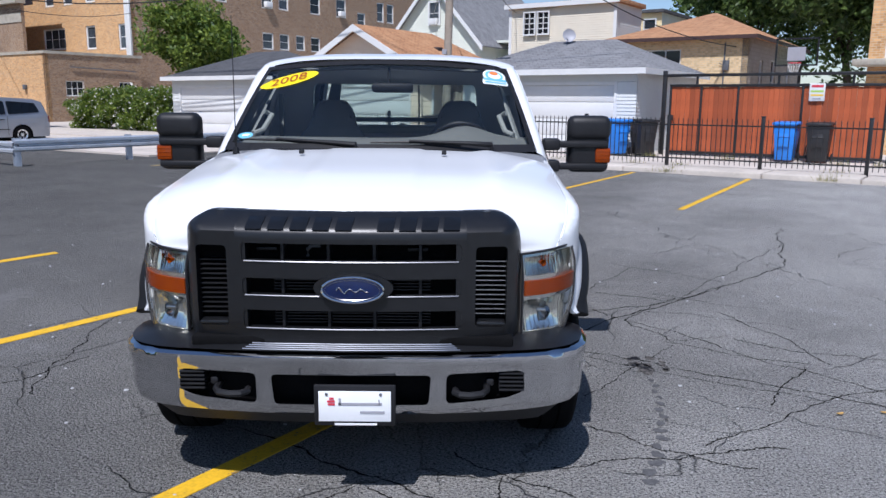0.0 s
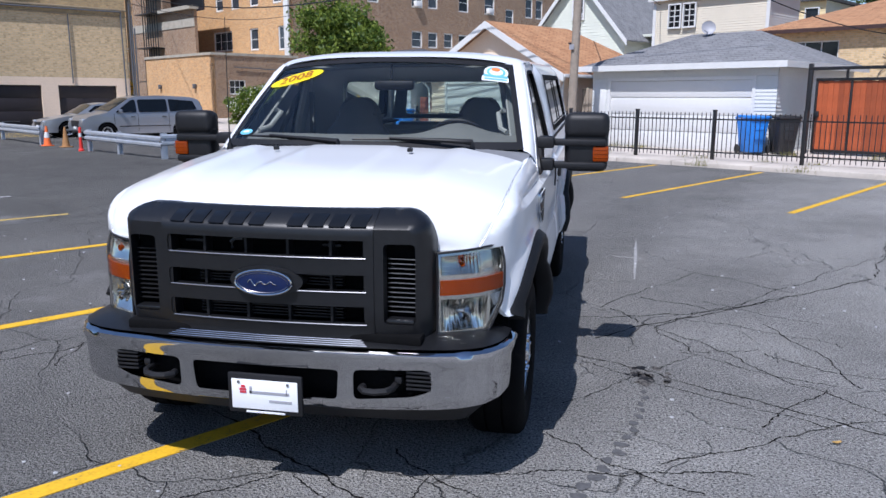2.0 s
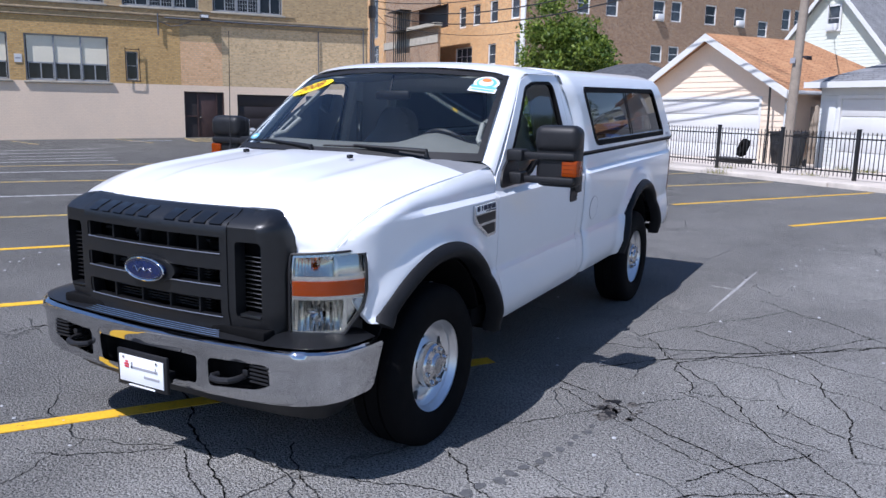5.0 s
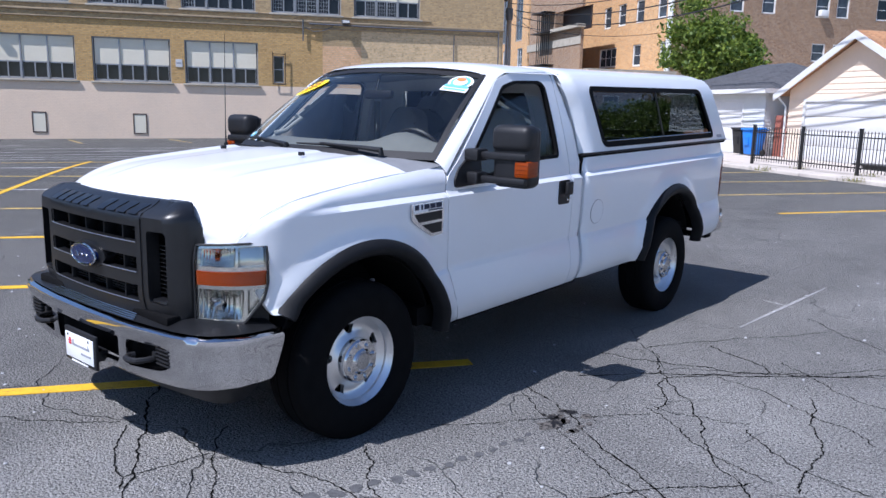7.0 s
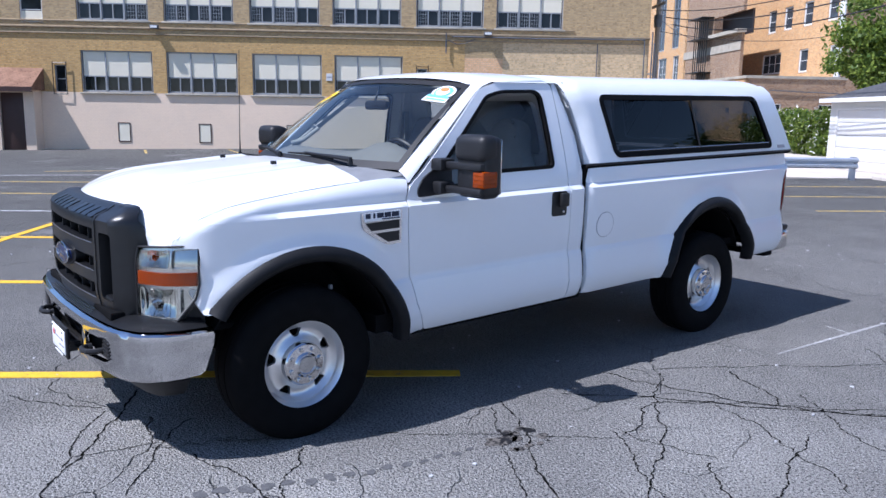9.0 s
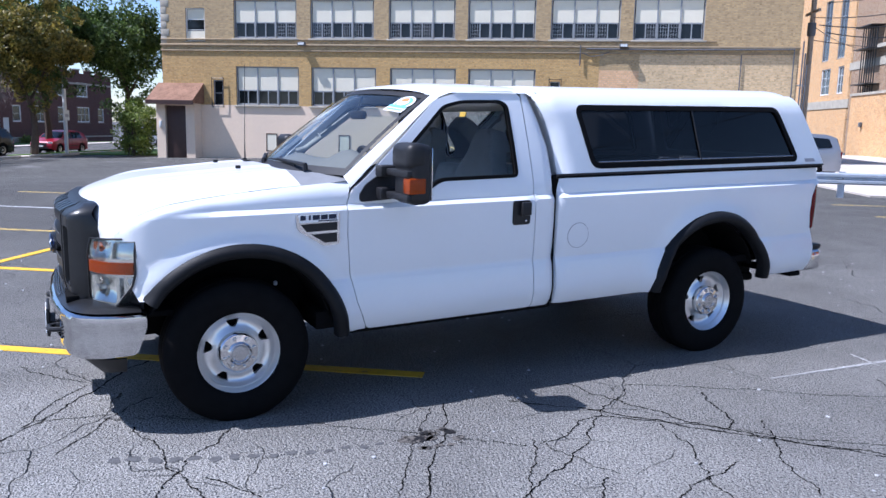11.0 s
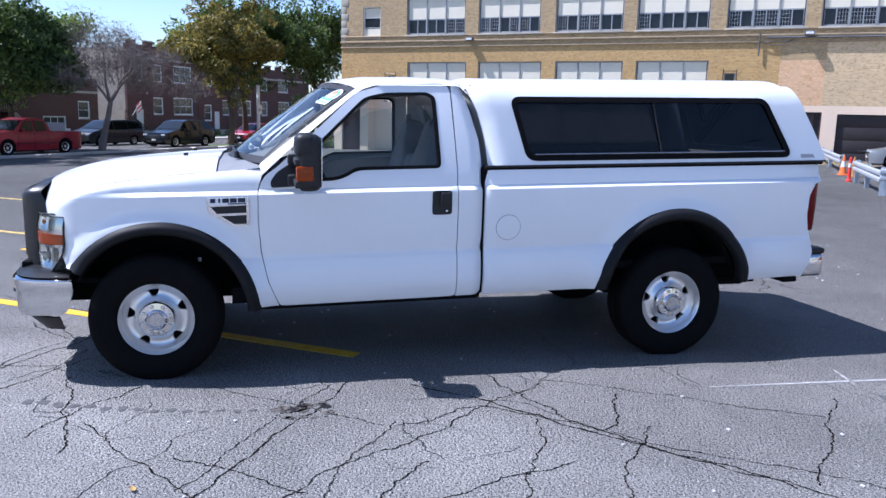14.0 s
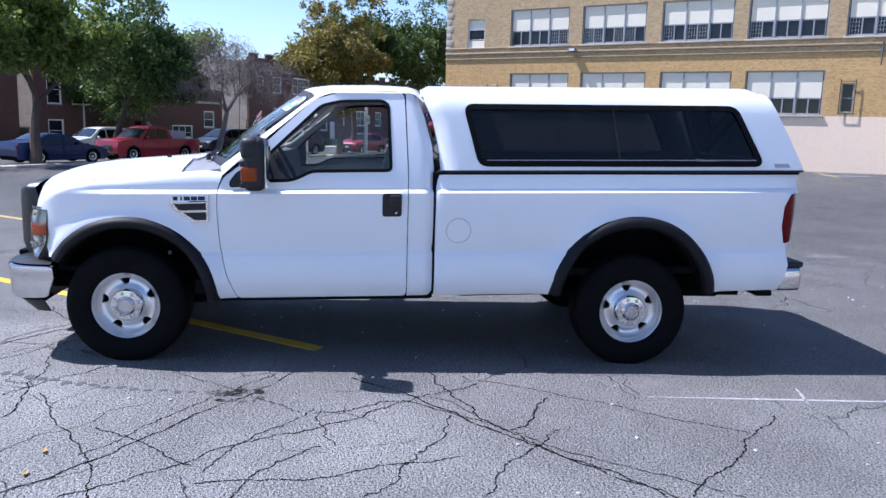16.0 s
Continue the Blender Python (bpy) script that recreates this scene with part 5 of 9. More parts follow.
both("fuel_gap", lambda: tube([(side_x(y, z) - 0.0005, y, z) for y, z in ellipse(2.235, 0.885, 0.084, 0.084, 0, 32)], 0.0022, 5, closed=True), M_GREYPRINT, bed)
both("bed_gap", lambda: box(0.90, 0.952, 2.055, 2.095, 0.44, 1.28), M_DARK, truck)
TAIL = rounded([(4.556, 0.775), (4.625, 0.79), (4.655, 0.95), (4.66, 1.10), (4.63, 1.135), (4.575, 1.12), (4.532, 1.04), (4.526, 0.90)], 0.015, 3)
both("tail_lamp", lambda: facing(panel(TAIL, [], lambda y, z: Vector((side_x(4.5, z) - 0.004 - 0.10 * smooth01((y - 4.55) / 0.12) ** 2, y, z)), 0.02, (-0.05, 0, 0)), (1, 0, 0)), M_REDLENS, truck, "red tail lamp")
part("tailgate", raked(box(-0.86, 0.86, 4.60, 4.655, 0.56, 1.26, 0.02)), M_PAINT, truck, "white tailgate")
RB = [(4.53, 0.405), (4.75, 0.43), (4.775, 0.56), (4.77, 0.62), (4.60, 0.625), (4.575, 0.56)]


def rear_bumper():
    def f(u, v):
        s = 2 * u - 1
        y = 4.72 - 0.10 * abs(s) ** 4
        k = lerp_table([(0, -0.06), (0.15, 0.0), (0.7, 0.015), (0.9, 0.0), (1, -0.08)], v)
        return Vector((s * 0.95, y + k, 0.43 + 0.19 * v))
    a = grid(30, 8, f)
    ends = [box(0.90, 0.975, 4.54, 4.72, 0.43, 0.60, 0.03, 3), box(-0.975, -0.90, 4.54, 4.72, 0.43, 0.60, 0.03, 3)]
    return joined(a, *ends)


rb = part("rear_bumper", raked(rear_bumper()), M_CHROME, truck, "chrome rear step bumper")
part("bumper_step", raked(box(-0.96, 0.96, 4.56, 4.73, 0.595, 0.64, 0.015)), M_BLACK, rb)
part("hitch", raked(box(-0.3, 0.95, 4.40, 4.52, 0.39, 0.43, 0.01)), M_DARK, truck)

# camper shell
def cap_front(z):
    return lerp_table([(1.28, 2.112), (1.454, 2.092), (1.635, 2.046), (1.757, 1.99), (1.82, 1.97)], z)


def cap_x(y, z):
    t = z - 1.285
    x = 0.958 - 0.19 * t - 0.05 * t * t - 0.050 * max(0.0, (z - 1.71) / 0.11) ** 2
    x -= 0.05 * smooth01((cap_front(z) + 0.08 - y) / 0.09) ** 2
    return x


def cap_back(z):
    return lerp_table([(1.28, 4.665), (1.40, 4.61), (1.78, 4.425), (1.84, 4.40)], z)


CAPSIDE = ([(2.108, 1.288), (4.66, 1.288), (4.61, 1.40), (4.435, 1.765), (4.415, 1.80)] + [(y, 1.82) for y in (4.385, 4.2, 3.6, 3.0, 2.4, 2.08, 1.975)] + [(1.99, 1.757), (2.043, 1.635), (2.088, 1.454)])
CAPWIN = rounded([(2.375, 1.330), (4.36, 1.328), (4.165, 1.724), (2.265, 1.730)], 0.06, 5)
shell = thing("camper_shell", "white camper shell with tinted windows on the truck bed", "camper shell")
shell.parent = truck
del shell["category"]
shell_sides = both("shell_side", lambda: facing(panel(CAPSIDE, [inset(CAPWIN, 0.012)], lambda y, z: Vector((cap_x(y, z), y, z)), 0.06, (-0.02, 0, 0)), (1, 0, 0)), M_CAPPAINT, shell, "", 40)


def shell_top(u, v):
    s = 2 * u - 1
    a = abs(s)
    y0, y1 = 1.965, 4.395
    w = cap_x(3.0, 1.82) - 0.05 * smooth01((0.05 - v) / 0.05)
    th = a ** 6
    z = 1.82 + 0.056 * (1 - a ** 6)
    lim = 0.025 * smooth01((v - 0.98) / 0.02) + 0.03 * smooth01((0.02 - v) / 0.02)
    return Vector((s * w, y0 + (y1 - y0) * v, z - lim))


part("shell_roof", raked(facing(grid(44, 40, shell_top), (0, 0, 1))), M_CAPPAINT, shell, "white camper shell roof", 55)
SF = [(-0.92, 1.29), (0.92, 1.29), (0.775, 1.82), (-0.775, 1.82)]
SFW = rounded([(-0.64, 1.37), (0.64, 1.37), (0.60, 1.69), (-0.60, 1.69)], 0.05)
part("shell_front", raked(panel(SF, [SFW], lambda x, z: Vector((x, cap_front(z) + 0.02, z)), 0.12, (0, 0.02, 0))), M_CAPPAINT, shell)
part("shell_front_window", raked(panel(SFW, [], lambda x, z: Vector((x, cap_front(z) + 0.03, z)), 0.2)), M_GLASS_SIDE, shell)
part("shell_back", raked(panel([(-0.945, 1.29), (0.945, 1.29), (0.775, 1.82), (-0.775, 1.82)], [rounded([(-0.78, 1.34), (0.78, 1.34), (0.70, 1.74), (-0.70, 1.74)], 0.05)], lambda x, z: Vector((x, cap_back(z) - 0.015, z)), 0.12, (0, -0.02, 0))), M_CAPPAINT, shell)
part("shell_back_window", raked(panel(rounded([(-0.78, 1.34), (0.78, 1.34), (0.70, 1.74), (-0.70, 1.74)], 0.05), [], lambda x, z: Vector((x, cap_back(z) - 0.02, z)), 0.2)), M_GLASS_SIDE, shell)
on_cap = lambda y, z, out: Vector((cap_x(y, z) + out, y, z))
both("shell_window_frame", lambda: flat_on_side(inset(CAPWIN, -0.012), 0.006, 0.03, on_cap, [inset(CAPWIN, 0.024)]), M_SEAL, shell_sides, "black rubber window frame")
both("shell_window", lambda: facing(panel(inset(CAPWIN, 0.01), [], lambda y, z: Vector((cap_x(y, z) - 0.008, y, z)), 0.12), (1, 0, 0)), M_GLASS_DARK, shell_sides, "dark tinted sliding window")
both("window_bar", lambda: tube([(cap_x(3.36, 1.36) + 0.002, 3.345, 1.36), (cap_x(3.32, 1.71) + 0.002, 3.292, 1.705)], 0.006, 6), M_BLACK, shell_sides)
both("window_track", lambda: tube([(cap_x(2.4, 1.362) + 0.003, y, 1.362) for y in np.linspace(2.42, 4.31, 10)], 0.004, 6), M_CHROME_DULL, shell_sides)
both("shell_base_rail", lambda: box(0.94, 0.965, 2.08, 4.655, 1.279, 1.293, 0.004), M_BLACK, shell_sides)
both("shell_badge", lambda: flat_on_side([(4.45, 1.312), (4.56, 1.312), (4.545, 1.338), (4.44, 1.338)], 0.003, 0.01, on_cap), M_GREYPRINT, shell_sides)
part("shell_floor_lining", raked(box(-0.90, 0.90, 2.12, 4.55, 0.86, 0.90)), M_DARK, truck)

# underbody
part("chassis_rail", joined(box(0.38, 0.46, -0.75, 4.5, 0.40, 0.55), box(-0.46, -0.38, -0.75, 4.5, 0.40, 0.55)), M_DARK, truck)
part("cab_floor", raked(box(-0.94, 0.94, 0.45, 2.05, 0.45, 0.55)), M_DARK, truck)
part("bed_floor", raked(box(-0.9, 0.9, 2.1, 4.6, 0.55, 0.6)), M_DARK, truck)
part("engine_block", box(-0.5, 0.5, -0.60, 0.55, 0.45, 1.0), M_DARK, truck)
for _y in (0.0, 3.48):
    part("axle", joined(tube([(-0.75, _y, 0.385), (0.75, _y, 0.385)], 0.05, 10), box(-0.16, 0.16, _y - 0.16, _y + 0.16, 0.26, 0.50, 0.05)), M_DARK, truck)
part("spring_clip", box(0.79, 0.81, 0.24, 0.26, 0.71, 0.735, 0.004), M_GREYPRINT, truck)
part("fuel_tank", box(-0.85, -0.5, 1.6, 2.7, 0.33, 0.55, 0.04), M_DARK, truck)
part("exhaust", tube([(0.55, 2.3, 0.42), (0.58, 3.0, 0.45), (0.72, 4.2, 0.48)], 0.035, 8), M_DARK, truck)

# cab interior
def dash_at(u, v):
    s = 2 * u - 1
    y = 0.52 + 0.12 * s * s + 0.36 * v
    z = 1.325 + 0.065 * smooth01(v * 1.4) - 0.25 * smooth01((v - 0.8) / 0.2) + 0.07 * math.exp(-((s * 0.86 - 0.48) / 0.17) ** 2) * smooth01((v - 0.2) / 0.5)
    return Vector((0.86 * s, y, z))


part("dashboard", raked(joined(grid(28, 12, dash_at), box(-0.86, 0.86, 0.75, 0.86, 0.75, 1.10))), M_DASH, truck, "grey dashboard")
def wheel_ring():
    m = Matrix.Translation((0.46, 1.0, 1.30)) @ Matrix.Rotation(radians(-62), 4, "X")
    a = tube([(0.19 * math.cos(t), 0.19 * math.sin(t), 0) for t in (k * math.tau / 32 for k in range(32))], 0.016, 8, closed=True)
    b = joined(a, box(-0.19, 0.19, -0.02, 0.02, -0.03, -0.01, 0.008), box(-0.06, 0.06, -0.08, 0.06, -0.045, 0.0, 0.02))
    b.transform(m)
    return b


part("steering_wheel", raked(wheel_ring()), M_BLACK, truck, "black steering wheel")
SEATBACK = rounded([(-0.27, 0.0), (0.27, 0.0), (0.27, 0.44), (0.16, 0.56), (0.145, 0.66), (0.09, 0.735), (-0.09, 0.735), (-0.145, 0.66), (-0.16, 0.56), (-0.27, 0.44)], 0.08, 4)
for c in (-0.43, 0.47):
    part("seat_back", raked(prism(SEATBACK, 0.15, Matrix.Translation((c, 1.60, 0.88)) @ Matrix.Rotation(radians(-15), 4, "X"), 0.03)), M_SEAT, truck, "grey vinyl seat back with a rounded headrest")
part("seat_back", raked(box(-0.14, 0.18, -0.06, 0.08, 0.0, 0.46, 0.05, 3, Matrix.Translation((0, 1.68, 0.88)) @ Matrix.Rotation(radians(-15), 4, "X"))), M_SEAT, truck, "grey vinyl middle seat back")
part("seat_cushion", raked(box(-0.80, 0.80, 1.15, 1.75, 0.80, 0.95, 0.05, 3)), M_SEAT, truck)
part("rear_view_mirror", raked(joined(box(-0.085, 0.17, 1.02, 1.06, 1.645, 1.705, 0.02), tube([(0.02, 1.04, 1.70), (0.02, 1.08, 1.80)], 0.007, 8))), M_BLACK, truck)
for s in (1, -1):
    part("seat_belt", raked(box(min(s * 0.80, s * 0.83), max(s * 0.80, s * 0.83), 1.86, 1.90, 0.9, 1.62)), M_LINER, truck)
# ---- ground: one sheet out to the horizon ----
def ground_sheet():
    ring = [0, 2, 4, 6, 8, 10, 12, 14, 16, 18, 20, 22, 24, 26, 28, 30, 33, 37, 42, 48, 55, 65, 80, 100, 140, 200, 320, 520, 900]
    k = 72
    vs, fs = [(0, 0, ground_z(0, 0))], []
    for r in ring[1:]:
        for i in range(k):
            t = i * math.tau / k
            x, y = r * math.cos(t), r * math.sin(t)
            vs.append((x, y, max(-1.6, ground_z(x, y))))
    for i in range(k):
        fs.append((0, 1 + i, 1 + (i + 1) % k))
    for j in range(len(ring) - 2):
        for i in range(k):
            p, q = 1 + j * k + i, 1 + j * k + (i + 1) % k
            fs.append((p, p + k, q + k, q))
    me = bpy.data.meshes.new("ground")
    me.from_pydata(vs, [], fs)
    me.materials.append(M_ASPHALT)
    me.polygons.foreach_set("use_smooth", [True] * len(fs))
    return me


ground = tagged(new("ground", ground_sheet()), "cracked grey asphalt of the parking lot", "", "", "structure")


def draped(points_ab, width, lift, mat, name, label="", kind="structure", taper=False, steps=0.4):
    """A band of paint or dirt along a line on the ground, a few millimetres thick."""
    pts = [xy(*p) for p in points_ab]
    line = []
    for p, q in zip(pts, pts[1:]):
        m = max(1, int((q - p).length / steps))
        line += [p.lerp(q, i / m) for i in range(m)]
    line.append(pts[-1])
    bm = bmesh.new()
    rows = []
    for i, p in enumerate(line):
        t = (line[min(i + 1, len(line) - 1)] - line[max(i - 1, 0)]).normalized()
        s = Vector((-t.y, t.x))
        w = width * (0.5 + 0.02 * math.sin(i * 1.7))
        if taper:
            w *= 0.35 + 0.65 * math.sin(math.pi * min(1, max(0, i / (len(line) - 1))))
        row = []
        for o, dz in ((-w, -0.01), (-w, lift), (w, lift), (w, -0.01)):
            q = p + s * o
            row.append(bm.verts.new((q.x, q.y, ground_z(p.x, p.y) + dz)))
        rows.append(row)
    for r, q in zip(rows, rows[1:]):
        for i in range(3):
            bm.faces.new((r[i], q[i], q[i + 1], r[i + 1]))
    bmesh.ops.recalc_face_normals(bm, faces=bm.faces)
    return structure(name, bm, mat, label)


# stall lines: two rows back to back, and one row by the fence
for i in range(8):
    a = -0.16 - 2.71 * i
    old = i >= 3
    mt = M_STRIPE if i < 3 else (M_STRIPE_WHITE if i in (4, 6) else M_STRIPE_OLD)
    draped([(a, -3.9), (a, 1.43)], 0.11, 0.004, mt, "parking_line", "worn yellow parking line")
    draped([(a, -9.4), (a, -3.9)], 0.10, 0.004, M_STRIPE_OLD if i % 3 else M_STRIPE_WHITE, "parking_line", "faded parking line")
draped([(-2.0, -3.95), (-19.5, -3.95)], 0.11, 0.0055, M_STRIPE, "parking_line", "worn yellow parking line")
for a, b0, b1 in ((-1.55, 9.0, 15.0), (-4.2, 8.75, 14.95), (-6.9, 8.9, 15.0), (-9.6, 8.9, 15.0), (-12.3, 8.9, 15.0), (-15.0, 9.0, 15.0)):
    draped([(a + 0.28, b0), (a - 0.1, b1)], 0.10, 0.004, M_STRIPE if a > -8 else M_STRIPE_OLD, "parking_line", "worn yellow parking line")
for b in (-12.5, -8.0, -3.2, 1.5):
    draped([(-38.3, b), (-34.4, b + 1.3)], 0.11, 0.004, M_STRIPE_OLD, "parking_line", "worn yellow parking line")
for k in range(6):
    draped([(-38.2 + 0.55 * k, 4.9), (-36.9 + 0.55 * k, 9.0)], 0.10, 0.004, M_STRIPE_OLD, "hatched_line", "worn yellow hatching before a door")
draped([(-38.4, 4.8), (-34.8, 4.8), (-33.6, 9.0)], 0.10, 0.0055, M_STRIPE_OLD, "hatched_line", "worn yellow hatching before a door")
draped([(-36.0, 1.9), (-36.0, 3.9)], 0.14, 0.004, M_STRIPE_BLUE, "parking_line", "faded blue parking line")
for a in (-21.5, -23.4, -25.6, -27.9, -30.2):
    draped([(a, -8.5), (a, 0.5)], 0.09, 0.004, M_STRIPE_WHITE, "parking_line", "faded white parking line")


# long cracks, each a jagged dark groove
def jag(p, q, rough, n):
    rng = random.Random(int((p[0] * 31 + p[1] * 17 + q[0] * 7 + q[1]) * 100))
    pts = [Vector(p), Vector(q)]
    amp = rough
    for _ in range(n):
        out = [pts[0]]
        for u, v in zip(pts, pts[1:]):
            d = v - u
            m = (u + v) / 2 + Vector((-d.y, d.x)).normalized() * rng.uniform(-amp, amp)
            out += [m, v]
        pts, amp = out, amp * 0.62
    return pts


def crack(p, q, width=0.014, rough=0.12, n=7):
    """A crack from p to q in world metres."""
    pts = jag(p, q, rough, n)
    rng = random.Random(len(pts) + int(p[0] * 100))
    bm = bmesh.new()
    prev = None
    for i, c in enumerate(pts):
        t = pts[min(i + 1, len(pts) - 1)] - pts[max(i - 1, 0)]
        s = Vector((-t.y, t.x)).normalized() * width * rng.uniform(0.08, 0.48) * (0.4 if i in (0, len(pts) - 1) else 1)
        z = ground_z(c.x, c.y) + 0.0022
        row = [bm.verts.new((c.x - s.x, c.y - s.y, z)), bm.verts.new((c.x + s.x, c.y + s.y, z))]
        if prev:
            bm.faces.new((prev[0], prev[1], row[1], row[0]))
        prev = row
    facing(bm, (0, 0, 1))
    return structure("asphalt_crack", bm, M_CRACK, "jagged dark crack in the asphalt")


for p, q, w, r in (
    ((2.95, 0.02), (1.2, 1.15), 0.016, 0.07), ((2.94, 0.33), (2.02, 1.62), 0.012, 0.08), ((2.02, 1.62), (1.43, 2.35), 0.012, 0.08),
    ((2.96, 1.65), (1.97, 2.14), 0.012, 0.09), ((2.2, 2.45), (1.69, 2.76), 0.016, 0.06), ((1.2, 2.05), (2.22, 2.44), 0.016, 0.09),
    ((2.22, 2.44), (2.98, 3.05), 0.016, 0.06), ((2.98, 3.17), (1.97, 4.07), 0.014, 0.08), ((2.22, 2.46), (4.4, 5.3), 0.011, 0.15),
    ((2.02, -0.34), (0.85, -0.55), 0.013, 0.08), ((2.96, 2.21), (2.18, 2.72), 0.012, 0.07), ((1.7, -1.6), (-0.63, -0.16), 0.016, 0.12),
):
    crack(p, q, w, r)
for p, q, w, r in (
    ((1.23, 1.05), (2.5, 0.25), 0.010, 0.08), ((1.88, 1.34), (2.7, 0.9), 0.011, 0.07), ((1.86, 1.38), (2.4, 1.5), 0.010, 0.05),
    ((1.32, 1.53), (3.87, 3.96), 0.018, 0.12), ((3.87, 3.96), (4.9, 6.4), 0.018, 0.14), ((2.41, 1.43), (3.3, 0.9), 0.012, 0.10),
    ((1.63, -0.31), (3.2, 0.6), 0.012, 0.08), ((-2.6, -0.2), (-1.9, 0.95), 0.014, 0.09), ((-1.91, 0.28), (-2.1, 1.9), 0.012, 0.12),
    ((-5.5, 5.0), (-3.4, 6.1), 0.018, 0.10), ((3.1, -1.2), (1.9, -2.1), 0.012, 0.10), ((5.2, 2.2), (3.2, 0.6), 0.013, 0.13),
):
    crack(p, q, w, r)
for p, q, w, r in (
    ((1.36, 2.35), (2.24, 3.80), 0.011, 0.06), ((1.16, 0.32), (1.93, 1.27), 0.010, 0.05), ((1.74, 1.85), (2.21, 2.44), 0.013, 0.04),
    ((1.93, 1.35), (1.75, 1.84), 0.012, 0.05), ((2.53, 2.13), (2.79, 1.33), 0.013, 0.06), ((2.79, 1.33), (2.82, 0.88), 0.013, 0.04),
    ((2.15, 0.21), (2.63, 0.83), 0.013, 0.05), ((0.65, -1.09), (0.04, -0.74), 0.013, 0.05), ((1.09, -0.93), (0.41, -0.39), 0.012, 0.05),
    ((0.55, -1.02), (0.63, -0.63), 0.010, 0.03), ((1.80, -0.55), (1.10, -0.08), 0.013, 0.06), ((-0.52, -1.13), (-0.02, -0.74), 0.012, 0.05),
):
    crack(p, q, w, r)


def blot(x, y, rx, ry, seed, mat, name, label, bits=1, spread=0.0):
    """An irregular stain lying on the asphalt."""
    rng = random.Random(seed)
    bm = bmesh.new()
    for _ in range(bits):
        cx, cy = x + rng.uniform(-spread, spread), y + rng.uniform(-spread, spread)
        k = 1.0 if bits == 1 else rng.uniform(0.15, 0.6)
        ph = [rng.uniform(0, 6.28) for _ in range(4)]
        vs = []
        for i in range(22):
            t = i * math.tau / 22
            s = k * (1 + 0.16 * math.sin(2 * t + ph[0]) + 0.10 * math.sin(3 * t + ph[1]) + 0.07 * math.sin(5 * t + ph[2]))
            vs.append(bm.verts.new((cx + rx * s * math.cos(t), cy + ry * s * math.sin(t), 0.0028)))
        bm.faces.new(vs)
    facing(bm, (0, 0, 1))
    return structure(name, bm, mat, label)


blot(1.62, 0.78, 0.055, 0.09, 1, M_OIL, "oil_stain", "black oil stain on the asphalt")
blot(1.64, 0.86, 0.05, 0.06, 2, M_OIL, "oil_stain", "black oil stain on the asphalt", 14, 0.13)
for i in range(15):
    t = i / 14
    blot(1.60 - 0.34 * t ** 1.6 + 0.012 * math.sin(i * 2.3), 0.58 - 1.25 * t, 0.016 + 0.022 * t + 0.006 * math.sin(i * 1.7), 0.022 + 0.010 * t, 10 + i, M_DAMP, "drip_stain", "dark drip mark in a line on the asphalt")
draped([(-0.55, 3.74), (-1.62, 5.48)], 0.030, 0.003, M_CHALK, "chalk_mark", "pale scratch on the asphalt", steps=0.1, taper=True)
draped([(-1.02, 4.62), (-1.30, 4.52)], 0.02, 0.003, M_CHALK, "chalk_mark", "pale scratch on the asphalt", steps=0.1, taper=True)

# small stones and a dry leaf or two
def pebbles():
    rng = random.Random(5)
    bm = bmesh.new()
    for _ in range(420):
        x, y = rng.uniform(-6, 7), rng.uniform(-2.5, 9)
        r = rng.uniform(0.004, 0.013)
        m = Matrix.Translation((x, y, ground_z(x, y) + r * 0.4)) @ Matrix.Diagonal((r * rng.uniform(0.7, 1.4), r, r * 0.6, 1))
        bmesh.ops.create_icosphere(bm, subdivisions=1, radius=1, matrix=m)
    return bm


_peb = new("gravel", finish(pebbles(), "gravel", M_SCUFF))
tagged(_peb, "scattered pale grit on the asphalt", "gravel", "", "stuff")


def dry_leaf(x, y, rz, s=0.024):
    bm = grid(4, 3, lambda u, v: Vector(((u - 0.5) * 2 * s, (v - 0.5) * s * math.sin(math.pi * (0.1 + 0.8 * u)), 0.006 + 0.02 * (u - 0.5) ** 2 + 0.012 * abs(v - 0.5))), 0.001)
    ob = new("dry_leaf", finish(bm, "dry_leaf", M_LEAFLITTER))
    ob.matrix_world = Matrix.Translation((x, y, ground_z(x, y))) @ Matrix.Rotation(rz, 4, "Z")
    tagged(ob, "curled yellow-brown dry leaf on the asphalt", "leaf", "dry leaves")


for x, y, r in ((2.47, 0.08, 0.4), (4.0, 2.0, 2.0), (2.72, 0.10, 0.1)):
    dry_leaf(x, y, r)

# raised concrete strip along the fence, alley behind it
def slab(a0, a1, b0, b1, z0, z1, mat, name, label, n=1, bev=0.015):
    """A concrete slab on the site grid."""
    bm = bmesh.new()
    bmesh.ops.create_cube(bm, size=1)
    for v in bm.verts:
        p = xy((a0 + a1) / 2 + v.co.x * (a1 - a0), (b0 + b1) / 2 + v.co.y * (b1 - b0))
        v.co = Vector((p.x, p.y, z1 if v.co.z > 0 else z0))
    if bev:
        bmesh.ops.bevel(bm, geom=list(bm.edges), offset=bev, segments=2, profile=0.5, affect="EDGES")
    return structure(name, bm, mat, label)


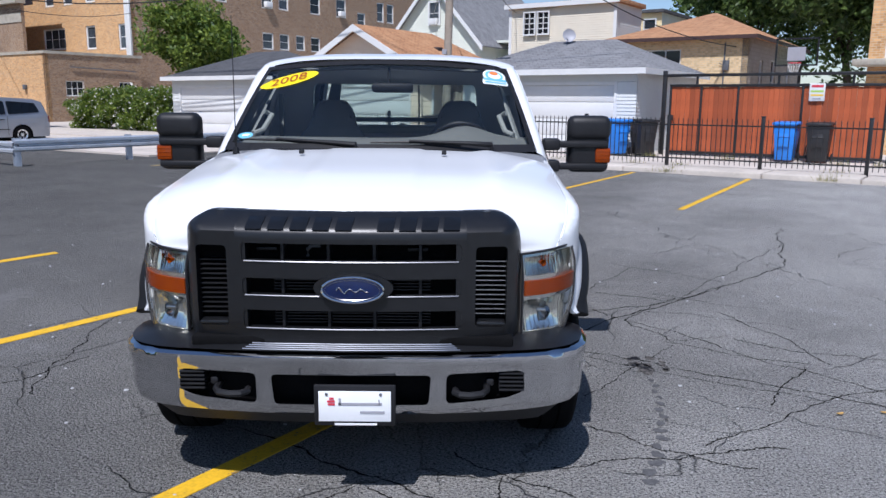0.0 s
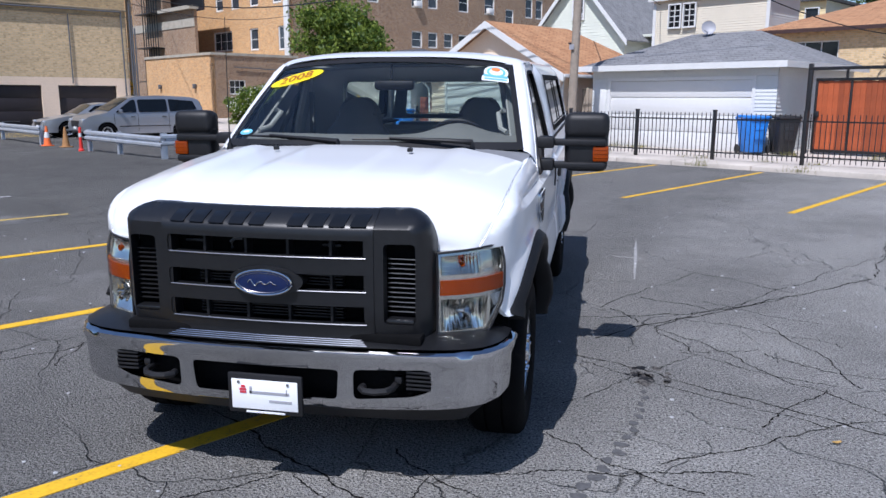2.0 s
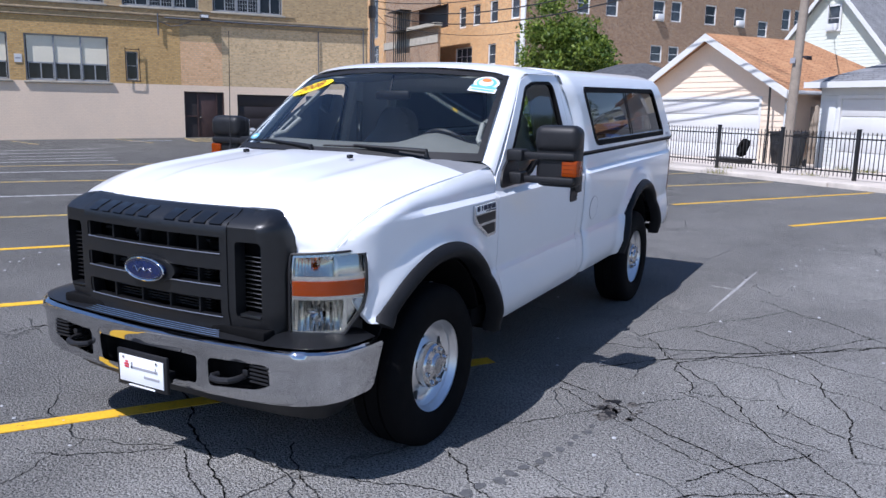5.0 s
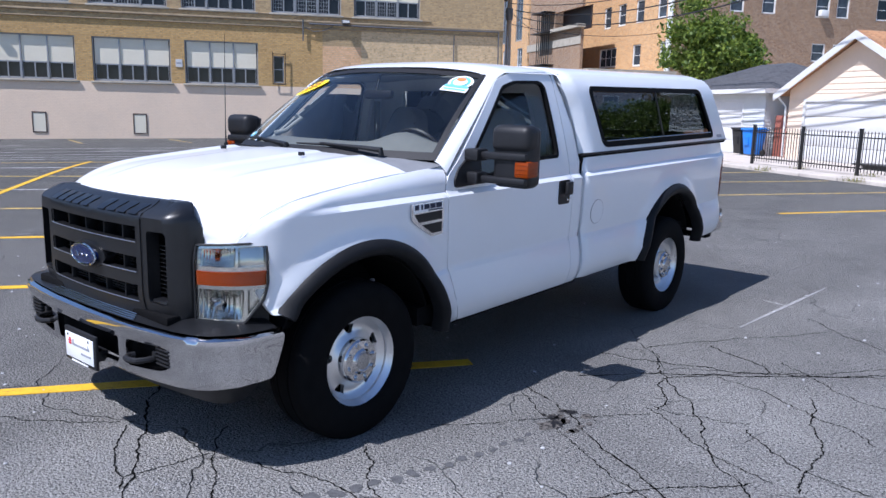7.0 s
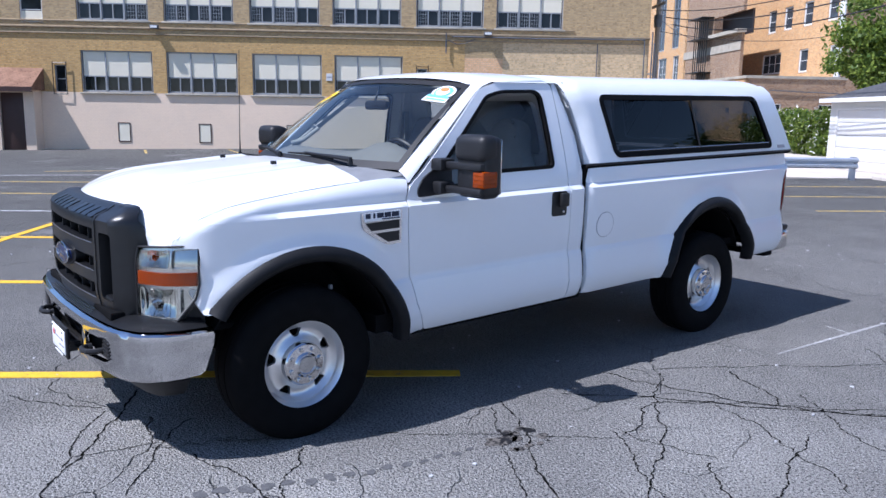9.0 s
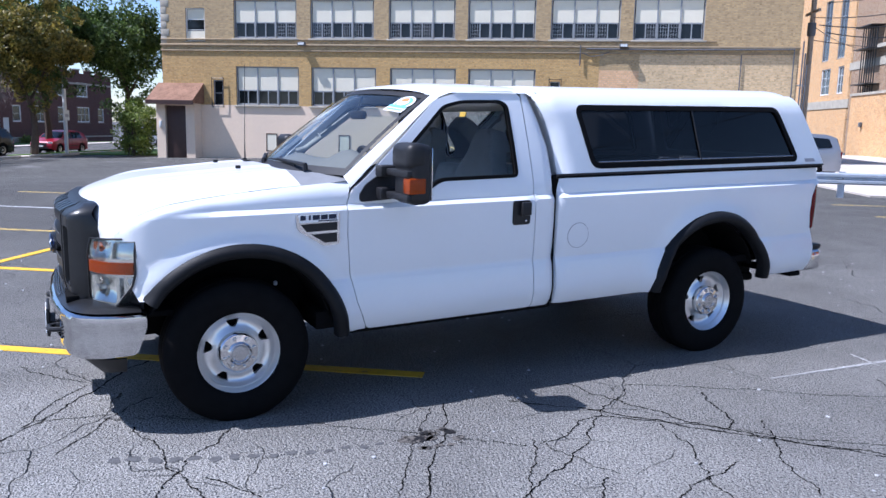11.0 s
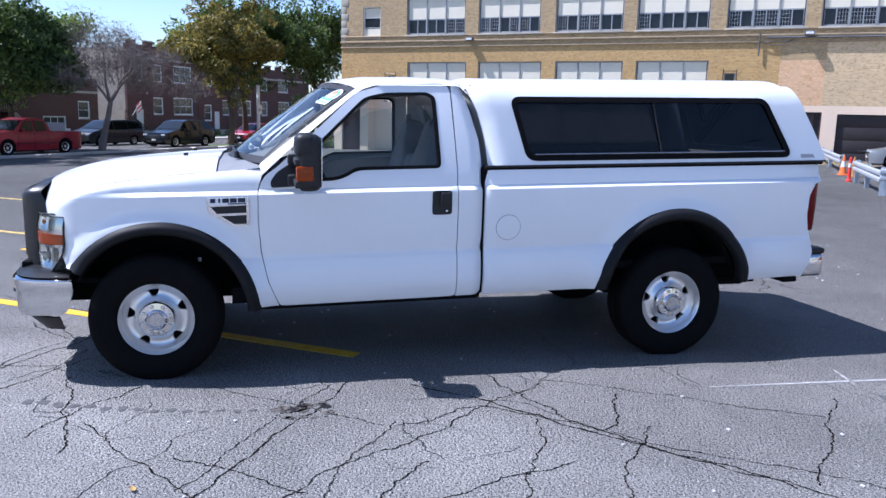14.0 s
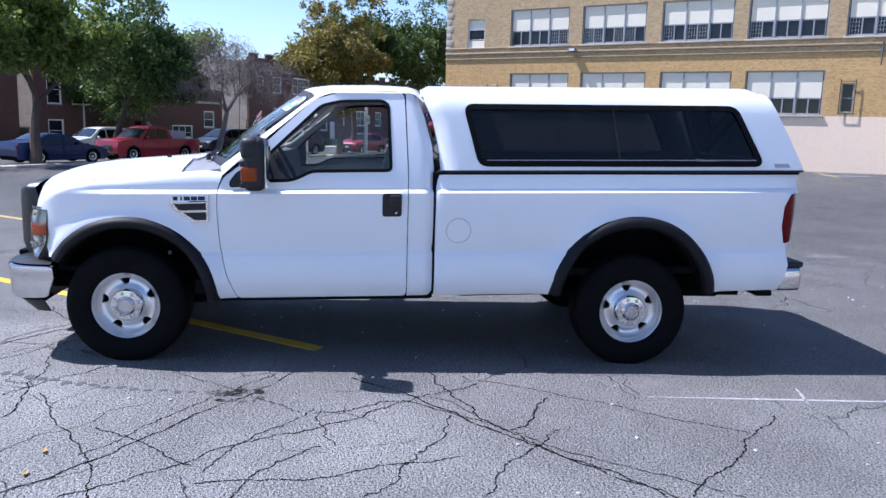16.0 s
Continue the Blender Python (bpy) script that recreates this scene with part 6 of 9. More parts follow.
_rng = random.Random(3)
_a = -17.6
while _a < 6:
    _l = _rng.uniform(1.4, 2.6)
    slab(_a, _a + _l - 0.02, 15.2 + _rng.uniform(-0.06, 0.05), 16.62, -0.2, 0.10 + _rng.uniform(-0.02, 0.025), M_CONCRETE, "kerb", "broken concrete kerb under the fence", bev=0.03)
    _a += _l
slab(-60, 30, 16.60, 60, -0.3, 0.07, M_ALLEY, "alley_pavement", "pale concrete alley behind the fence", bev=0)
slab(-62, -17.7, 11.0, 16.6, -0.35, 0.02, M_ALLEY, "driveway", "pale concrete driveway", bev=0)
# ---- buildings ----
def sash(parent, m, w, h, frame_mat, pane_mat, cols=1, rows=2, depth=0.08, sill=True, bar=0.05, shade=0.0):
    """A window set into its wall, front on y = 0, left foot at the frame's origin: frame, panes, sill."""
    win = new("window")
    win.parent = parent
    win.matrix_local = m
    fr = [box(0, bar, -0.01, depth, 0, h), box(w - bar, w, -0.01, depth, 0, h), box(bar, w - bar, -0.01, depth, 0, bar), box(bar, w - bar, -0.01, depth, h - bar, h)]
    part("window_frame", joined(*fr), frame_mat, win)
    for c in range(cols):
        for r in range(rows):
            x0, x1 = bar + (w - 2 * bar) * c / cols, bar + (w - 2 * bar) * (c + 1) / cols
            z0, z1 = bar + (h - 2 * bar) * r / rows, bar + (h - 2 * bar) * (r + 1) / rows
            part("pane", box(x0 + 0.012, x1 - 0.012, 0.045 + 0.02 * r, 0.055 + 0.02 * r, z0 + 0.012, z1 - 0.012), pane_mat if not (shade and r == rows - 1) else M_SHADE, win)
            part("sash_bar", joined(box(x0, x1, 0.01 + 0.02 * r, 0.05 + 0.02 * r, z0 - 0.018, z0 + 0.018), box(x1 - 0.018, x1 + 0.018, 0.01, 0.05, z0, z1)), frame_mat, win)
    if sill:
        part("window_sill", box(-0.06, w + 0.06, -0.08, 0.02, -0.09, -0.005, 0.01), M_LIMESTONE, win)
    return win


def wall_with(parent, x0, x1, z0, z1, holes, mat, thick=0.25, name="wall", m=None):
    """A wall in x, z with openings through it."""
    bm = facing(panel([(x0, z0), (x1, z0), (x1, z1), (x0, z1)], [[(a, b), (a + w, b), (a + w, b + h), (a, b + h)] for a, b, w, h in holes], lambda x, z: Vector((x, 0, z)), 30.0, (0, thick, 0)), (0, -1, 0))
    if m is not None:
        bm.transform(m)
    return part(name, bm, mat, parent)


def plain_block(parent, w, depth, h, mat, y0=0.25, z0=-0.6, roof_mat=None):
    """Side and rear walls with a flat roof, behind a front wall."""
    for nm, b in (("side_wall", box(0.0, 0.25, y0, depth, z0, h)), ("side_wall", box(w - 0.25, w, y0, depth, z0, h)), ("rear_wall", box(0.25, w - 0.25, depth - 0.25, depth, z0, h)), ("roof", box(0.25, w - 0.25, y0, depth - 0.25, h - 0.3, h - 0.1))):
        part(nm, b, roof_mat if (nm == "roof" and roof_mat) else mat, parent)


# the long two-storey brick building
_c0 = Vector((-28.4, 27.5))
_ang = radians(36)
_u = Vector((math.sin(_ang), math.cos(_ang)))
_v = Vector((-math.cos(_ang), math.sin(_ang)))
MB = Matrix(((_u.x, _v.x, 0, _c0.x), (_u.y, _v.y, 0, _c0.y), (0, 0, 1, 0), (0, 0, 0, 1)))
school = thing("brick_building", "long tan brick building with a pink-beige painted base", "building", MB)
BAYS = [(-22.68 + 4.60 * i, 3.86) for i in range(2)] + [(-13.42, 3.80), (-8.93, 3.75)]
UPBAYS = [(-22.76, 3.82), (-18.12, 3.75), (-13.52, 3.80), (-9.02, 3.75), (-4.46, 3.72), (-0.06, 3.70)]
LOW_Z, LOW_H, UP_Z, UP_H = 2.62, 2.22, 6.44, 2.15
low_holes = [(x, LOW_Z, w, LOW_H) for x, w in BAYS]
XL, XR = -27.3, 8.5
# painted base, tan brick storey, weathered brick end, upper storey
base_doors = [(-1.64, -0.35, 2.04, 2.63), (1.10, -0.35, 3.0, 2.55), (4.88, -0.35, 2.9, 2.56)]
wall_with(school, XL, XR, -0.9, 2.60, [(a, b, w, h) for a, b, w, h in base_doors], M_PINKPAINT, name="painted_base")
wall_with(school, XL, -1.75, 2.60, 5.70, low_holes + [(-4.38, 2.78, 0.56, 1.42), (-24.1, 2.55, 0.6, 1.5)], M_TANBRICK, name="brick_storey")
wall_with(school, -1.75, 0.36, 2.60, 4.84, [], M_PATCHBRICK, name="brick_patch")
wall_with(school, -1.75, 0.36, 4.84, 5.70, [], M_GREYBRICK, name="brick_storey")
wall_with(school, 0.36, XR, 2.60, 5.70, [], M_ENDBRICK, name="brick_storey")
wall_with(school, XL, XR, 6.12, 11.2, [(x, UP_Z, w, UP_H) for x, w in UPBAYS] + [(-25.75, 6.28, 1.2, 1.88)], M_GREYBRICK, name="upper_storey")
part("cornice", joined(box(XL - 0.05, XR + 0.02, -0.12, 0.24, 6.00, 6.12, 0.03), box(XL - 0.05, XR + 0.02, -0.07, 0.24, 5.70, 5.78, 0.02)), M_BAND, school, "weathered tan ledge above the lower storey")
part("brick_band", box(XL, XR, -0.02, 0.24, 5.78, 6.00), M_GREYBRICK, school)
part("upper_band", box(XL - 0.05, 4.3, -0.05, 0.2, 6.34, 6.42, 0.02), M_BAND, school)
part("side_wall", box(XL, XL + 0.25, 0.25, 16, -0.9, 11.2), M_GREYBRICK, school)
part("side_wall", box(XR - 0.25, XR, 0.25, 16, -0.9, 11.2), M_GREYBRICK, school)
part("rear_wall", box(XL, XR, 15.75, 16, -0.9, 11.2), M_GREYBRICK, school)
part("roof", box(XL, XR, 0, 16, 11.2, 11.5), M_LIMESTONE, school)
# near-black floor and sheet: the rooms' shade is put into their colour
part("inner_floor", box(XL + 0.25, XR - 0.25, 0.26, 15.7, 5.7, 5.9), M_ALMOSTBLACK, school)
part("dark_room_sheet", box(XL + 0.25, XR - 0.25, 1.6, 1.7, -0.5, 11.0), M_ALMOSTBLACK, school)


def bay(x, z, w, h, shade_part, grid_bars, pale=()):
    """One wide window: three tall panels, each a cream shade above two dark sliding panes."""
    win = new("window")
    win.parent = school
    win.matrix_local = Matrix.Translation((x, 0.10, z))
    part("window_frame", joined(box(0, 0.06, 0, 0.1, 0, h), box(w - 0.06, w, 0, 0.1, 0, h), box(0.06, w - 0.06, 0, 0.1, 0, 0.07), box(0.06, w - 0.06, 0, 0.1, h - 0.07, h)), M_ALU, win)
    part("window_sill", box(-0.1, w + 0.12, -0.20, 0.0, -0.10, -0.004, 0.01), M_LIMESTONE, win)
    zs = h * (1 - shade_part)
    for k in range(3):
        x0, x1 = 0.06 + (w - 0.12) * k / 3, 0.06 + (w - 0.12) * (k + 1) / 3
        part("mullion", box(x1 - 0.035, x1 + 0.035, -0.02, 0.1, 0.07, h - 0.07), M_ALU, win) if k < 2 else None
        part("shade", box(x0 + 0.04, x1 - 0.04, 0.03, 0.045, zs, h - 0.07), M_SHADE, win, "cream panel over the upper window")
        for j in range(2):
            a, b = x0 + 0.05 + (x1 - x0 - 0.10) * j / 2, x0 + 0.05 + (x1 - x0 - 0.10) * (j + 1) / 2
            part("pane", box(a + 0.02, b - 0.02, 0.06 + 0.02 * j, 0.07 + 0.02 * j, 0.10, zs - 0.05), M_PANE_PALE if (k, j) in pale else M_PANE, win)
            part("pane_frame", joined(box(a, a + 0.03, 0.03, 0.08, 0.07, zs), box(b - 0.03, b, 0.03, 0.08, 0.07, zs), box(a, b, 0.03, 0.08, zs - 0.06, zs), box(a, b, 0.03, 0.08, 0.07, 0.11)), M_ALU, win)
            if (k, j) in grid_bars:
                for q in (1, 2, 3):
                    part("security_bar", box(a + (b - a) * q / 4 - 0.008, a + (b - a) * q / 4 + 0.008, 0.02, 0.035, 0.1, zs - 0.05), M_ALU, win)
                    part("security_bar", box(a, b, 0.02, 0.035, 0.1 + (zs - 0.15) * q / 4 - 0.008, 0.1 + (zs - 0.15) * q / 4 + 0.008), M_ALU, win)


for x, w in BAYS:
    bay(x, LOW_Z, w, LOW_H, 0.60, ())
GRIDS = ([(2, 0), (2, 1)], [(0, 0), (0, 1), (1, 1), (2, 0)], [(0, 0), (1, 0), (1, 1)], [(0, 0)], [(0, 0), (1, 0), (1, 1), (2, 0)], [(0, 1), (1, 0), (1, 1)])
for (x, w), gb in zip(UPBAYS, GRIDS):
    bay(x, UP_Z, w, UP_H, 0.57, gb, ((0, 0),) if gb is GRIDS[1] else ())
# small windows
for x, z, w, h, mt in ((-4.38, 2.78, 0.56, 1.42, M_ALU), (-24.1, 2.55, 0.6, 1.5, M_ALU), (-25.75, 6.28, 1.2, 1.88, M_WHITEFRAME)):
    sash(school, Matrix.Translation((x, 0.08, z)), w, h, mt, M_PANE, 1, 3 if mt is M_WHITEFRAME else 2, shade=1.0 if mt is M_WHITEFRAME else 0.0)
for x, z, w, h in ((-4.42, 2.72, 0.66, 1.58), (-24.15, 2.48, 0.72, 1.66)):
    cage = [tube([(x + w * k, -0.12, z), (x + w * k, -0.12, z + h + 0.08)], 0.022, 5) for k in (0, 1)] + [tube([(x, -0.12, z + h * k), (x + w, -0.12, z + h * k)], 0.018, 5) for k in (0, 1)]
    cage += [tube([(q, -0.12, zz), (q, 0.02, zz)], 0.012, 5) for q in (x, x + w) for zz in (z, z + h)]
    part("window_cage", joined(*cage), M_BLACKIRON, school, "black iron window guard")
part("lower_board", box(-25.70, -24.60, 0.10, 0.115, 6.33, 6.86), M_SHADE, school, "white board in the lower sash")
for k in range(12):
    part("quoin", box(XL - 0.02, XL + (0.50 if k % 2 else 0.34), -0.018, 0.20, 6.13 + 0.42 * k, 6.54 + 0.42 * k, 0.008), M_LIMESTONE, school)
# doors in the base
dd = new("door")
dd.parent = school
part("door_leaf", box(-0.92, 0.0, 0.10, 0.16, -0.35, 2.2, 0.01), M_BROWNDOOR, dd, "dark brown steel door")
part("side_panel", box(-1.60, -0.96, 0.14, 0.18, -0.35, 2.24), M_ALMOSTBLACK, dd)
part("side_panel", box(0.04, 0.38, 0.14, 0.18, -0.35, 2.24), M_ALMOSTBLACK, dd)
part("door_frame", joined(box(-1.64, -1.58, 0.02, 0.16, -0.35, 2.28), box(0.34, 0.40, 0.02, 0.16, -0.35, 2.28), box(-1.64, 0.40, 0.02, 0.16, 2.22, 2.28), box(-0.98, -0.92, 0.05, 0.16, -0.35, 2.22), box(0.0, 0.05, 0.05, 0.16, -0.35, 2.22), box(-1.6, -0.98, 0.05, 0.14, 0.98, 1.04), box(0.05, 0.36, 0.05, 0.14, 0.98, 1.04)), M_BROWNDOOR, dd)
part("door_knob", tube([(-0.83, 0.10, 0.95), (-0.83, 0.04, 0.95)], 0.035, 8), M_CHROME_DULL, dd)
for x, w in ((1.10, 3.0), (4.88, 2.9)):
    gd = new("garage_door")
    gd.parent = school
    for k in range(4):
        part("door_section", box(x + 0.02, x + w - 0.02, 0.14, 0.18, -0.35 + 0.64 * k + 0.006, -0.35 + 0.64 * (k + 1) - 0.006, 0.008), M_ALMOSTBLACK, gd)
    part("pull_handle", box(x + 1.1, x + 1.9, 0.11, 0.14, 0.42, 0.45), M_CHROME_DULL, gd)
# base vents, floodlights, conduit, small sign
for x in (-20.85, -16.43, -11.6):
    vt = new("wall_panel")
    vt.parent = school
    part("panel_frame", joined(box(x, x + 0.68, -0.03, 0.02, -0.05, 0.0), box(x, x + 0.68, -0.03, 0.02, 0.95, 1.0), box(x, x + 0.05, -0.03, 0.02, 0, 0.95), box(x + 0.63, x + 0.68, -0.03, 0.02, 0, 0.95)), M_BROWNDOOR, vt)
    part("panel_board", box(x + 0.05, x + 0.63, -0.015, 0.0, 0.0, 0.95), M_SHADE, vt)
for x in (-18.55, -0.52):
    fl = new("floodlight")
    fl.parent = school
    part("lamp_box", box(x - 0.22, x + 0.22, -0.40, -0.14, 6.02, 6.22, 0.03), M_GREY, fl)
    part("lamp_glass", box(x - 0.18, x + 0.18, -0.405, -0.395, 6.06, 6.18), M_WHITEFRAME, fl)
    part("bracket", tube([(x, -0.2, 6.1), (x, -0.05, 6.05)], 0.03, 6), M_GREY, fl)
part("conduit", joined(tube([(-2.47, -0.13, 5.95), (2.0, -0.13, 5.93), (8.2, -0.13, 5.98), (8.25, -0.10, 0.2)], 0.045, 6), tube([(-2.8, -0.12, 6.15), (-2.8, -0.12, 5.05)], 0.04, 6), tube([(-2.7, -0.12, 5.75), (-2.2, -0.1, 5.55), (-1.7, -0.1, 5.62), (-1.2, -0.12, 5.85)], 0.02, 5)), M_GREY, school, "grey conduit and cable on the wall")
part("downpipe", tube([(5.6, -0.06, 5.7), (5.6, -0.06, 2.3)], 0.03, 6), M_GREY, school)
part("wall_sign", box(-9.38, -9.05, -0.03, 0.0, 3.45, 3.85), M_TRIMWHITE, school, "small white notice with illegible print")
part("sign_print", box(-9.33, -9.1, -0.034, -0.029, 3.62, 3.68), M_GREYPRINT, school)
for k in range(3):
    part("gas_pipe", tube([(8.6 + 0.12 * k, -0.25, 0), (8.6 + 0.12 * k, -0.25, 6.4 - 0.6 * k)], 0.04, 6), M_GREY, school)
# entry with a small shingled hood at the far end
ent = new("entry_porch")
ent.parent = school
part("porch_wall", joined(box(-27.3, -26.75, -0.9, 0.0, -0.9, 2.7), box(-25.45, -24.9, -0.9, 0.0, -0.9, 2.7), box(-26.75, -25.45, -0.9, 0.0, 2.5, 2.7)), M_PINKPAINT, ent)
part("porch_door", box(-26.72, -25.48, -0.75, -0.68, -0.7, 2.5, 0.01), M_BROWNDOOR, ent, "dark brown door")
part("door_sill", box(-26.75, -25.45, -1.0, -0.7, -0.95, -0.6, 0.01), M_CONCRETE, ent)
hood_bm = prism([(0.0, 0.0), (-1.5, -1.05), (-1.5, -1.2), (0.0, -1.2)], 2.9)
hood_bm.transform(Matrix(((0, 1, 0, -27.6), (1, 0, 0, 0), (0, 0, 1, 3.85), (0, 0, 0, 1))))
bmesh.ops.recalc_face_normals(hood_bm, faces=hood_bm.faces)
part("porch_roof", hood_bm, M_SHINGLE_BR, ent, "brown shingled hood over the door")
part("fascia", box(-27.62, -24.68, -1.54, -1.48, 2.55, 2.80), M_BROWNDOOR, ent)
part("meter_box", box(-27.1, -26.95, -1.0, -0.9, 1.2, 1.6, 0.01), M_WHITEFRAME, ent)


# orange and brown brick apartment block with its low wing
apartments = thing("apartment_building", "three-storey orange and brown brick apartment building with white sash windows", "building", place(-52, 34, 0))
TW = [(-12.8, 5.75, 3.4, 1.75), (-6.4, 5.65, 1.4, 1.85), (-1.9, 5.5, 1.4, 1.95), (-12.2, 9.3, 1.4, 1.9), (-9.4, 9.3, 1.4, 1.9), (-6.2, 9.3, 1.4, 1.9), (-2.6, 9.3, 1.4, 1.9)]
wall_with(apartments, -17.2, 0, -0.6, 15, TW, M_ORANGEBRICK, name="front_wall")
for x, z, w, h in TW:
    sash(apartments, Matrix.Translation((x, 0.08, z)), w, h, M_WHITEFRAME, M_PANE_PALE, 3 if w > 3 else 1, 2, bar=0.12)
BW = [(13.2, 6.25, 1.35, 1.5), (15.3, 6.3, 1.25, 1.45), (17.4, 6.38, 1.2, 1.4), (19.4, 6.35, 1.3, 1.4), (13.2, 9.85, 1.4, 1.8), (15.3, 9.9, 1.25, 1.8), (19.4, 9.9, 1.4, 1.8), (23.1, 9.95, 1.5, 1.8), (26.3, 9.2, 1.3, 1.5), (29.5, 10.05, 1.2, 2.0), (31.2, 10.05, 1.2, 2.0), (8, 9.9, 1.3, 1.8), (5, 9.9, 1.3, 1.8)]
side_m = Matrix.Rotation(radians(90), 4, "Z")
brown = new("side_elevation")
brown.parent = apartments
brown.matrix_local = side_m
wall_with(brown, 0, 38, -0.6, 15, BW, M_BROWNBRICK, name="side_wall")
for x, z, w, h in BW:
    sash(brown, Matrix.Translation((x, 0.08, z)), w, h, M_WHITEFRAME, M_PANE_PALE if int(x * 7) % 3 else M_PANE, 1, 2, bar=0.10)
for x, z in ((13.5, 9.95), (23.4, 10.05)):
    part("air_conditioner", box(x, x + 0.75, -0.35, 0.05, z, z + 0.5, 0.02), M_WHITEFRAME, brown)
part("roof", box(-17, -0.25, 0.3, 37.7, 14.6, 14.9), M_LIMESTONE, apartments)
part("rear_wall", joined(box(-17.2, -16.95, 0.25, 38, -0.6, 15), box(-17.2, 0, 37.75, 38, -0.6, 15)), M_BROWNBRICK, apartments)
# near-black box inside stands in for unlit flats
part("dark_room_fill", box(-16, -1.2, 1.5, 36.8, 0, 14.4), M_ALMOSTBLACK, apartments)
part("downspout", box(-0.75, -0.10, -0.18, 0.0, 4.5, 15, 0.04), M_WHITEFRAME, apartments, "wide white downspout")
wing = thing("low_brick_wing", "single-storey orange and brown brick wing with a stone coping", "building", place(-51.3, 26.5, 0))
wall_with(wing, -11.5, 0, -0.6, 4.75, [], M_ORANGEBRICK, name="front_wall")
wing_side = new("side_elevation")
wing_side.parent = wing
wing_side.matrix_local = side_m
wall_with(wing_side, 0, 7.5, -0.6, 4.75, [(1.4, 1.85, 1.4, 1.1), (5.6, 1.85, 1.2, 1.1)], M_BROWNBRICK, name="side_wall")
for x, w in ((1.4, 1.4), (5.6, 1.2)):
    sash(wing_side, Matrix.Translation((x, 0.08, 1.85)), w, 1.1, M_WHITEFRAME, M_PANE, 3, 2, bar=0.07)
part("coping", joined(box(-11.6, 0.08, -0.08, 0.32, 4.75, 4.95), box(-0.32, 0.08, 0.32, 7.6, 4.75, 4.95)), M_LIMESTONE, wing)
part("roof", box(-11.4, -0.3, 0.3, 7.4, 4.3, 4.5), M_LIMESTONE, wing)
# near-black box paints the dark inside of the wing
part("dark_room_fill", box(-11, -1.0, 1.0, 7.2, 0, 4.2), M_ALMOSTBLACK, wing)
for x in (-8.8, -2.7):
    part("wall_lamp", box(x - 0.16, x + 0.16, -0.22, 0.0, 2.3, 2.65, 0.03), M_GREY, wing)
part("wall_pipe", tube([(0.09, 1.8, 3.9), (0.09, 7.0, 3.75)], 0.04, 6), M_GREY, wing)
# further blocks past the end of the long building
rear_block = thing("stair_block", "brown brick block with an open balcony and iron fire stairs", "building", place(-66.5, 30, 0))
wall_with(rear_block, -7, 6, -0.6, 14, [(0.0, 9.3, 6.2, 1.5)], M_BROWNBRICK, name="front_wall")
part("balcony_slab", box(0, 6.2, -0.5, 0.3, 9.0, 9.3), M_LIMESTONE, rear_block)
# near-black sheet gives the open balcony its shade by colour
part("dark_balcony_back", box(-0.2, 6.0, 0.9, 1.0, 9.0, 11), M_ALMOSTBLACK, rear_block)
part("lintel", box(-7, 6, -0.06, 0.0, 7.6, 8.3), M_LIMESTONE, rear_block)
for k in range(7):
    part("stair_rail", tube([(-3.2 + 0.5 * k, -0.5, 0), (-3.2 + 0.5 * k, -0.5, 11.0)], 0.05, 5), M_BLACKIRON, rear_block)
for z in (3.0, 6.0, 9.0, 10.9):
    part("stair_landing", box(-3.3, 0.0, -1.2, 0.0, z, z + 0.08), M_BLACKIRON, rear_block)
hall = thing("tall_brick_hall", "tall tan brick hall with high blue-grey windows", "building", place(-73, 30, 0))
HW = [(-8.6, 9.0, 2.0, 6.0), (-4.3, 9.0, 2.0, 6.0), (-8.2, 5.6, 2.6, 2.6), (-3.6, 5.6, 1.6, 2.6)]
wall_with(hall, -24, 0, -0.6, 17, HW, M_ORANGEBRICK, name="front_wall")
for x, z, w, h in HW:
    sash(hall, Matrix.Translation((x, 0.08, z)), w, h, M_WHITEFRAME if h < 3 else M_ALU, M_PANE_PALE, 2, 3, bar=0.1)
part("stone_band", box(-16, 0, -0.08, 0.0, 4.2, 5.0), M_LIMESTONE, hall)
part("side_wall", box(-0.25, 0, 0.25, 16, -0.6, 17), M_BROWNBRICK, hall)
# near-black sheet painted as the hall's dark inside
part("dark_room_fill", box(-15.5, -0.6, 1.0, 1.1, 0, 16), M_ALMOSTBLACK, hall)


# ---- garages and houses behind the fence ----
def lapped(x0, x1, z0, z1, step, lip=0.018, y=0.0, gable=None):
    """Lapped siding: each board leans out at its foot. gable: (x of peak, z of peak) cuts the boards to a gable."""
    bm = bmesh.new()
    z = z0
    while z < z1 - 1e-6:
        zt = min(z + step, z1)
        a0, b0, a1, b1 = x0, x1, x0, x1
        if gable:
            gx, gz, ez = gable
            f0, f1 = (max(0.0, min(1.0, (q - ez) / (gz - ez))) for q in (z, zt))
            a0, b0 = x0 + (gx - x0) * f0, x1 + (gx - x1) * f0
            a1, b1 = x0 + (gx - x0) * f1, x1 + (gx - x1) * f1
        v = [bm.verts.new(p) for p in ((a0, y - lip, z), (b0, y - lip, z), (b1, y, zt), (a1, y, zt), (a0, y, z), (b0, y, z))]
        bm.faces.new((v[0], v[1], v[2], v[3]))
        bm.faces.new((v[4], v[5], v[1], v[0]))
        z = zt
    bmesh.ops.remove_doubles(bm, verts=bm.verts, dist=1e-4)
    return facing(bm, (0, -1, 0))


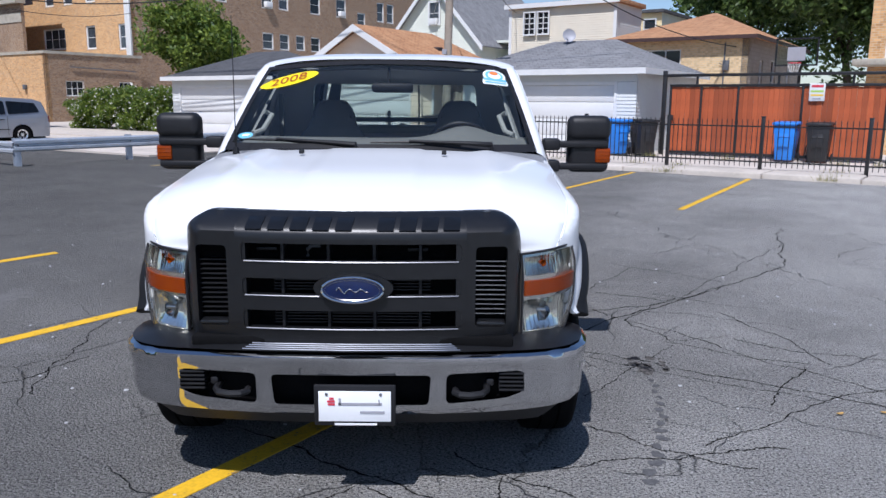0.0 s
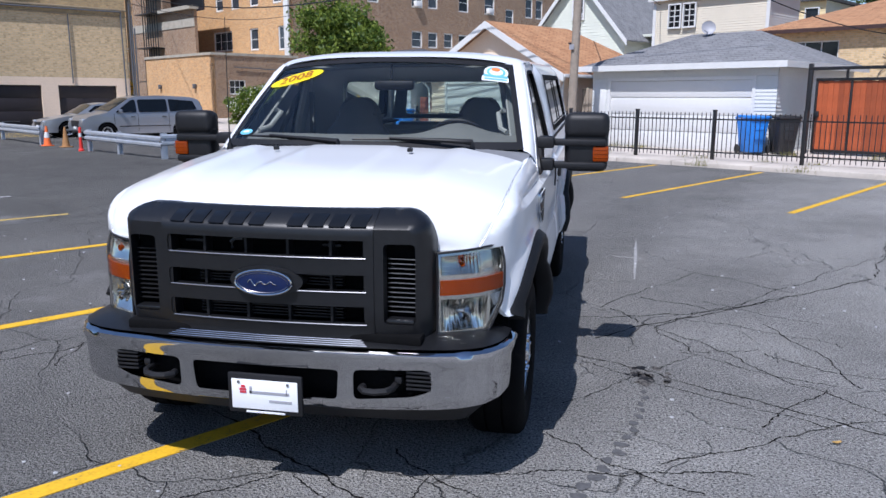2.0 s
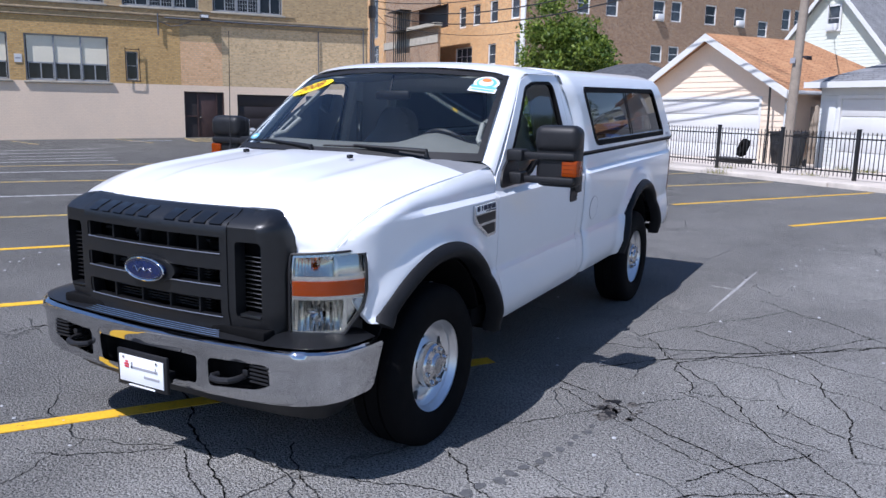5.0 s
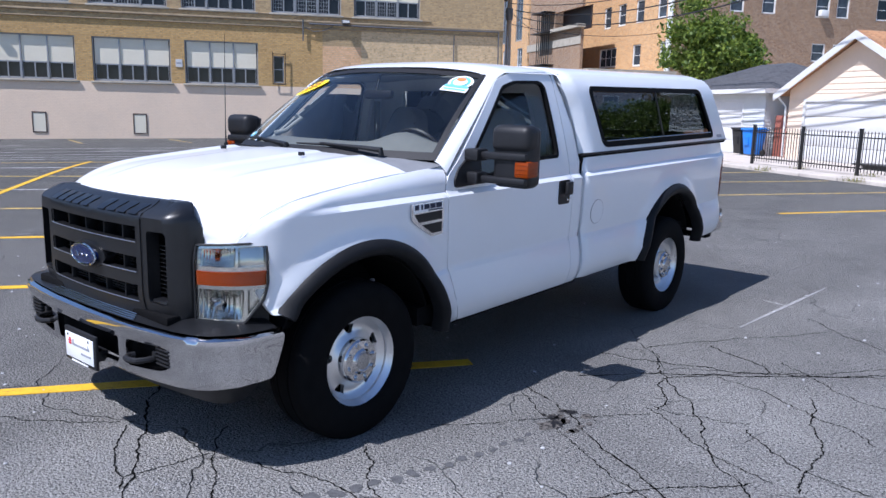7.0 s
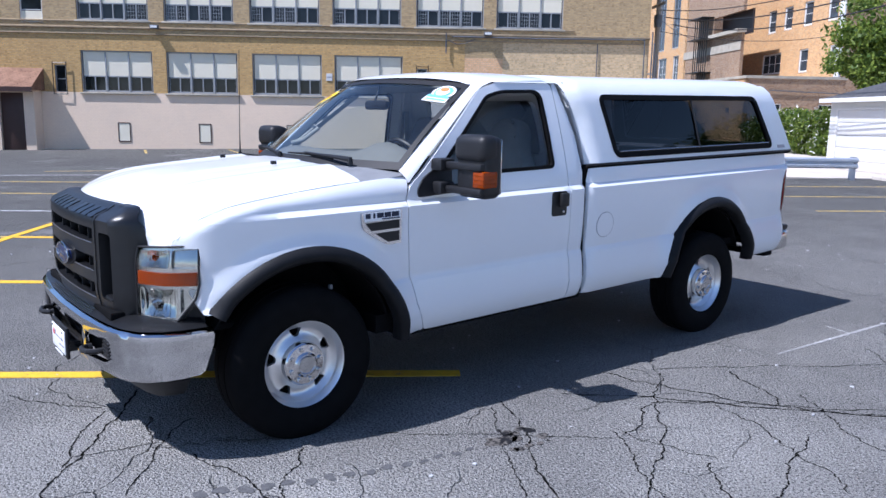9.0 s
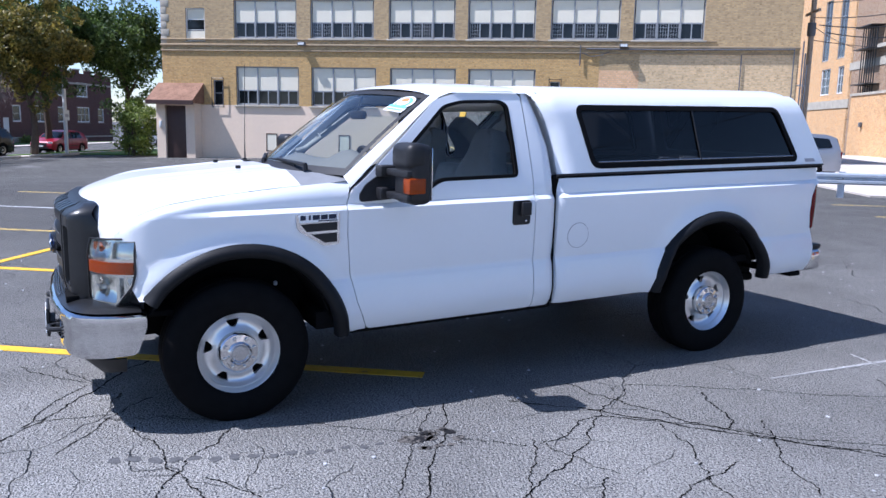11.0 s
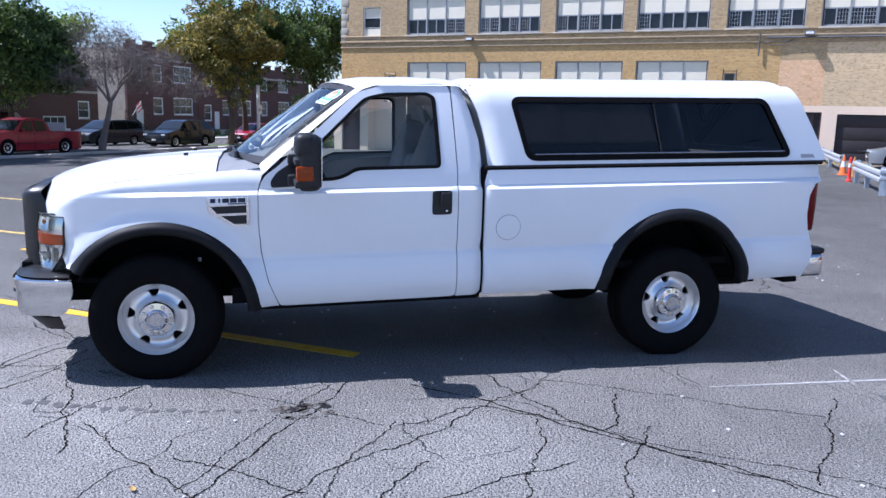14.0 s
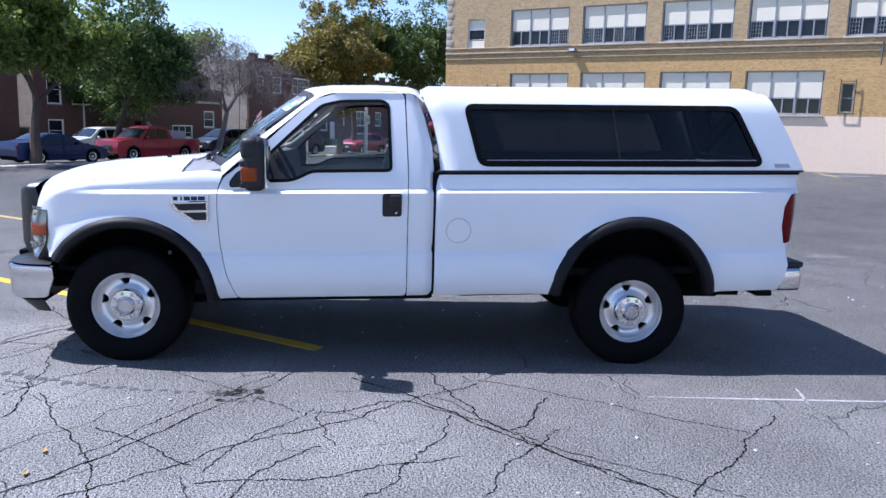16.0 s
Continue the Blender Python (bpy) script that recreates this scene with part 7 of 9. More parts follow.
def garage_door(parent, x0, x1, z0, z1, rows=4, mat=None):
    dr = new("garage_door")
    dr.parent = parent
    h = (z1 - z0) / rows
    for k in range(rows):
        part("door_section", box(x0, x1, 0.03, 0.07, z0 + k * h + 0.008, z0 + (k + 1) * h - 0.008, 0.012), mat or M_DOORWHITE, dr)
    part("door_casing", joined(box(x0 - 0.1, x0, -0.03, 0.08, z0, z1 + 0.1), box(x1, x1 + 0.1, -0.03, 0.08, z0, z1 + 0.1), box(x0, x1, -0.03, 0.08, z1, z1 + 0.1)), M_TRIMWHITE, dr)
    return dr


def hip_roof(w, depth, ze, zr, over, inset_x, mat):
    bm = bmesh.new()
    c = [(-over, -over, ze), (w + over, -over, ze), (w + over, depth + over, ze), (-over, depth + over, ze)]
    r = [(w / 2 - inset_x, depth / 2, zr), (w / 2 + inset_x, depth / 2, zr)]
    v = [bm.verts.new(p) for p in c + r] + [bm.verts.new((x, y, ze - 0.05)) for x, y, _ in c]
    for f in ((0, 1, 5, 4), (2, 3, 4, 5), (1, 2, 5), (3, 0, 4), (6, 7, 1, 0), (7, 8, 2, 1), (8, 9, 3, 2), (9, 6, 0, 3), (9, 8, 7, 6)):
        bm.faces.new([v[i] for i in f])
    bmesh.ops.recalc_face_normals(bm, faces=bm.faces)
    return bm


def fascia(w, depth, ze, over, h=0.16):
    return joined(box(-over - 0.03, w + over + 0.03, -over - 0.03, -over, ze - h, ze + 0.02), box(-over - 0.03, -over, -over, depth + over, ze - h, ze + 0.02), box(w + over, w + over + 0.03, -over, depth + over, ze - h, ze + 0.02))


g1 = thing("garage", "white-sided garage with a wide door and grey hip roof", "garage", place(-12.7, 20.3, 0.07))
part("front_wall", joined(lapped(0, 6.35, 2.22, 2.55, 0.11), lapped(0, 0.62, 0, 2.22, 0.11), lapped(5.72, 6.35, 0, 2.22, 0.11)), M_WHITESIDING, g1)
_s = lapped(0, 6.0, 0, 2.55, 0.11)
_s.transform(Matrix.Translation((6.35, 0, 0)) @ Matrix.Rotation(radians(90), 4, "Z"))
part("side_wall", _s, M_WHITESIDING, g1)
part("core", box(0.05, 6.3, 0.08, 5.95, 0, 2.5), M_WHITESIDING, g1)
garage_door(g1, 0.72, 5.62, 0.0, 2.12)
part("roof", hip_roof(6.35, 6.0, 2.60, 3.75, 0.35, 1.2, M_SHINGLE_GR), M_SHINGLE_GR, g1, "grey shingled hip roof")
part("fascia", fascia(6.35, 6.0, 2.60, 0.35), M_TRIMWHITE, g1)
part("side_door", box(0.08, 0.55, -0.03, 0.02, 0.9, 2.05, 0.01), M_TRIMWHITE, g1)
dish = thing("satellite_dish", "grey satellite dish on a short mast on the roof", "satellite dish", place(-10.0, 23.0, 3.42))
_d = lathe([(0.0, 0.0), (0.10, 0.015), (0.20, 0.05), (0.235, 0.075)], 20, "Z")
_d.transform(Matrix.Translation((0, 0, 0.55)) @ Matrix.Rotation(radians(70), 4, "X") @ Matrix.Rotation(radians(35), 4, "Y"))
part("dish", _d, M_GREYPRINT, dish)
part("mast", tube([(0, 0.05, 0.0), (0, 0.05, 0.5)], 0.03, 6), M_GREY, dish)
part("feed_arm", tube([(0, 0, 0.4), (0.1, -0.45, 0.45)], 0.015, 5), M_GREY, dish)

g2 = thing("garage", "peach-sided garage with a gable and an orange-brown shingled roof", "garage", place(-21.0, 20.5, 0.07))
GW, GP, GE = 6.8, 4.30, 2.55
part("gable_wall", joined(lapped(0, GW, 2.22, GE, 0.2), lapped(0, 0.8, 0, 2.22, 0.2), lapped(5.85, GW, 0, 2.22, 0.2), lapped(0, GW, GE, GP, 0.2, gable=(GW / 2, GP, GE))), M_PEACHSIDING, g2)
part("core", box(0.05, GW - 0.05, 0.08, 6.5, 0, GE), M_PEACHSIDING, g2)
_s = lapped(0, 6.5, 0, GE, 0.2)
_s.transform(Matrix.Translation((GW, 0, 0)) @ Matrix.Rotation(radians(90), 4, "Z"))
part("side_wall", _s, M_PEACHSIDING, g2)
garage_door(g2, 0.9, 5.75, 0.0, 2.12)


def gable_roof(w, depth, ze, zp, over, t=0.08, back_hip=0.0):
    bm = bmesh.new()
    sl = (zp - ze) / (w / 2)
    xo = over
    pts = [(-xo, ze - sl * xo), (w / 2, zp), (w + xo, ze - sl * xo)]
    for s in (0, 1):
        (xa, za), (xb, zb) = pts[s], pts[s + 1]
        q = [(xa, -over, za), (xb, -over, zb), (xb, depth + over - (back_hip if True else 0), zb), (xa, depth + over, za)]
        if s == 1:
            q = [(xa, -over, za), (xb, -over, zb), (xb, depth + over, zb), (xa, depth + over - back_hip, za)]
        top = [bm.verts.new((x, y, z + t)) for x, y, z in q]
        bot = [bm.verts.new((x, y, z)) for x, y, z in q]
        bm.faces.new(top)
        bm.faces.new(bot[::-1])
        for i in range(4):
            bm.faces.new((top[i], bot[i], bot[(i + 1) % 4], top[(i + 1) % 4]))
    if back_hip:
        v = [bm.verts.new(p) for p in ((-xo, depth + over, pts[0][1] + t), (w / 2, depth + over - back_hip, zp + t), (w + xo, depth + over, pts[2][1] + t))]
        bm.faces.new(v)
    bmesh.ops.recalc_face_normals(bm, faces=bm.faces)
    return bm


def rake_boards(w, ze, zp, over, h=0.2):
    sl = (zp - ze) / (w / 2)
    out = []
    for s in (1, -1):
        xa = -over if s > 0 else w + over
        z0 = ze - sl * over
        o = [(xa, z0 - h), (w / 2, zp - h), (w / 2, zp + 0.06), (xa, z0 + 0.06)]
        out.append(prism(o, 0.05, Matrix.Translation((0, -over - 0.05, 0))))
    return joined(*out)


part("roof", gable_roof(GW, 6.6, GE, GP + 0.08, 0.4, back_hip=2.2), M_SHINGLE_OR, g2, "orange-brown shingled gable roof")
part("rake_board", rake_boards(GW, GE, GP + 0.08, 0.4), M_TRIMWHITE, g2)
part("gutter", box(GW + 0.30, GW + 0.44, -0.4, 7.0, 2.28, 2.40, 0.02), M_TRIMWHITE, g2)
part("downspout", tube([(GW + 0.37, -0.3, 2.3), (GW + 0.1, -0.06, 1.95), (GW + 0.05, -0.06, 0.05)], 0.045, 6), M_TRIMWHITE, g2)
part("downspout", tube([(-0.3, -0.3, 2.3), (-0.1, -0.06, 1.95), (-0.05, -0.06, 0.05)], 0.045, 6), M_TRIMWHITE, g2)
part("roof_vent", box(4.6, 5.0, 3.0, 3.3, 3.55, 3.75, 0.03), M_ALMOSTBLACK, g2)

g3 = thing("garage", "white-sided garage with a dark shingled hip roof", "garage", place(-29.0, 20.3, 0.07))
part("front_wall", joined(lapped(0, 6.9, 2.22, 2.55, 0.15), lapped(0, 0.5, 0, 2.22, 0.15), lapped(5.6, 6.9, 0, 2.22, 0.15)), M_WHITESIDING, g3)
_s = lapped(0, 6.0, 0, 2.55, 0.15)
_s.transform(Matrix.Translation((6.9, 0, 0)) @ Matrix.Rotation(radians(90), 4, "Z"))
part("side_wall", _s, M_WHITESIDING, g3)
part("core", box(0.05, 6.85, 0.08, 5.95, 0, 2.5), M_WHITESIDING, g3)
garage_door(g3, 0.6, 5.5, 0.0, 2.12)
part("roof", hip_roof(6.9, 6.0, 2.60, 3.85, 0.35, 1.0, M_SHINGLE_DK), M_SHINGLE_DK, g3, "dark shingled hip roof")
part("fascia", fascia(6.9, 6.0, 2.60, 0.35), M_TRIMWHITE, g3)
part("side_gate", box(7.05, 8.0, 0.4, 0.45, 0.0, 1.6, 0.01), simple("dusty_red_gate", (0.30, 0.10, 0.07), 0.7), g3, "dusty red board gate")

# cream house with a corner of yellow siding behind it
cream = thing("house", "cream-sided two-storey house with white double windows", "house", place(-18.7, 34, 0.07))
part("front_wall", lapped(0, 5.9, 0, 6.45, 0.115), M_CREAMSIDING, cream)
part("core", box(0.02, 5.88, 0.05, 3.4, 0, 6.4), M_CREAMSIDING, cream)
_s = lapped(0, 3.4, 0, 6.45, 0.115)
_s.transform(Matrix.Translation((5.9, 0, 0)) @ Matrix.Rotation(radians(90), 4, "Z"))
part("side_wall", _s, M_WHITESIDING, cream)
part("roof", box(-0.2, 6.1, -0.2, 3.5, 6.4, 6.62, 0.02), M_SHINGLE_OR, cream)
part("trim", joined(box(-0.06, 0.10, -0.05, 0.02, 0, 6.45), box(5.8, 5.96, -0.05, 0.02, 0, 6.45), box(-0.25, 6.15, -0.28, -0.18, 6.38, 6.60)), M_TRIMWHITE, cream)
for x in (0.85, 1.65):
    sash(cream, Matrix.Translation((x, -0.17, 5.0)), 0.72, 1.2, M_TRIMWHITE, M_PANE, 2, 4, bar=0.06, sill=False)
yellow = thing("house", "yellow-sided house with a low flat roofline", "house", place(-17.4, 44, 0.07))
part("front_wall", lapped(0, 3.4, 0, 7.0, 0.2), M_YELLOWSIDING, yellow)
part("core", box(0.02, 3.38, 0.05, 5, 0, 6.95), M_GREENSIDING, yellow)
part("roof", box(-0.2, 3.6, -0.3, 5.2, 6.95, 7.12), M_SHINGLE_DK, yellow)
for x in (2.3,):
    sash(yellow, Matrix.Translation((x, -0.12, 5.4)), 0.8, 1.2, M_TRIMWHITE, M_PANE, 1, 2, sill=False)

# pale green house with a steep gable
green = thing("house", "pale green house with a steep gable and grey roof", "house", place(-31.5, 40, 0.07))
part("front_wall", joined(lapped(0, 7.2, 0, 5.5, 0.2), lapped(0, 7.2, 5.5, 9.4, 0.2, gable=(3.6, 9.4, 5.5))), M_GREENSIDING, green)
part("core", box(0.03, 7.17, 0.05, 11, 0, 5.4), M_GREENSIDING, green)
part("roof", gable_roof(7.2, 11, 5.5, 9.45, 0.45), M_SHINGLE_GR, green, "grey shingled roof")
part("rake_board", rake_boards(7.2, 5.5, 9.45, 0.45, 0.28), M_TRIMWHITE, green)
sash(green, Matrix.Translation((3.2, -0.12, 6.5)), 0.95, 1.55, M_TRIMWHITE, M_PANE_PALE, 1, 2, sill=False, bar=0.1)
part("air_conditioner", box(3.35, 4.0, -0.3, 0.02, 6.55, 6.95, 0.02), M_TRIMWHITE, green)
part("porch", joined(box(7.2, 9.4, 2, 8, 4.4, 4.5), box(9.2, 9.4, 2, 2.2, 0, 5.4), box(7.2, 9.4, 1.9, 8.1, 5.4, 5.55)), M_GREENSIDING, green)

# brick bungalow with an orange hip roof
bung = thing("bungalow", "tan brick bungalow with an orange-brown hip roof", "house", place(-11.3, 30, 0.07))
wall_with(bung, 0, 5.8, 0, 4.2, [(1.1, 2.9, 2.0, 0.9)], M_ENDBRICK, name="front_wall")
_bs = new("side_elevation")
_bs.parent = bung
_bs.matrix_local = Matrix.Translation((5.8, 0, 0)) @ side_m
wall_with(_bs, 0, 10.5, 0, 4.2, [(2.0, 2.1, 0.7, 1.3), (4.2, 1.6, 1.0, 1.9), (7.5, 1.9, 0.8, 1.6)], M_STONEBRICK, name="side_wall")
for x, z, w, h in ((2.0, 2.1, 0.7, 1.3), (4.2, 1.6, 1.0, 1.9), (7.5, 1.9, 0.8, 1.6)):
    sash(_bs, Matrix.Translation((x, 0.08, z)), w, h, M_TRIMWHITE, M_PANE, 1, 2)
sash(bung, Matrix.Translation((1.1, 0.08, 2.9)), 2.0, 0.9, M_TRIMWHITE, M_PANE, 3, 1)
# near-black box: indoor shade by colour, behind the bungalow's windows
part("dark_room_fill", box(0.4, 5.3, 0.6, 10, 0, 4.1), M_ALMOSTBLACK, bung)
part("roof", hip_roof(5.8, 10.5, 4.25, 5.75, 0.38, 0.1, M_SHINGLE_OR), M_SHINGLE_OR, bung, "orange-brown shingled hip roof")
part("gutter", fascia(5.8, 10.5, 4.25, 0.38, 0.13), M_BROWNDOOR, bung)
part("meter_pipes", joined(tube([(4.9, -0.06, 2.2), (4.9, -0.06, 4.0)], 0.03, 6), tube([(4.7, -0.06, 3.2), (5.1, -0.06, 3.0), (4.6, -0.06, 2.5)], 0.015, 5), box(4.85, 5.1, -0.12, 0, 2.9, 3.3, 0.01)), M_GREY, bung)
# edge of a brick house at the end of the gate
end_house = thing("brick_house", "orange brick house side with one window", "house", place(-0.75, 25.5, 0.07))
wall_with(end_house, 0, 1.7, 0, 5.4, [(0.45, 3.0, 0.9, 1.4)], M_ORANGEBRICK, name="front_wall")
part("side_wall", box(0, 0.25, 0.25, 9, 0, 5.4), M_ORANGEBRICK, end_house)
sash(end_house, Matrix.Translation((0.45, 0.08, 3.0)), 0.9, 1.4, M_TRIMWHITE, M_PANE, 1, 2)
part("canopy", box(-0.3, 1.7, -1.2, 0.0, 2.75, 2.95, 0.03), M_LIMESTONE, end_house)
# ---- fence, gate, bins, guard rails and cones ----
fence = thing("iron_fence", "black iron picket fence on a broken concrete kerb", "fence", place(-17.3, 16.3, 0.08))
FLEN = 22.4
_picket = finish(joined(box(-0.008, 0.008, -0.008, 0.008, 0.10, 1.20)), "picket", M_BLACKIRON)
_post = finish(joined(box(-0.04, 0.04, -0.04, 0.04, -0.1, 1.27, 0.005), box(-0.047, 0.047, -0.047, 0.047, 1.25, 1.275, 0.006)), "fence_post", M_BLACKIRON)
_x, _k = 0.0, 0
while _x < FLEN:
    if _k % 19 == 0:
        o = new("fence_post", _post)
    else:
        o = new("picket", _picket)
    o.parent = fence
    o.matrix_local = Matrix.Translation((_x, 0, 0))
    _x += 0.117
    _k += 1
for z in (0.20, 1.02):
    part("fence_rail", box(0, FLEN, -0.012, 0.012, z, z + 0.035), M_BLACKIRON, fence)

gate = thing("sliding_gate", "red-stained cedar board gate in a black steel frame", "gate", place(-5.55, 21.0, 0.07))
_plank = finish(box(0, 0.138, 0.0, 0.022, 0.12, 2.06, 0.004, 1), "plank", M_REDWOOD)
for k in range(41):
    o = new("plank", _plank)
    o.parent = gate
    o.matrix_local = Matrix.Translation((0.06 + 0.141 * k, 0.004 * math.sin(k * 2.3), 0.01 * math.sin(k * 1.7)))
for x in (0.0, 0.93, 2.0, 3.75, 5.84):
    part("gate_post", box(x, x + 0.06, -0.04, 0.02, 0.04, 2.12, 0.006), M_BLACKIRON, gate)
for z in (0.06, 2.06):
    part("gate_rail", box(0, 5.9, -0.045, 0.03, z, z + 0.08, 0.006), M_BLACKIRON, gate)
part("track_beam", box(-0.2, 6.2, -0.10, -0.03, 2.36, 2.45, 0.01), M_BLACKIRON, gate)
part("track_post", box(-0.22, -0.10, -0.10, 0.0, 0, 2.55, 0.01), M_BLACKIRON, gate)
part("track_post", box(6.1, 6.24, -0.10, 0.0, 0, 2.6, 0.01), M_BLACKIRON, gate)
for x in (0.8, 3.1, 5.0):
    part("roller", box(x, x + 0.06, -0.08, -0.02, 2.12, 2.36), M_BLACKIRON, gate)
part("gate_latch", box(0.02, 0.16, -0.10, -0.04, 1.05, 1.22, 0.01), M_BLACKIRON, gate)
sign = thing("warning_sign", "white notice with a red head and coloured print on the gate", "sign", place(-1.60, 20.94, 0.07))
part("board", box(0, 0.40, -0.012, 0.0, 1.66, 2.14, 0.003), M_TRIMWHITE, sign)
part("head_print", box(0.05, 0.35, -0.015, -0.011, 2.03, 2.10), M_REDPRINT, sign)
part("green_print", box(0.04, 0.36, -0.015, -0.011, 1.90, 1.95), simple("lime_print", (0.35, 0.55, 0.10), 0.5), sign)
part("yellow_print", box(0.04, 0.36, -0.015, -0.011, 1.80, 1.84), M_YELLOWSIGN, sign)
part("foot_print", box(0.09, 0.31, -0.015, -0.011, 1.70, 1.74), M_GREYPRINT, sign)
pier = thing("gate_pier", "white-painted block pier at the gate's end", "pier", place(0.55, 20.9, 0.07))
part("shaft", box(0, 0.6, 0, 0.5, 0, 2.3, 0.01), M_WHITESIDING, pier)
part("cap", box(-0.05, 0.65, -0.05, 0.55, 2.3, 2.4, 0.02), M_CONCRETE, pier)

hoop = thing("basketball_hoop", "clear basketball backboard with a red rim on a pole", "basketball hoop", place(-3.6, 29.4, 0.07))
part("pole", tube([(0, 0.9, 0), (0, 0.9, 3.0), (0, 0.3, 3.4)], 0.06, 8), M_BLACKIRON, hoop)
part("backboard", box(-0.72, 0.72, 0.0, 0.03, 3.05, 4.0), M_GLASS_SIDE, hoop, "smoky clear backboard")
part("backboard_frame", joined(box(-0.76, 0.76, -0.02, 0.04, 3.0, 3.06), box(-0.76, 0.76, -0.02, 0.04, 3.98, 4.04), box(-0.76, -0.70, -0.02, 0.04, 3.0, 4.04), box(0.70, 0.76, -0.02, 0.04, 3.0, 4.04)), M_BLACKIRON, hoop)
part("target_panel", box(-0.32, 0.32, -0.015, 0.0, 3.2, 3.7), M_GREYPRINT, hoop)
part("rim", tube([(0.23 * math.cos(t), -0.28 + 0.23 * math.sin(t), 3.1) for t in (k * math.tau / 20 for k in range(20))], 0.015, 6, closed=True), M_REDPRINT, hoop, "red rim")
part("net", joined(*[tube([(0.23 * math.cos(t), -0.28 + 0.23 * math.sin(t), 3.1), (0.13 * math.cos(t + 0.5), -0.28 + 0.13 * math.sin(t + 0.5), 2.7)], 0.008, 4) for t in (k * math.tau / 12 for k in range(12))]), M_WHITEFRAME, hoop)


def make_bin(mat, label, m, group="wheeled bins"):
    b = thing("wheeled_bin", label, "bin", m, group)
    body = bmesh.new()
    lo = [(-0.22, -0.26), (0.22, -0.26), (0.22, 0.26), (-0.22, 0.26)]
    hi = [(-0.29, -0.36), (0.29, -0.36), (0.29, 0.36), (-0.29, 0.36)]
    vl = [body.verts.new((x, y, 0.05)) for x, y in lo]
    vh = [body.verts.new((x, y, 1.0)) for x, y in hi]
    body.faces.new(vl[::-1])
    body.faces.new(vh)
    for i in range(4):
        body.faces.new((vl[i], vl[(i + 1) % 4], vh[(i + 1) % 4], vh[i]))
    bmesh.ops.bevel(body, geom=list(body.edges), offset=0.03, segments=2, profile=0.5, affect="EDGES")
    part("body", body, mat, b)
    lid = box(-0.32, 0.32, -0.42, 0.36, 1.0, 1.07, 0.03, 2)
    for v in lid.verts:
        v.co.z += 0.05 * (1 - (v.co.x / 0.32) ** 2) * (v.co.z > 1.03) + 0.03 * (v.co.y + 0.4)
    part("lid", lid, mat, b)
    part("front_panel", box(-0.14, 0.14, -0.36, -0.32, 0.42, 0.78, 0.02), mat, b)
    part("lift_bar", tube([(-0.16, -0.365, 0.70), (0.16, -0.365, 0.70)], 0.015, 6), mat, b)
    part("handle", tube([(-0.26, 0.38, 0.98), (-0.26, 0.46, 1.02), (0.26, 0.46, 1.02), (0.26, 0.38, 0.98)], 0.018, 6), mat, b)
    for s in (-1, 1):
        w = lathe([(0.0, 0.02), (0.11, 0.02), (0.13, 0.0), (0.11, -0.02), (0, -0.02)], 18)
        w.transform(Matrix.Translation((s * 0.30, 0.24, 0.13)))
        part("bin_wheel", w, M_BLACKBIN, b)
    return b


make_bin(M_BLUEBIN, "blue recycling bin standing before the red gate", place(-1.95, 20.2, 0.07))
make_bin(M_BLACKBIN, "black rubbish bin standing before the red gate", place(-1.12, 20.25, 0.07))
make_bin(M_BLUEBIN, "blue recycling bin with a bright lid beside the garage", place(-6.75, 19.75, 0.07, turn=60))
make_bin(M_BLACKBIN, "black rubbish bin beside the white garage", place(-6.0, 20.1, 0.07, turn=50))
make_bin(M_BLACKBIN, "black rubbish bin beside the utility pole", place(-12.9, 19.5, 0.07, turn=20))
make_bin(M_BLACKBIN, "black rubbish bin beside the utility pole", place(-13.6, 19.9, 0.07))
make_bin(M_BLACKBIN, "black rubbish bin between two garages", place(-22.9, 20.0, 0.07))
make_bin(M_BLUEBIN, "blue recycling bin between two garages", place(-22.1, 19.9, 0.07))

tyre = thing("old_tyre", "worn black tyre leaning on the garage corner", "tyre", place(-14.6, 19.2, 0.30))
_t = lathe([(0.17, -0.09), (0.22, -0.11), (0.29, -0.09), (0.31, 0.0), (0.29, 0.09), (0.22, 0.11), (0.17, 0.09), (0.19, 0.0), (0.17, -0.09)], 32)
_t.transform(Matrix.Translation((0, 0, 0.28)) @ Matrix.Rotation(radians(60), 4, "Z") @ Matrix.Rotation(radians(18), 4, "Y"))
part("carcass", _t, M_RUBBER, tyre)
mat_ob = thing("rubber_mat", "black rubber mat on a low stack", "mat", place(-14.8, 19.1, 0.07))
part("sheet", box(-0.9, 0.6, -0.35, 0.35, 0.12, 0.17, 0.01), M_BLACKBIN, mat_ob)
part("stack", box(-0.6, 0.5, -0.25, 0.25, 0.0, 0.12, 0.02), M_BLACKBIN, mat_ob)
post = thing("bent_pipe", "thin dark pipe standing at the garage corner", "pipe", place(-14.5, 20.1, 0.07))
part("pipe", tube([(0, 0, 0), (0.02, 0, 1.4), (-0.03, 0, 2.7)], 0.035, 6), M_BLACKIRON, post)
pickets = thing("plank_fence", "grey weathered plank fence between two garages", "fence", place(-14.0, 21.5, 0.07))
for k in range(9):
    part("plank", box(0.15 * k, 0.15 * k + 0.13, 0.0, 0.03, 0, 1.9 + 0.04 * (k % 2), 0.004), M_POLEWOOD, pickets)


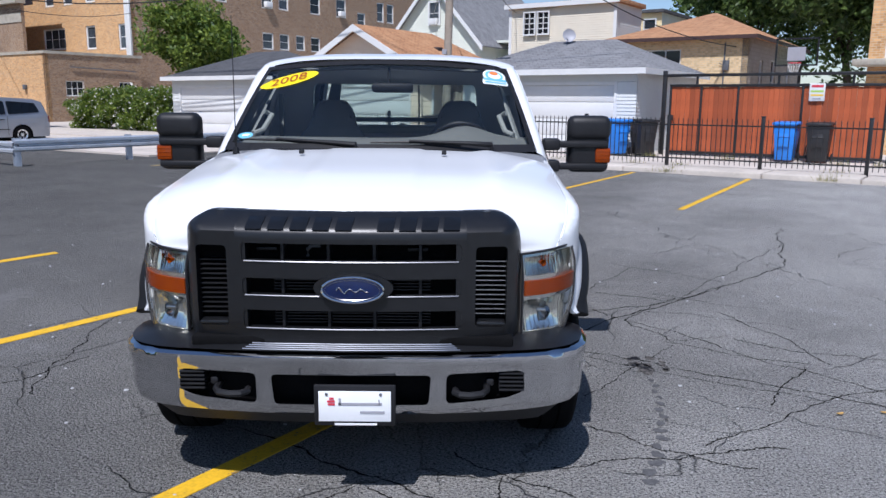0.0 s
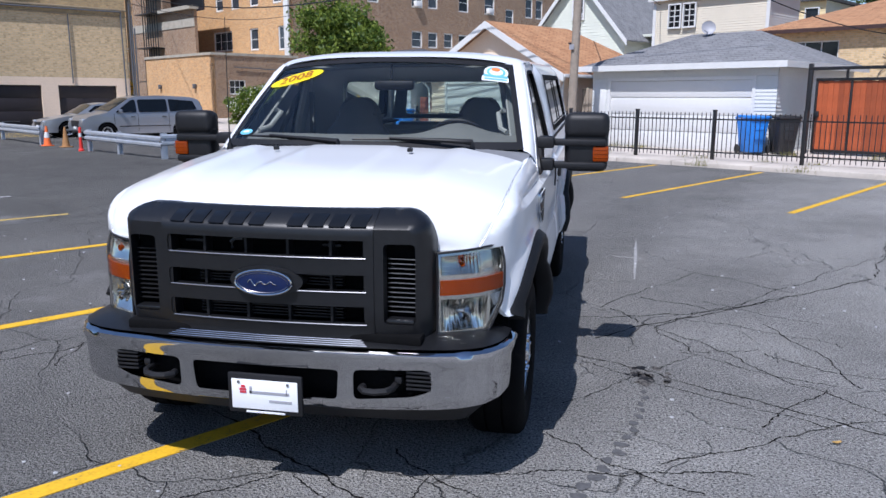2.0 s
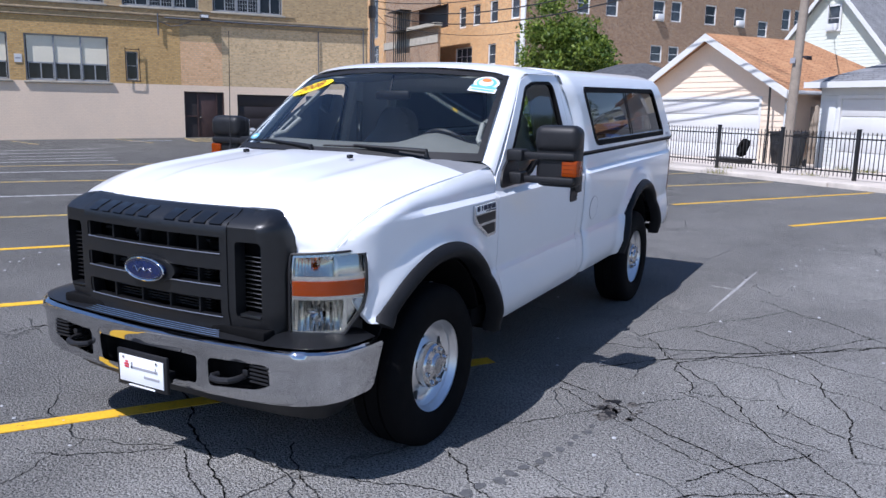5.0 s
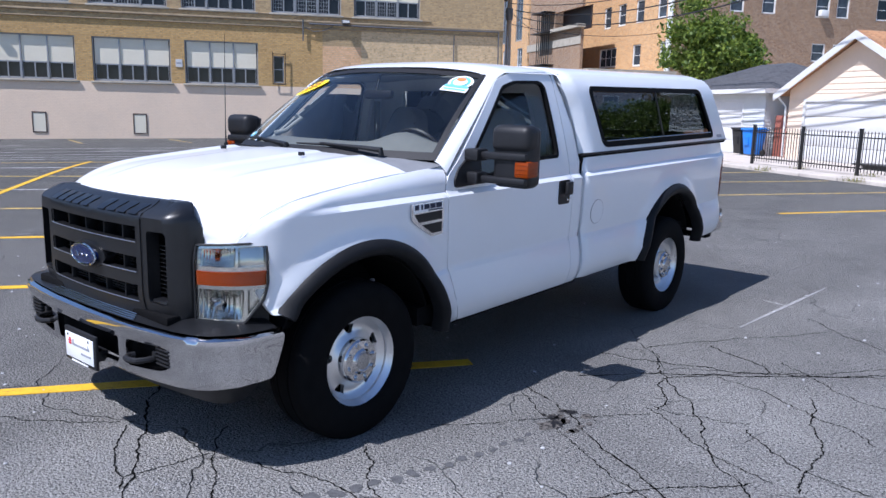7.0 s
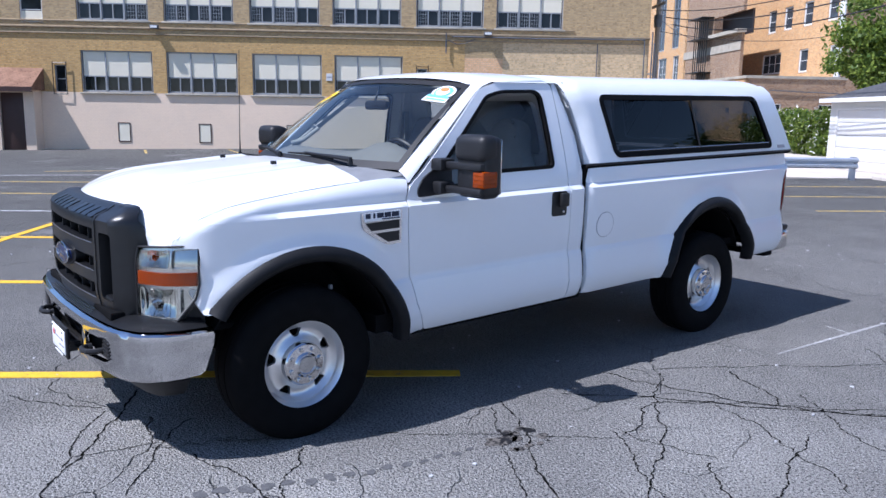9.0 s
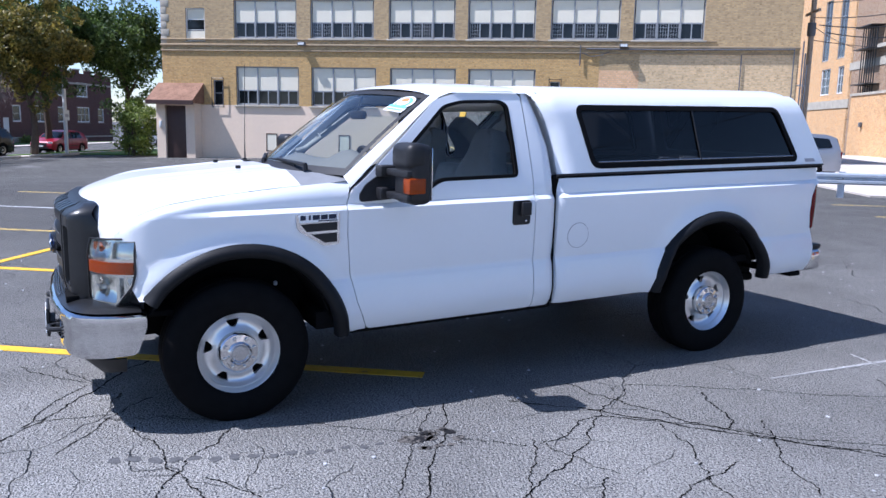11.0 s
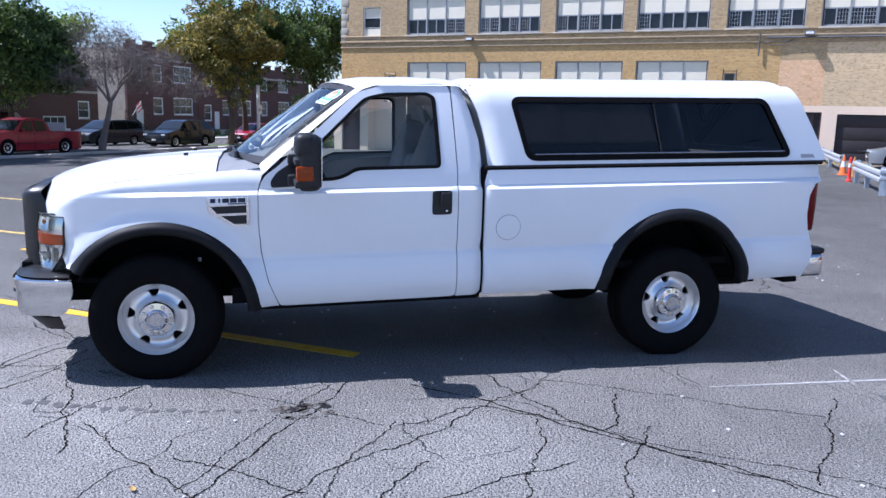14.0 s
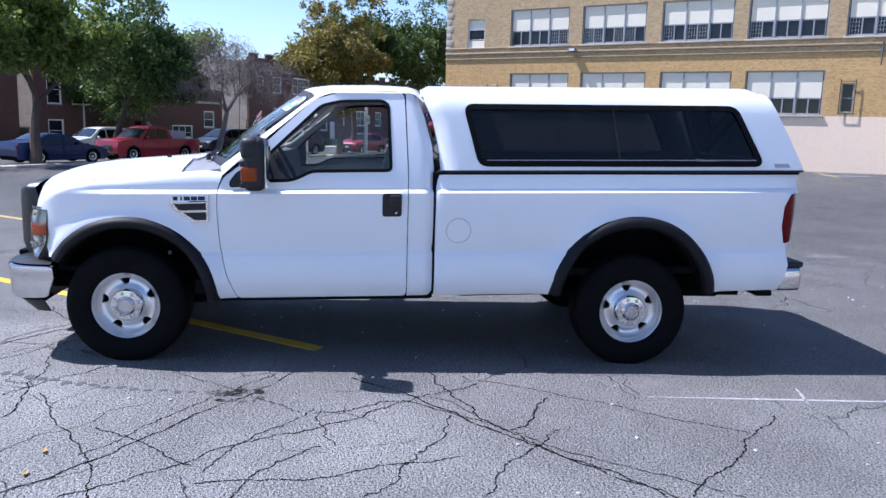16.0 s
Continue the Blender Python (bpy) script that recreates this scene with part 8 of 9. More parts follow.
def guard_rail(m, length, posts, label):
    """W-shaped galvanised rail on I posts; along x."""
    g = thing("guard_rail", label, "guard rail", m, "guard rails")
    prof = [(0.0, 0.36), (-0.055, 0.40), (-0.055, 0.46), (0.0, 0.50), (0.0, 0.53), (-0.055, 0.57), (-0.055, 0.63), (0.0, 0.67)]
    b = grid(max(2, int(length)), len(prof) - 1, lambda u, v: Vector((length * u, *prof[round(v * (len(prof) - 1))])), 0.004)
    part("rail", b, M_STEEL, g)
    for x in posts:
        ip = joined(box(x - 0.075, x + 0.075, 0.02, 0.028, -0.3, 0.70), box(x - 0.075, x + 0.075, 0.12, 0.128, -0.3, 0.70), box(x - 0.006, x + 0.006, 0.028, 0.12, -0.3, 0.70))
        part("post", ip, M_STEEL, g)
        part("end_bolt", tube([(x, -0.01, 0.515), (x, -0.03, 0.515)], 0.02, 6), M_CHROME_DULL, g)
    return g


guard_rail(place(-22.8, 6.9), 5.6, (0.1, 2.5, 5.5), "dented galvanised guard rail on steel posts")
guard_rail(place(-17.15, 6.85, face="+n"), 7.6, (0.1, 3.2, 7.5), "galvanised guard rail closing the lot's side")
guard_rail(place(-37.0, 6.95), 9.6, (0.3, 4.6, 9.4), "galvanised guard rail on steel posts")


def cone(m, mat, label, h=0.71, stripe=True):
    c = thing("traffic_cone", label, "traffic cone", m, "traffic cones")
    part("base", box(-0.18, 0.18, -0.18, 0.18, 0, 0.035, 0.01), mat, c)
    part("shell", lathe([(0.135, 0.03), (0.13, 0.05), (0.03, h), (0.02, h), (0.0, h - 0.01)], 24, "Z"), mat, c)
    if stripe:
        part("white_band", lathe([(0.095, 0.30), (0.063, 0.50), (0.058, 0.50)], 24, "Z"), M_TRIMWHITE, c)


cone(place(-26.9, 7.0), M_CONE, "orange traffic cone with a white band")
cone(place(-25.6, 7.2), M_CONE_OLD, "dirty brown-orange traffic cone", stripe=False)
dl = thing("delineator", "red plastic delineator post on a base", "delineator", place(-23.0, 6.8))
part("post", lathe([(0.09, 0.0), (0.09, 0.05), (0.055, 0.08), (0.04, 0.75), (0.0, 0.78)], 16, "Z"), M_CONE_RED, dl)
part("white_band", lathe([(0.053, 0.45), (0.048, 0.58)], 16, "Z"), M_TRIMWHITE, dl)

# utility poles and wires
pole = thing("utility_pole", "leaning weathered wooden utility pole", "utility pole", place(-11.9, 18.0, 0.07))
part("shaft", tube([(0, 0, -0.2), (0.12, 0.0, 4.0), (0.30, 0.0, 9.5)], [0.14, 0.125, 0.10], 14), M_POLEWOOD, pole)
part("crossarm", box(-1.1, 1.6, -0.06, 0.06, 8.6, 8.75), M_POLEWOOD, pole)
part("tag", box(0.0, 0.16, -0.19, -0.16, 3.05, 3.2), M_GREYPRINT, pole)
pole2 = thing("utility_pole", "dark utility pole with transformers and a yellow diamond sign", "utility pole", place(-41.5, 16.4, 0.0))
part("shaft", tube([(0, 0, -0.3), (0.05, 0, 12.0)], [0.17, 0.13], 12), M_POLEWOOD, pole2)
part("crossarm", box(-1.3, 1.3, -0.06, 0.06, 9.4, 9.55), M_POLEWOOD, pole2)
part("crossarm", box(-1.1, 1.1, -0.06, 0.06, 8.2, 8.33), M_POLEWOOD, pole2)
part("transformer", lathe([(0.0, 7.0), (0.2, 7.0), (0.22, 7.1), (0.22, 7.7), (0.0, 7.75)], 16, "Z"), M_GREY, pole2)
part("camera_arm", joined(tube([(0, -0.1, 4.3), (0, -0.9, 4.35)], 0.05, 6), lathe([(0.0, 3.95), (0.14, 4.0), (0.16, 4.2), (0.0, 4.3)], 12, "Z")), M_WHITEFRAME, pole2)
_sg = prism([(0, -0.42), (0.42, 0), (0, 0.42), (-0.42, 0)], 0.02, Matrix.Translation((0.15, -0.22, 2.15)))
part("diamond_sign", _sg, M_YELLOWSIGN, pole2, "yellow diamond warning sign")
part("sign_marks", joined(box(-0.08, 0.38, -0.235, -0.225, 2.20, 2.26), box(-0.02, 0.32, -0.235, -0.225, 2.05, 2.11)), M_ALMOSTBLACK, pole2)


def wire(p, q, sag, r=0.02):
    p, q = Vector(p), Vector(q)
    pts = [p.lerp(q, t) - Vector((0, 0, sag * 4 * t * (1 - t))) for t in (k / 14 for k in range(15))]
    w = new("overhead_wire", finish(tube(pts, r, 5), "overhead_wire", M_BLACKIRON))
    tagged(w, "thin black overhead wire between poles and houses", "wire", "overhead wires")


def at(a, b, z):
    p = xy(a, b)
    return (p.x, p.y, z)


for k, z in enumerate((8.7, 8.7, 8.2, 7.4, 7.0, 6.6)):
    wire(at(-41.5, 16.4 + 0.4 * (k % 3), z + 0.6), at(-11.6 + 0.5 * (k % 2), 18.0, z), 0.7 + 0.12 * k, 0.022 if k < 4 else 0.028)
wire(at(-11.6, 18, 7.6), at(-18.4, 34, 6.3), 0.5)
wire(at(-11.6, 18, 8.0), at(-6.0, 30, 3.9), 0.9)
wire(at(-11.6, 18, 7.4), at(6, 22, 7.8), 0.4)
wire(at(-11.6, 18, 7.9), at(-28, 40, 7.2), 0.5)
wire(at(-41.5, 16.4, 6.8), at(-52, 34.2, 8.2), 0.6)
wire(at(-41.5, 16.4, 7.6), at(-66, 29.7, 9.0), 0.6)
# ---- parked vehicles ----
def car(kind, label, paint, m, L, W, H, roofline, belt, wheels, wheel_r, windows, category, glass=None, bed=None, group="parked vehicles"):
    """A parked vehicle: nose on y = 0, length along +y. roofline: outline of the side (y, z) over the sills."""
    c = thing(kind, label, category, m, group)
    sill = 0.24
    outline = list(roofline)
    arches = []
    low = [(L - 0.05, sill)]
    for wy in sorted(wheels, reverse=True):
        low += [(wy + wheel_r + 0.07, sill)] + arc(wy, wheel_r, wheel_r + 0.07, 0, 180, 12)[1:-1] + [(wy - wheel_r - 0.07, sill)]
    low += [(0.08, sill)]
    poly = outline + low

    def half(y, z):
        w = W / 2
        if z > belt:
            w -= (z - belt) * 0.28
        w -= 0.10 * smooth01((0.45 - y) / 0.5) ** 2 + 0.08 * smooth01((y - L + 0.35) / 0.4) ** 2
        w -= 0.03 * abs(z - belt * 0.62)
        return w
    for s in (1, -1):
        b = facing(panel(poly, [], lambda y, z: Vector((half(y, z), y, z)), 0.14), (1, 0, 0))
        part("body_side", b if s > 0 else flipped(b), paint, c)
    rl = resample(outline + [(outline[0][0], outline[0][1])], 0.12)
    rl = [p for p in rl if p[1] >= 0.2]
    bm = bmesh.new()
    rows = []
    for y, z in resample(outline[:-1] + [outline[-1]], 0.12)[: len(rl)]:
        w = half(y, z)
        rows.append([bm.verts.new((w * q, y, z + 0.035 * (1 - q * q))) for q in (-1, -0.9, -0.5, 0, 0.5, 0.9, 1)])
    for r, q in zip(rows, rows[1:]):
        if (r[0].co - q[0].co).length < 0.4:
            for i in range(6):
                bm.faces.new((r[i], q[i], q[i + 1], r[i + 1]))
    bmesh.ops.recalc_face_normals(bm, faces=bm.faces)
    part("body_top", facing(bm, (0, 0, 1)), paint, c, sharp=50)
    g = glass or M_CARGLASS
    for kind_w, poly_w in windows:
        if kind_w == "side":
            for s in (1, -1):
                b = facing(panel(rounded(poly_w, 0.05, 2), [], lambda y, z: Vector((half(y, z) + 0.028, y, z)), 0.12, (-0.042, 0, 0)), (1, 0, 0))
                part("side_window", b if s > 0 else flipped(b), g, c)
        else:
            (y0, z0), (y1, z1) = poly_w
            n = Vector((0, -(z1 - z0), y1 - y0)).normalized() * (1 if kind_w == "front" else 1)
            if n.z < 0:
                n = -n
            b = grid(8, 4, lambda u, v: Vector(((2 * u - 1) * (half(y0 + (y1 - y0) * v, z0 + (z1 - z0) * v) - 0.05), y0 + (y1 - y0) * v, z0 + (z1 - z0) * v + 0.03 * (1 - (2 * u - 1) ** 2))) + n * 0.02, 0.006)
            part("windscreen" if kind_w == "front" else "rear_window", b, M_CARGLASS_L if kind_w == "front" else g, c)
    cuts = sorted({round(p[1][0][0] - 0.05, 2) for p in windows if p[0] == "side"} | {round(max(q[0] for q in p[1]) + 0.05, 2) for p in windows if p[0] == "side"})[:3]
    for s in (1, -1):
        for k, y in enumerate(cuts):
            seam = tube([(half(y, z) + 0.001, y, z) for z in (sill + 0.08, belt * 0.6, belt)], 0.007, 5)
            part("door_gap", seam if s > 0 else flipped(seam), M_DARK, c)
            if k:
                h = box(half(y - 0.2, belt * 0.8), half(y - 0.2, belt * 0.8) + 0.03, y - 0.30, y - 0.12, belt * 0.86, belt * 0.89, 0.008)
                part("door_handle", h if s > 0 else flipped(h), M_BLACKBIN, c)
        trim = tube([(half(y, belt * 0.52) + 0.004, y, belt * 0.52) for y in np.linspace(wheels[0] + wheel_r + 0.15, wheels[1] - wheel_r - 0.15, 5)], 0.022, 6)
        part("side_moulding", trim if s > 0 else flipped(trim), M_BLACKBIN, c)
    for wy in wheels:
        for s in (1, -1):
            w = new("wheel")
            w.parent = c
            w.matrix_local = Matrix.Translation((s * (W / 2 - 0.12), wy, wheel_r)) @ (Matrix.Identity(4) if s > 0 else Matrix.Rotation(math.pi, 4, "Z"))
            part("tyre", lathe([(wheel_r * 0.62, -0.1), (wheel_r * 0.9, -0.11), (wheel_r, -0.08), (wheel_r, 0.08), (wheel_r * 0.9, 0.11), (wheel_r * 0.62, 0.1), (wheel_r * 0.6, 0.06)], 28), M_RUBBER, w)
            part("rim", lathe([(0.0, 0.085), (wheel_r * 0.18, 0.085), (wheel_r * 0.22, 0.05), (wheel_r * 0.5, 0.075), (wheel_r * 0.63, 0.10)], 28), M_RIM, w)
            holes = []
            for k in range(7):
                t = k * math.tau / 7
                h = [(wheel_r * r * math.cos(t + a), wheel_r * r * math.sin(t + a)) for a, r in ((-0.16, 0.26), (0.16, 0.26), (0.27, 0.53), (-0.27, 0.53))]
                holes.append(panel(h, [], lambda a, b: Vector((0.079, a, b)), 0.5))
            part("rim_gap", facing(joined(*holes), (1, 0, 0)), M_BLACKBIN, w)
    part("wheel_well", joined(*[box(-W / 2 + 0.05, W / 2 - 0.05, wy - wheel_r - 0.06, wy + wheel_r + 0.06, 0.25, 2 * wheel_r + 0.03) for wy in wheels], box(-W / 2 + 0.12, W / 2 - 0.12, 0.2, L - 0.2, 0.18, 0.5)), M_DARK, c)
    for s in (1, -1):
        x0, x1 = sorted((s * (W / 2 - 0.42), s * (W / 2 - 0.10)))
        part("headlamp", box(x0, x1, 0.03, 0.22, belt * 0.68, belt * 0.82, 0.03), M_HEADLIGHT, c)
        x0, x1 = sorted((s * (W / 2 - 0.22), s * (W / 2 - 0.06)))
        part("tail_lamp", box(x0, x1, L - 0.16, L - 0.005, belt * 0.72, belt * 1.0, 0.03), M_REDLENS, c)
        x0, x1 = sorted((s * (W / 2 - 0.02), s * (W / 2 + 0.16)))
        ym = [p for k, p in windows if k == "side"][0][0][0] + 0.12
        part("side_mirror", box(x0, x1, ym, ym + 0.12, belt + 0.02, belt + 0.18, 0.03), paint, c)
    part("front_grille", box(-W * 0.24, W * 0.24, 0.0, 0.08, belt * 0.50, belt * 0.74, 0.02), M_BLACKBIN, c)
    part("lower_grille", box(-W * 0.3, W * 0.3, 0.02, 0.1, 0.30, 0.45, 0.02), M_BLACKBIN, c)
    part("number_plate", box(-0.16, 0.16, -0.012, 0.01, 0.44, 0.54), M_WHITEFRAME, c)
    return c


VAN_R = [(0.02, 0.35), (0.0, 0.60), (0.06, 0.80), (0.30, 0.95), (1.0, 1.10), (1.95, 1.66), (2.3, 1.73), (3.6, 1.75), (4.6, 1.70), (4.9, 1.60), (5.10, 1.05), (5.15, 0.75), (5.13, 0.40)]
SUV_R = [(0.03, 0.35), (0.0, 0.65), (0.10, 0.92), (0.9, 1.08), (1.25, 1.12), (1.95, 1.66), (2.4, 1.76), (3.7, 1.76), (4.55, 1.66), (4.95, 1.15), (5.08, 0.95), (5.06, 0.42)]
SEDAN_R = [(0.03, 0.32), (0.0, 0.55), (0.12, 0.74), (0.9, 0.90), (1.35, 0.96), (2.05, 1.38), (2.5, 1.45), (3.3, 1.42), (4.1, 1.08), (4.75, 1.02), (4.86, 0.75), (4.84, 0.36)]
HATCH_R = [(0.03, 0.32), (0.0, 0.58), (0.12, 0.78), (0.75, 0.95), (1.0, 1.0), (1.65, 1.42), (2.1, 1.52), (3.1, 1.50), (3.7, 1.35), (4.05, 0.95), (4.15, 0.75), (4.13, 0.36)]
TRUCK_R = [(0.03, 0.40), (0.0, 0.75), (0.05, 1.05), (0.3, 1.12), (1.35, 1.20), (1.95, 1.74), (2.3, 1.86), (3.0, 1.86), (3.35, 1.78), (3.55, 1.25), (3.6, 1.18), (5.55, 1.16), (5.6, 0.8), (5.58, 0.45)]
van_w = [("side", [(1.30, 1.10), (2.15, 1.10), (2.15, 1.60), (2.0, 1.60)]), ("side", [(2.25, 1.10), (3.45, 1.12), (3.45, 1.63), (2.25, 1.61)]), ("side", [(3.55, 1.12), (4.75, 1.20), (4.62, 1.55), (3.55, 1.63)]), ("front", ((1.06, 1.14), (1.92, 1.63))), ("rear", ((5.06, 1.12), (4.93, 1.55)))]
suv_w = [("side", [(1.55, 1.10), (2.35, 1.10), (2.35, 1.62), (2.05, 1.62)]), ("side", [(2.45, 1.10), (3.35, 1.12), (3.35, 1.64), (2.45, 1.64)]), ("side", [(3.45, 1.12), (4.55, 1.20), (4.35, 1.56), (3.45, 1.63)]), ("front", ((1.30, 1.15), (1.93, 1.64))), ("rear", ((4.92, 1.18), (4.60, 1.60)))]
sedan_w = [("side", [(1.6, 0.93), (2.5, 0.93), (2.5, 1.36), (2.15, 1.34)]), ("side", [(2.58, 0.93), (3.7, 0.98), (3.3, 1.34), (2.58, 1.37)]), ("front", ((1.40, 0.98), (2.03, 1.36))), ("rear", ((4.05, 1.10), (3.34, 1.41)))]
hatch_w = [("side", [(1.25, 0.98), (2.1, 0.98), (2.1, 1.42), (1.75, 1.40)]), ("side", [(2.2, 0.98), (3.4, 1.02), (3.2, 1.40), (2.2, 1.43)]), ("front", ((1.05, 1.02), (1.62, 1.40))), ("rear", ((4.0, 1.0), (3.72, 1.32)))]
truck_w = [("side", [(1.62, 1.20), (2.5, 1.20), (2.5, 1.74), (2.1, 1.74)]), ("side", [(2.6, 1.20), (3.3, 1.22), (3.25, 1.72), (2.6, 1.75)]), ("front", ((1.38, 1.23), (1.93, 1.72)))]


def car_pose(x, y, heading):
    """Nose at (x, y), pointing along heading (degrees from +x)."""
    return Matrix.Translation((x, y, ground_z(x, y))) @ Matrix.Rotation(radians(heading + 90), 4, "Z")


car("minivan", "silver minivan parked behind the guard rail", M_SILVERCAR, car_pose(-19.39, 24.18, 233), 5.15, 1.95, 1.75, VAN_R, 1.05, (0.95, 4.03), 0.33, van_w, "minivan")
car("sedan", "pale silver sedan parked beside the minivan", M_SILVERCAR2, car_pose(-22.0, 25.29, 233), 4.86, 1.85, 1.45, SEDAN_R, 0.92, (0.95, 3.75), 0.33, sedan_w, "car")


def street_car(kind, label, paint, a, b, flip, *rest):
    p = xy(a, b)
    h = math.degrees(math.atan2(N2.y, N2.x))
    return car(kind, label, paint, car_pose(p.x, p.y, h if not flip else h + 180), *rest)


street_car("pickup_truck", "red pickup truck with a loaded bed parked at the kerb", M_REDCAR, -22.6, -31.6, False, 5.6, 2.0, 1.87, TRUCK_R, 1.16, (0.95, 4.45), 0.39, truck_w, "pickup truck")
street_car("sedan", "dark blue sedan parked under a street tree", M_BLUECAR, -21.8, -31.2, True, 4.86, 1.85, 1.45, SEDAN_R, 0.92, (0.95, 3.75), 0.34, sedan_w, "car")
street_car("suv", "white sport utility vehicle parked across the street", M_WHITECAR, -25.0, -39.0, False, 5.08, 1.95, 1.76, SUV_R, 1.06, (0.95, 3.95), 0.37, suv_w, "car")
street_car("minivan", "dark grey minivan parked across the street", M_GREYCAR, -34.9, -38.0, False, 5.15, 1.95, 1.75, VAN_R, 1.05, (0.95, 4.03), 0.34, van_w, "minivan")
street_car("suv", "black sport utility vehicle parked at the kerb", M_BLACKCAR, -35.6, -32.3, False, 5.08, 1.98, 1.80, SUV_R, 1.06, (0.95, 3.95), 0.38, suv_w, "car")
street_car("hatchback", "small red hatchback parked at the kerb", M_REDCAR, -43.6, -31.6, False, 4.15, 1.75, 1.5, HATCH_R, 0.96, (0.8, 3.35), 0.31, hatch_w, "car")
street_car("sedan", "white sedan parked far down the street", M_WHITECAR, -61.5, -35.5, False, 4.86, 1.85, 1.45, SEDAN_R, 0.92, (0.95, 3.75), 0.33, sedan_w, "car")
_ld = thing("boxed_load", "white box and boards lying in a truck bed", "cargo", place(-27.0, -31.6))
part("crate", box(-0.5, 0.6, -0.55, 0.55, 1.12, 1.62, 0.03), M_GREYPRINT, _ld)
part("boards", box(-1.0, -0.2, -0.4, 0.4, 1.12, 1.30, 0.03), M_TRIMWHITE, _ld)

# ---- street edge ----
def strip(a0, a1, b0, b1, lift, mat, name, label, na=14):
    """A strip of pavement or grass that follows the ground."""
    bm = grid(na, 2, lambda u, v: (lambda p: Vector((p.x, p.y, ground_z(p.x, p.y) + lift)))(xy(a0 + (a1 - a0) * u, b0 + (b1 - b0) * v)))
    facing(bm, (0, 0, 1))
    rim = [e for e in bm.edges if len(e.link_faces) == 1]
    for v in bmesh.ops.extrude_edge_only(bm, edges=rim)["geom"]:
        if isinstance(v, bmesh.types.BMVert):
            v.co.z -= 0.25
    return structure(name, bm, mat, label)


strip(-75, 40, -29.6, -28.4, 0.06, M_CONCRETE, "pavement", "pale concrete edge of the lot", 30)
strip(-75, 40, -45.0, -42.2, 0.10, M_CONCRETE, "pavement", "concrete pavement across the street", 30)
strip(-75, 40, -50.0, -45.0, 0.13, M_GRASS, "lawn", "front lawns across the street", 30)
strip(-75, -38, -29.9, -29.5, 0.12, M_GRASS, "verge", "strip of grass by the street", 20)
strip(-57.5, -42.0, -28.3, -22.5, 0.08, M_GRASS, "verge", "grass beside the brick building", 10)
for i in range(14):
    a = -13.5 - 2.75 * i
    st = thing("wheel_stop", "worn concrete wheel stop at the lot's edge", "wheel stop", place(a, -27.9 + 0.12 * math.sin(i * 2.1), None, "+d", 4 * math.sin(i * 1.3)), "wheel stops")
    part("block", box(-0.95, 0.95, -0.09, 0.09, 0.0, 0.15, 0.04, 2), M_CONCRETE, st)
sp = thing("sign_post", "white post with a small notice at the lot's edge", "sign post", place(-42.2, -28.8, None, "+d"))
part("post", box(-0.09, 0.09, -0.09, 0.09, 0, 4.2, 0.01), M_TRIMWHITE, sp)
part("notice", box(-0.28, 0.28, -0.12, -0.09, 2.2, 2.85), M_TRIMWHITE, sp)
part("notice_print", box(-0.18, 0.18, -0.125, -0.115, 2.4, 2.6), M_GREYPRINT, sp)

# ---- brick houses across the street ----
def town_house(a, w, h, label, wins, stone_side=True, door=None, bay_x=None, parapet=True):
    p = thing("brick_house", label, "house", place(a, -50.0, None, "+d"), "brick houses")
    holes = list(wins) + ([door] if door else [])
    wall_with(p, 0, w, -0.5, h, holes, M_REDBRICK, name="front_wall")
    part("side_wall", box(-0.001, 0.25, 0.25, 14, -0.5, h - 0.3), M_STONEBRICK if stone_side else M_REDBRICK, p)
    part("side_wall", box(w - 0.25, w, 0.25, 14, -0.5, h - 0.3), M_REDBRICK, p)
    part("roof", box(0.25, w - 0.25, 0.25, 14, h - 0.7, h - 0.5), M_LIMESTONE, p)
    # near-black box added as the shade of the rooms
    part("dark_room_fill", box(0.6, w - 0.6, 1.0, 13, 0, h - 0.8), M_ALMOSTBLACK, p)
    for x, z, ww, hh in wins:
        sash(p, Matrix.Translation((x, 0.08, z)), ww, hh, M_WHITEFRAME, M_PANE, 3 if ww > 2 else 1, 2, bar=0.11)
    if door:
        x, z, ww, hh = door
        part("front_door", box(x, x + ww, 0.1, 0.16, z, z + hh), M_TRIMWHITE, p)
        part("steps", box(x - 0.2, x + ww + 0.2, -0.9, 0.0, -0.4, z), M_CONCRETE, p)
    part("stone_course", box(-0.03, w + 0.03, -0.06, 0.0, h - 1.25, h - 1.05), M_LIMESTONE, p)
    part("stone_course", box(-0.03, w + 0.03, -0.05, 0.0, 0.55, 0.70), M_LIMESTONE, p)
    if parapet:
        for k in range(int(w / 2.2)):
            part("merlon", box(0.3 + 2.2 * k, 1.3 + 2.2 * k, -0.03, 0.27, h, h + 0.35), M_REDBRICK, p)
            part("merlon_cap", box(0.25 + 2.2 * k, 1.35 + 2.2 * k, -0.08, 0.32, h + 0.35, h + 0.47), M_LIMESTONE, p)
    return p


h1 = town_house(-52.0, 9.8, 8.6, "dark red brick two-flat with battlements and white windows", [(1.2, 5.3, 0.95, 1.6), (3.4, 5.3, 1.3, 1.65), (6.3, 5.3, 2.7, 1.7), (3.4, 2.2, 1.35, 1.65), (6.2, 2.2, 2.9, 1.7)], True, (1.1, 0.6, 1.0, 2.1))
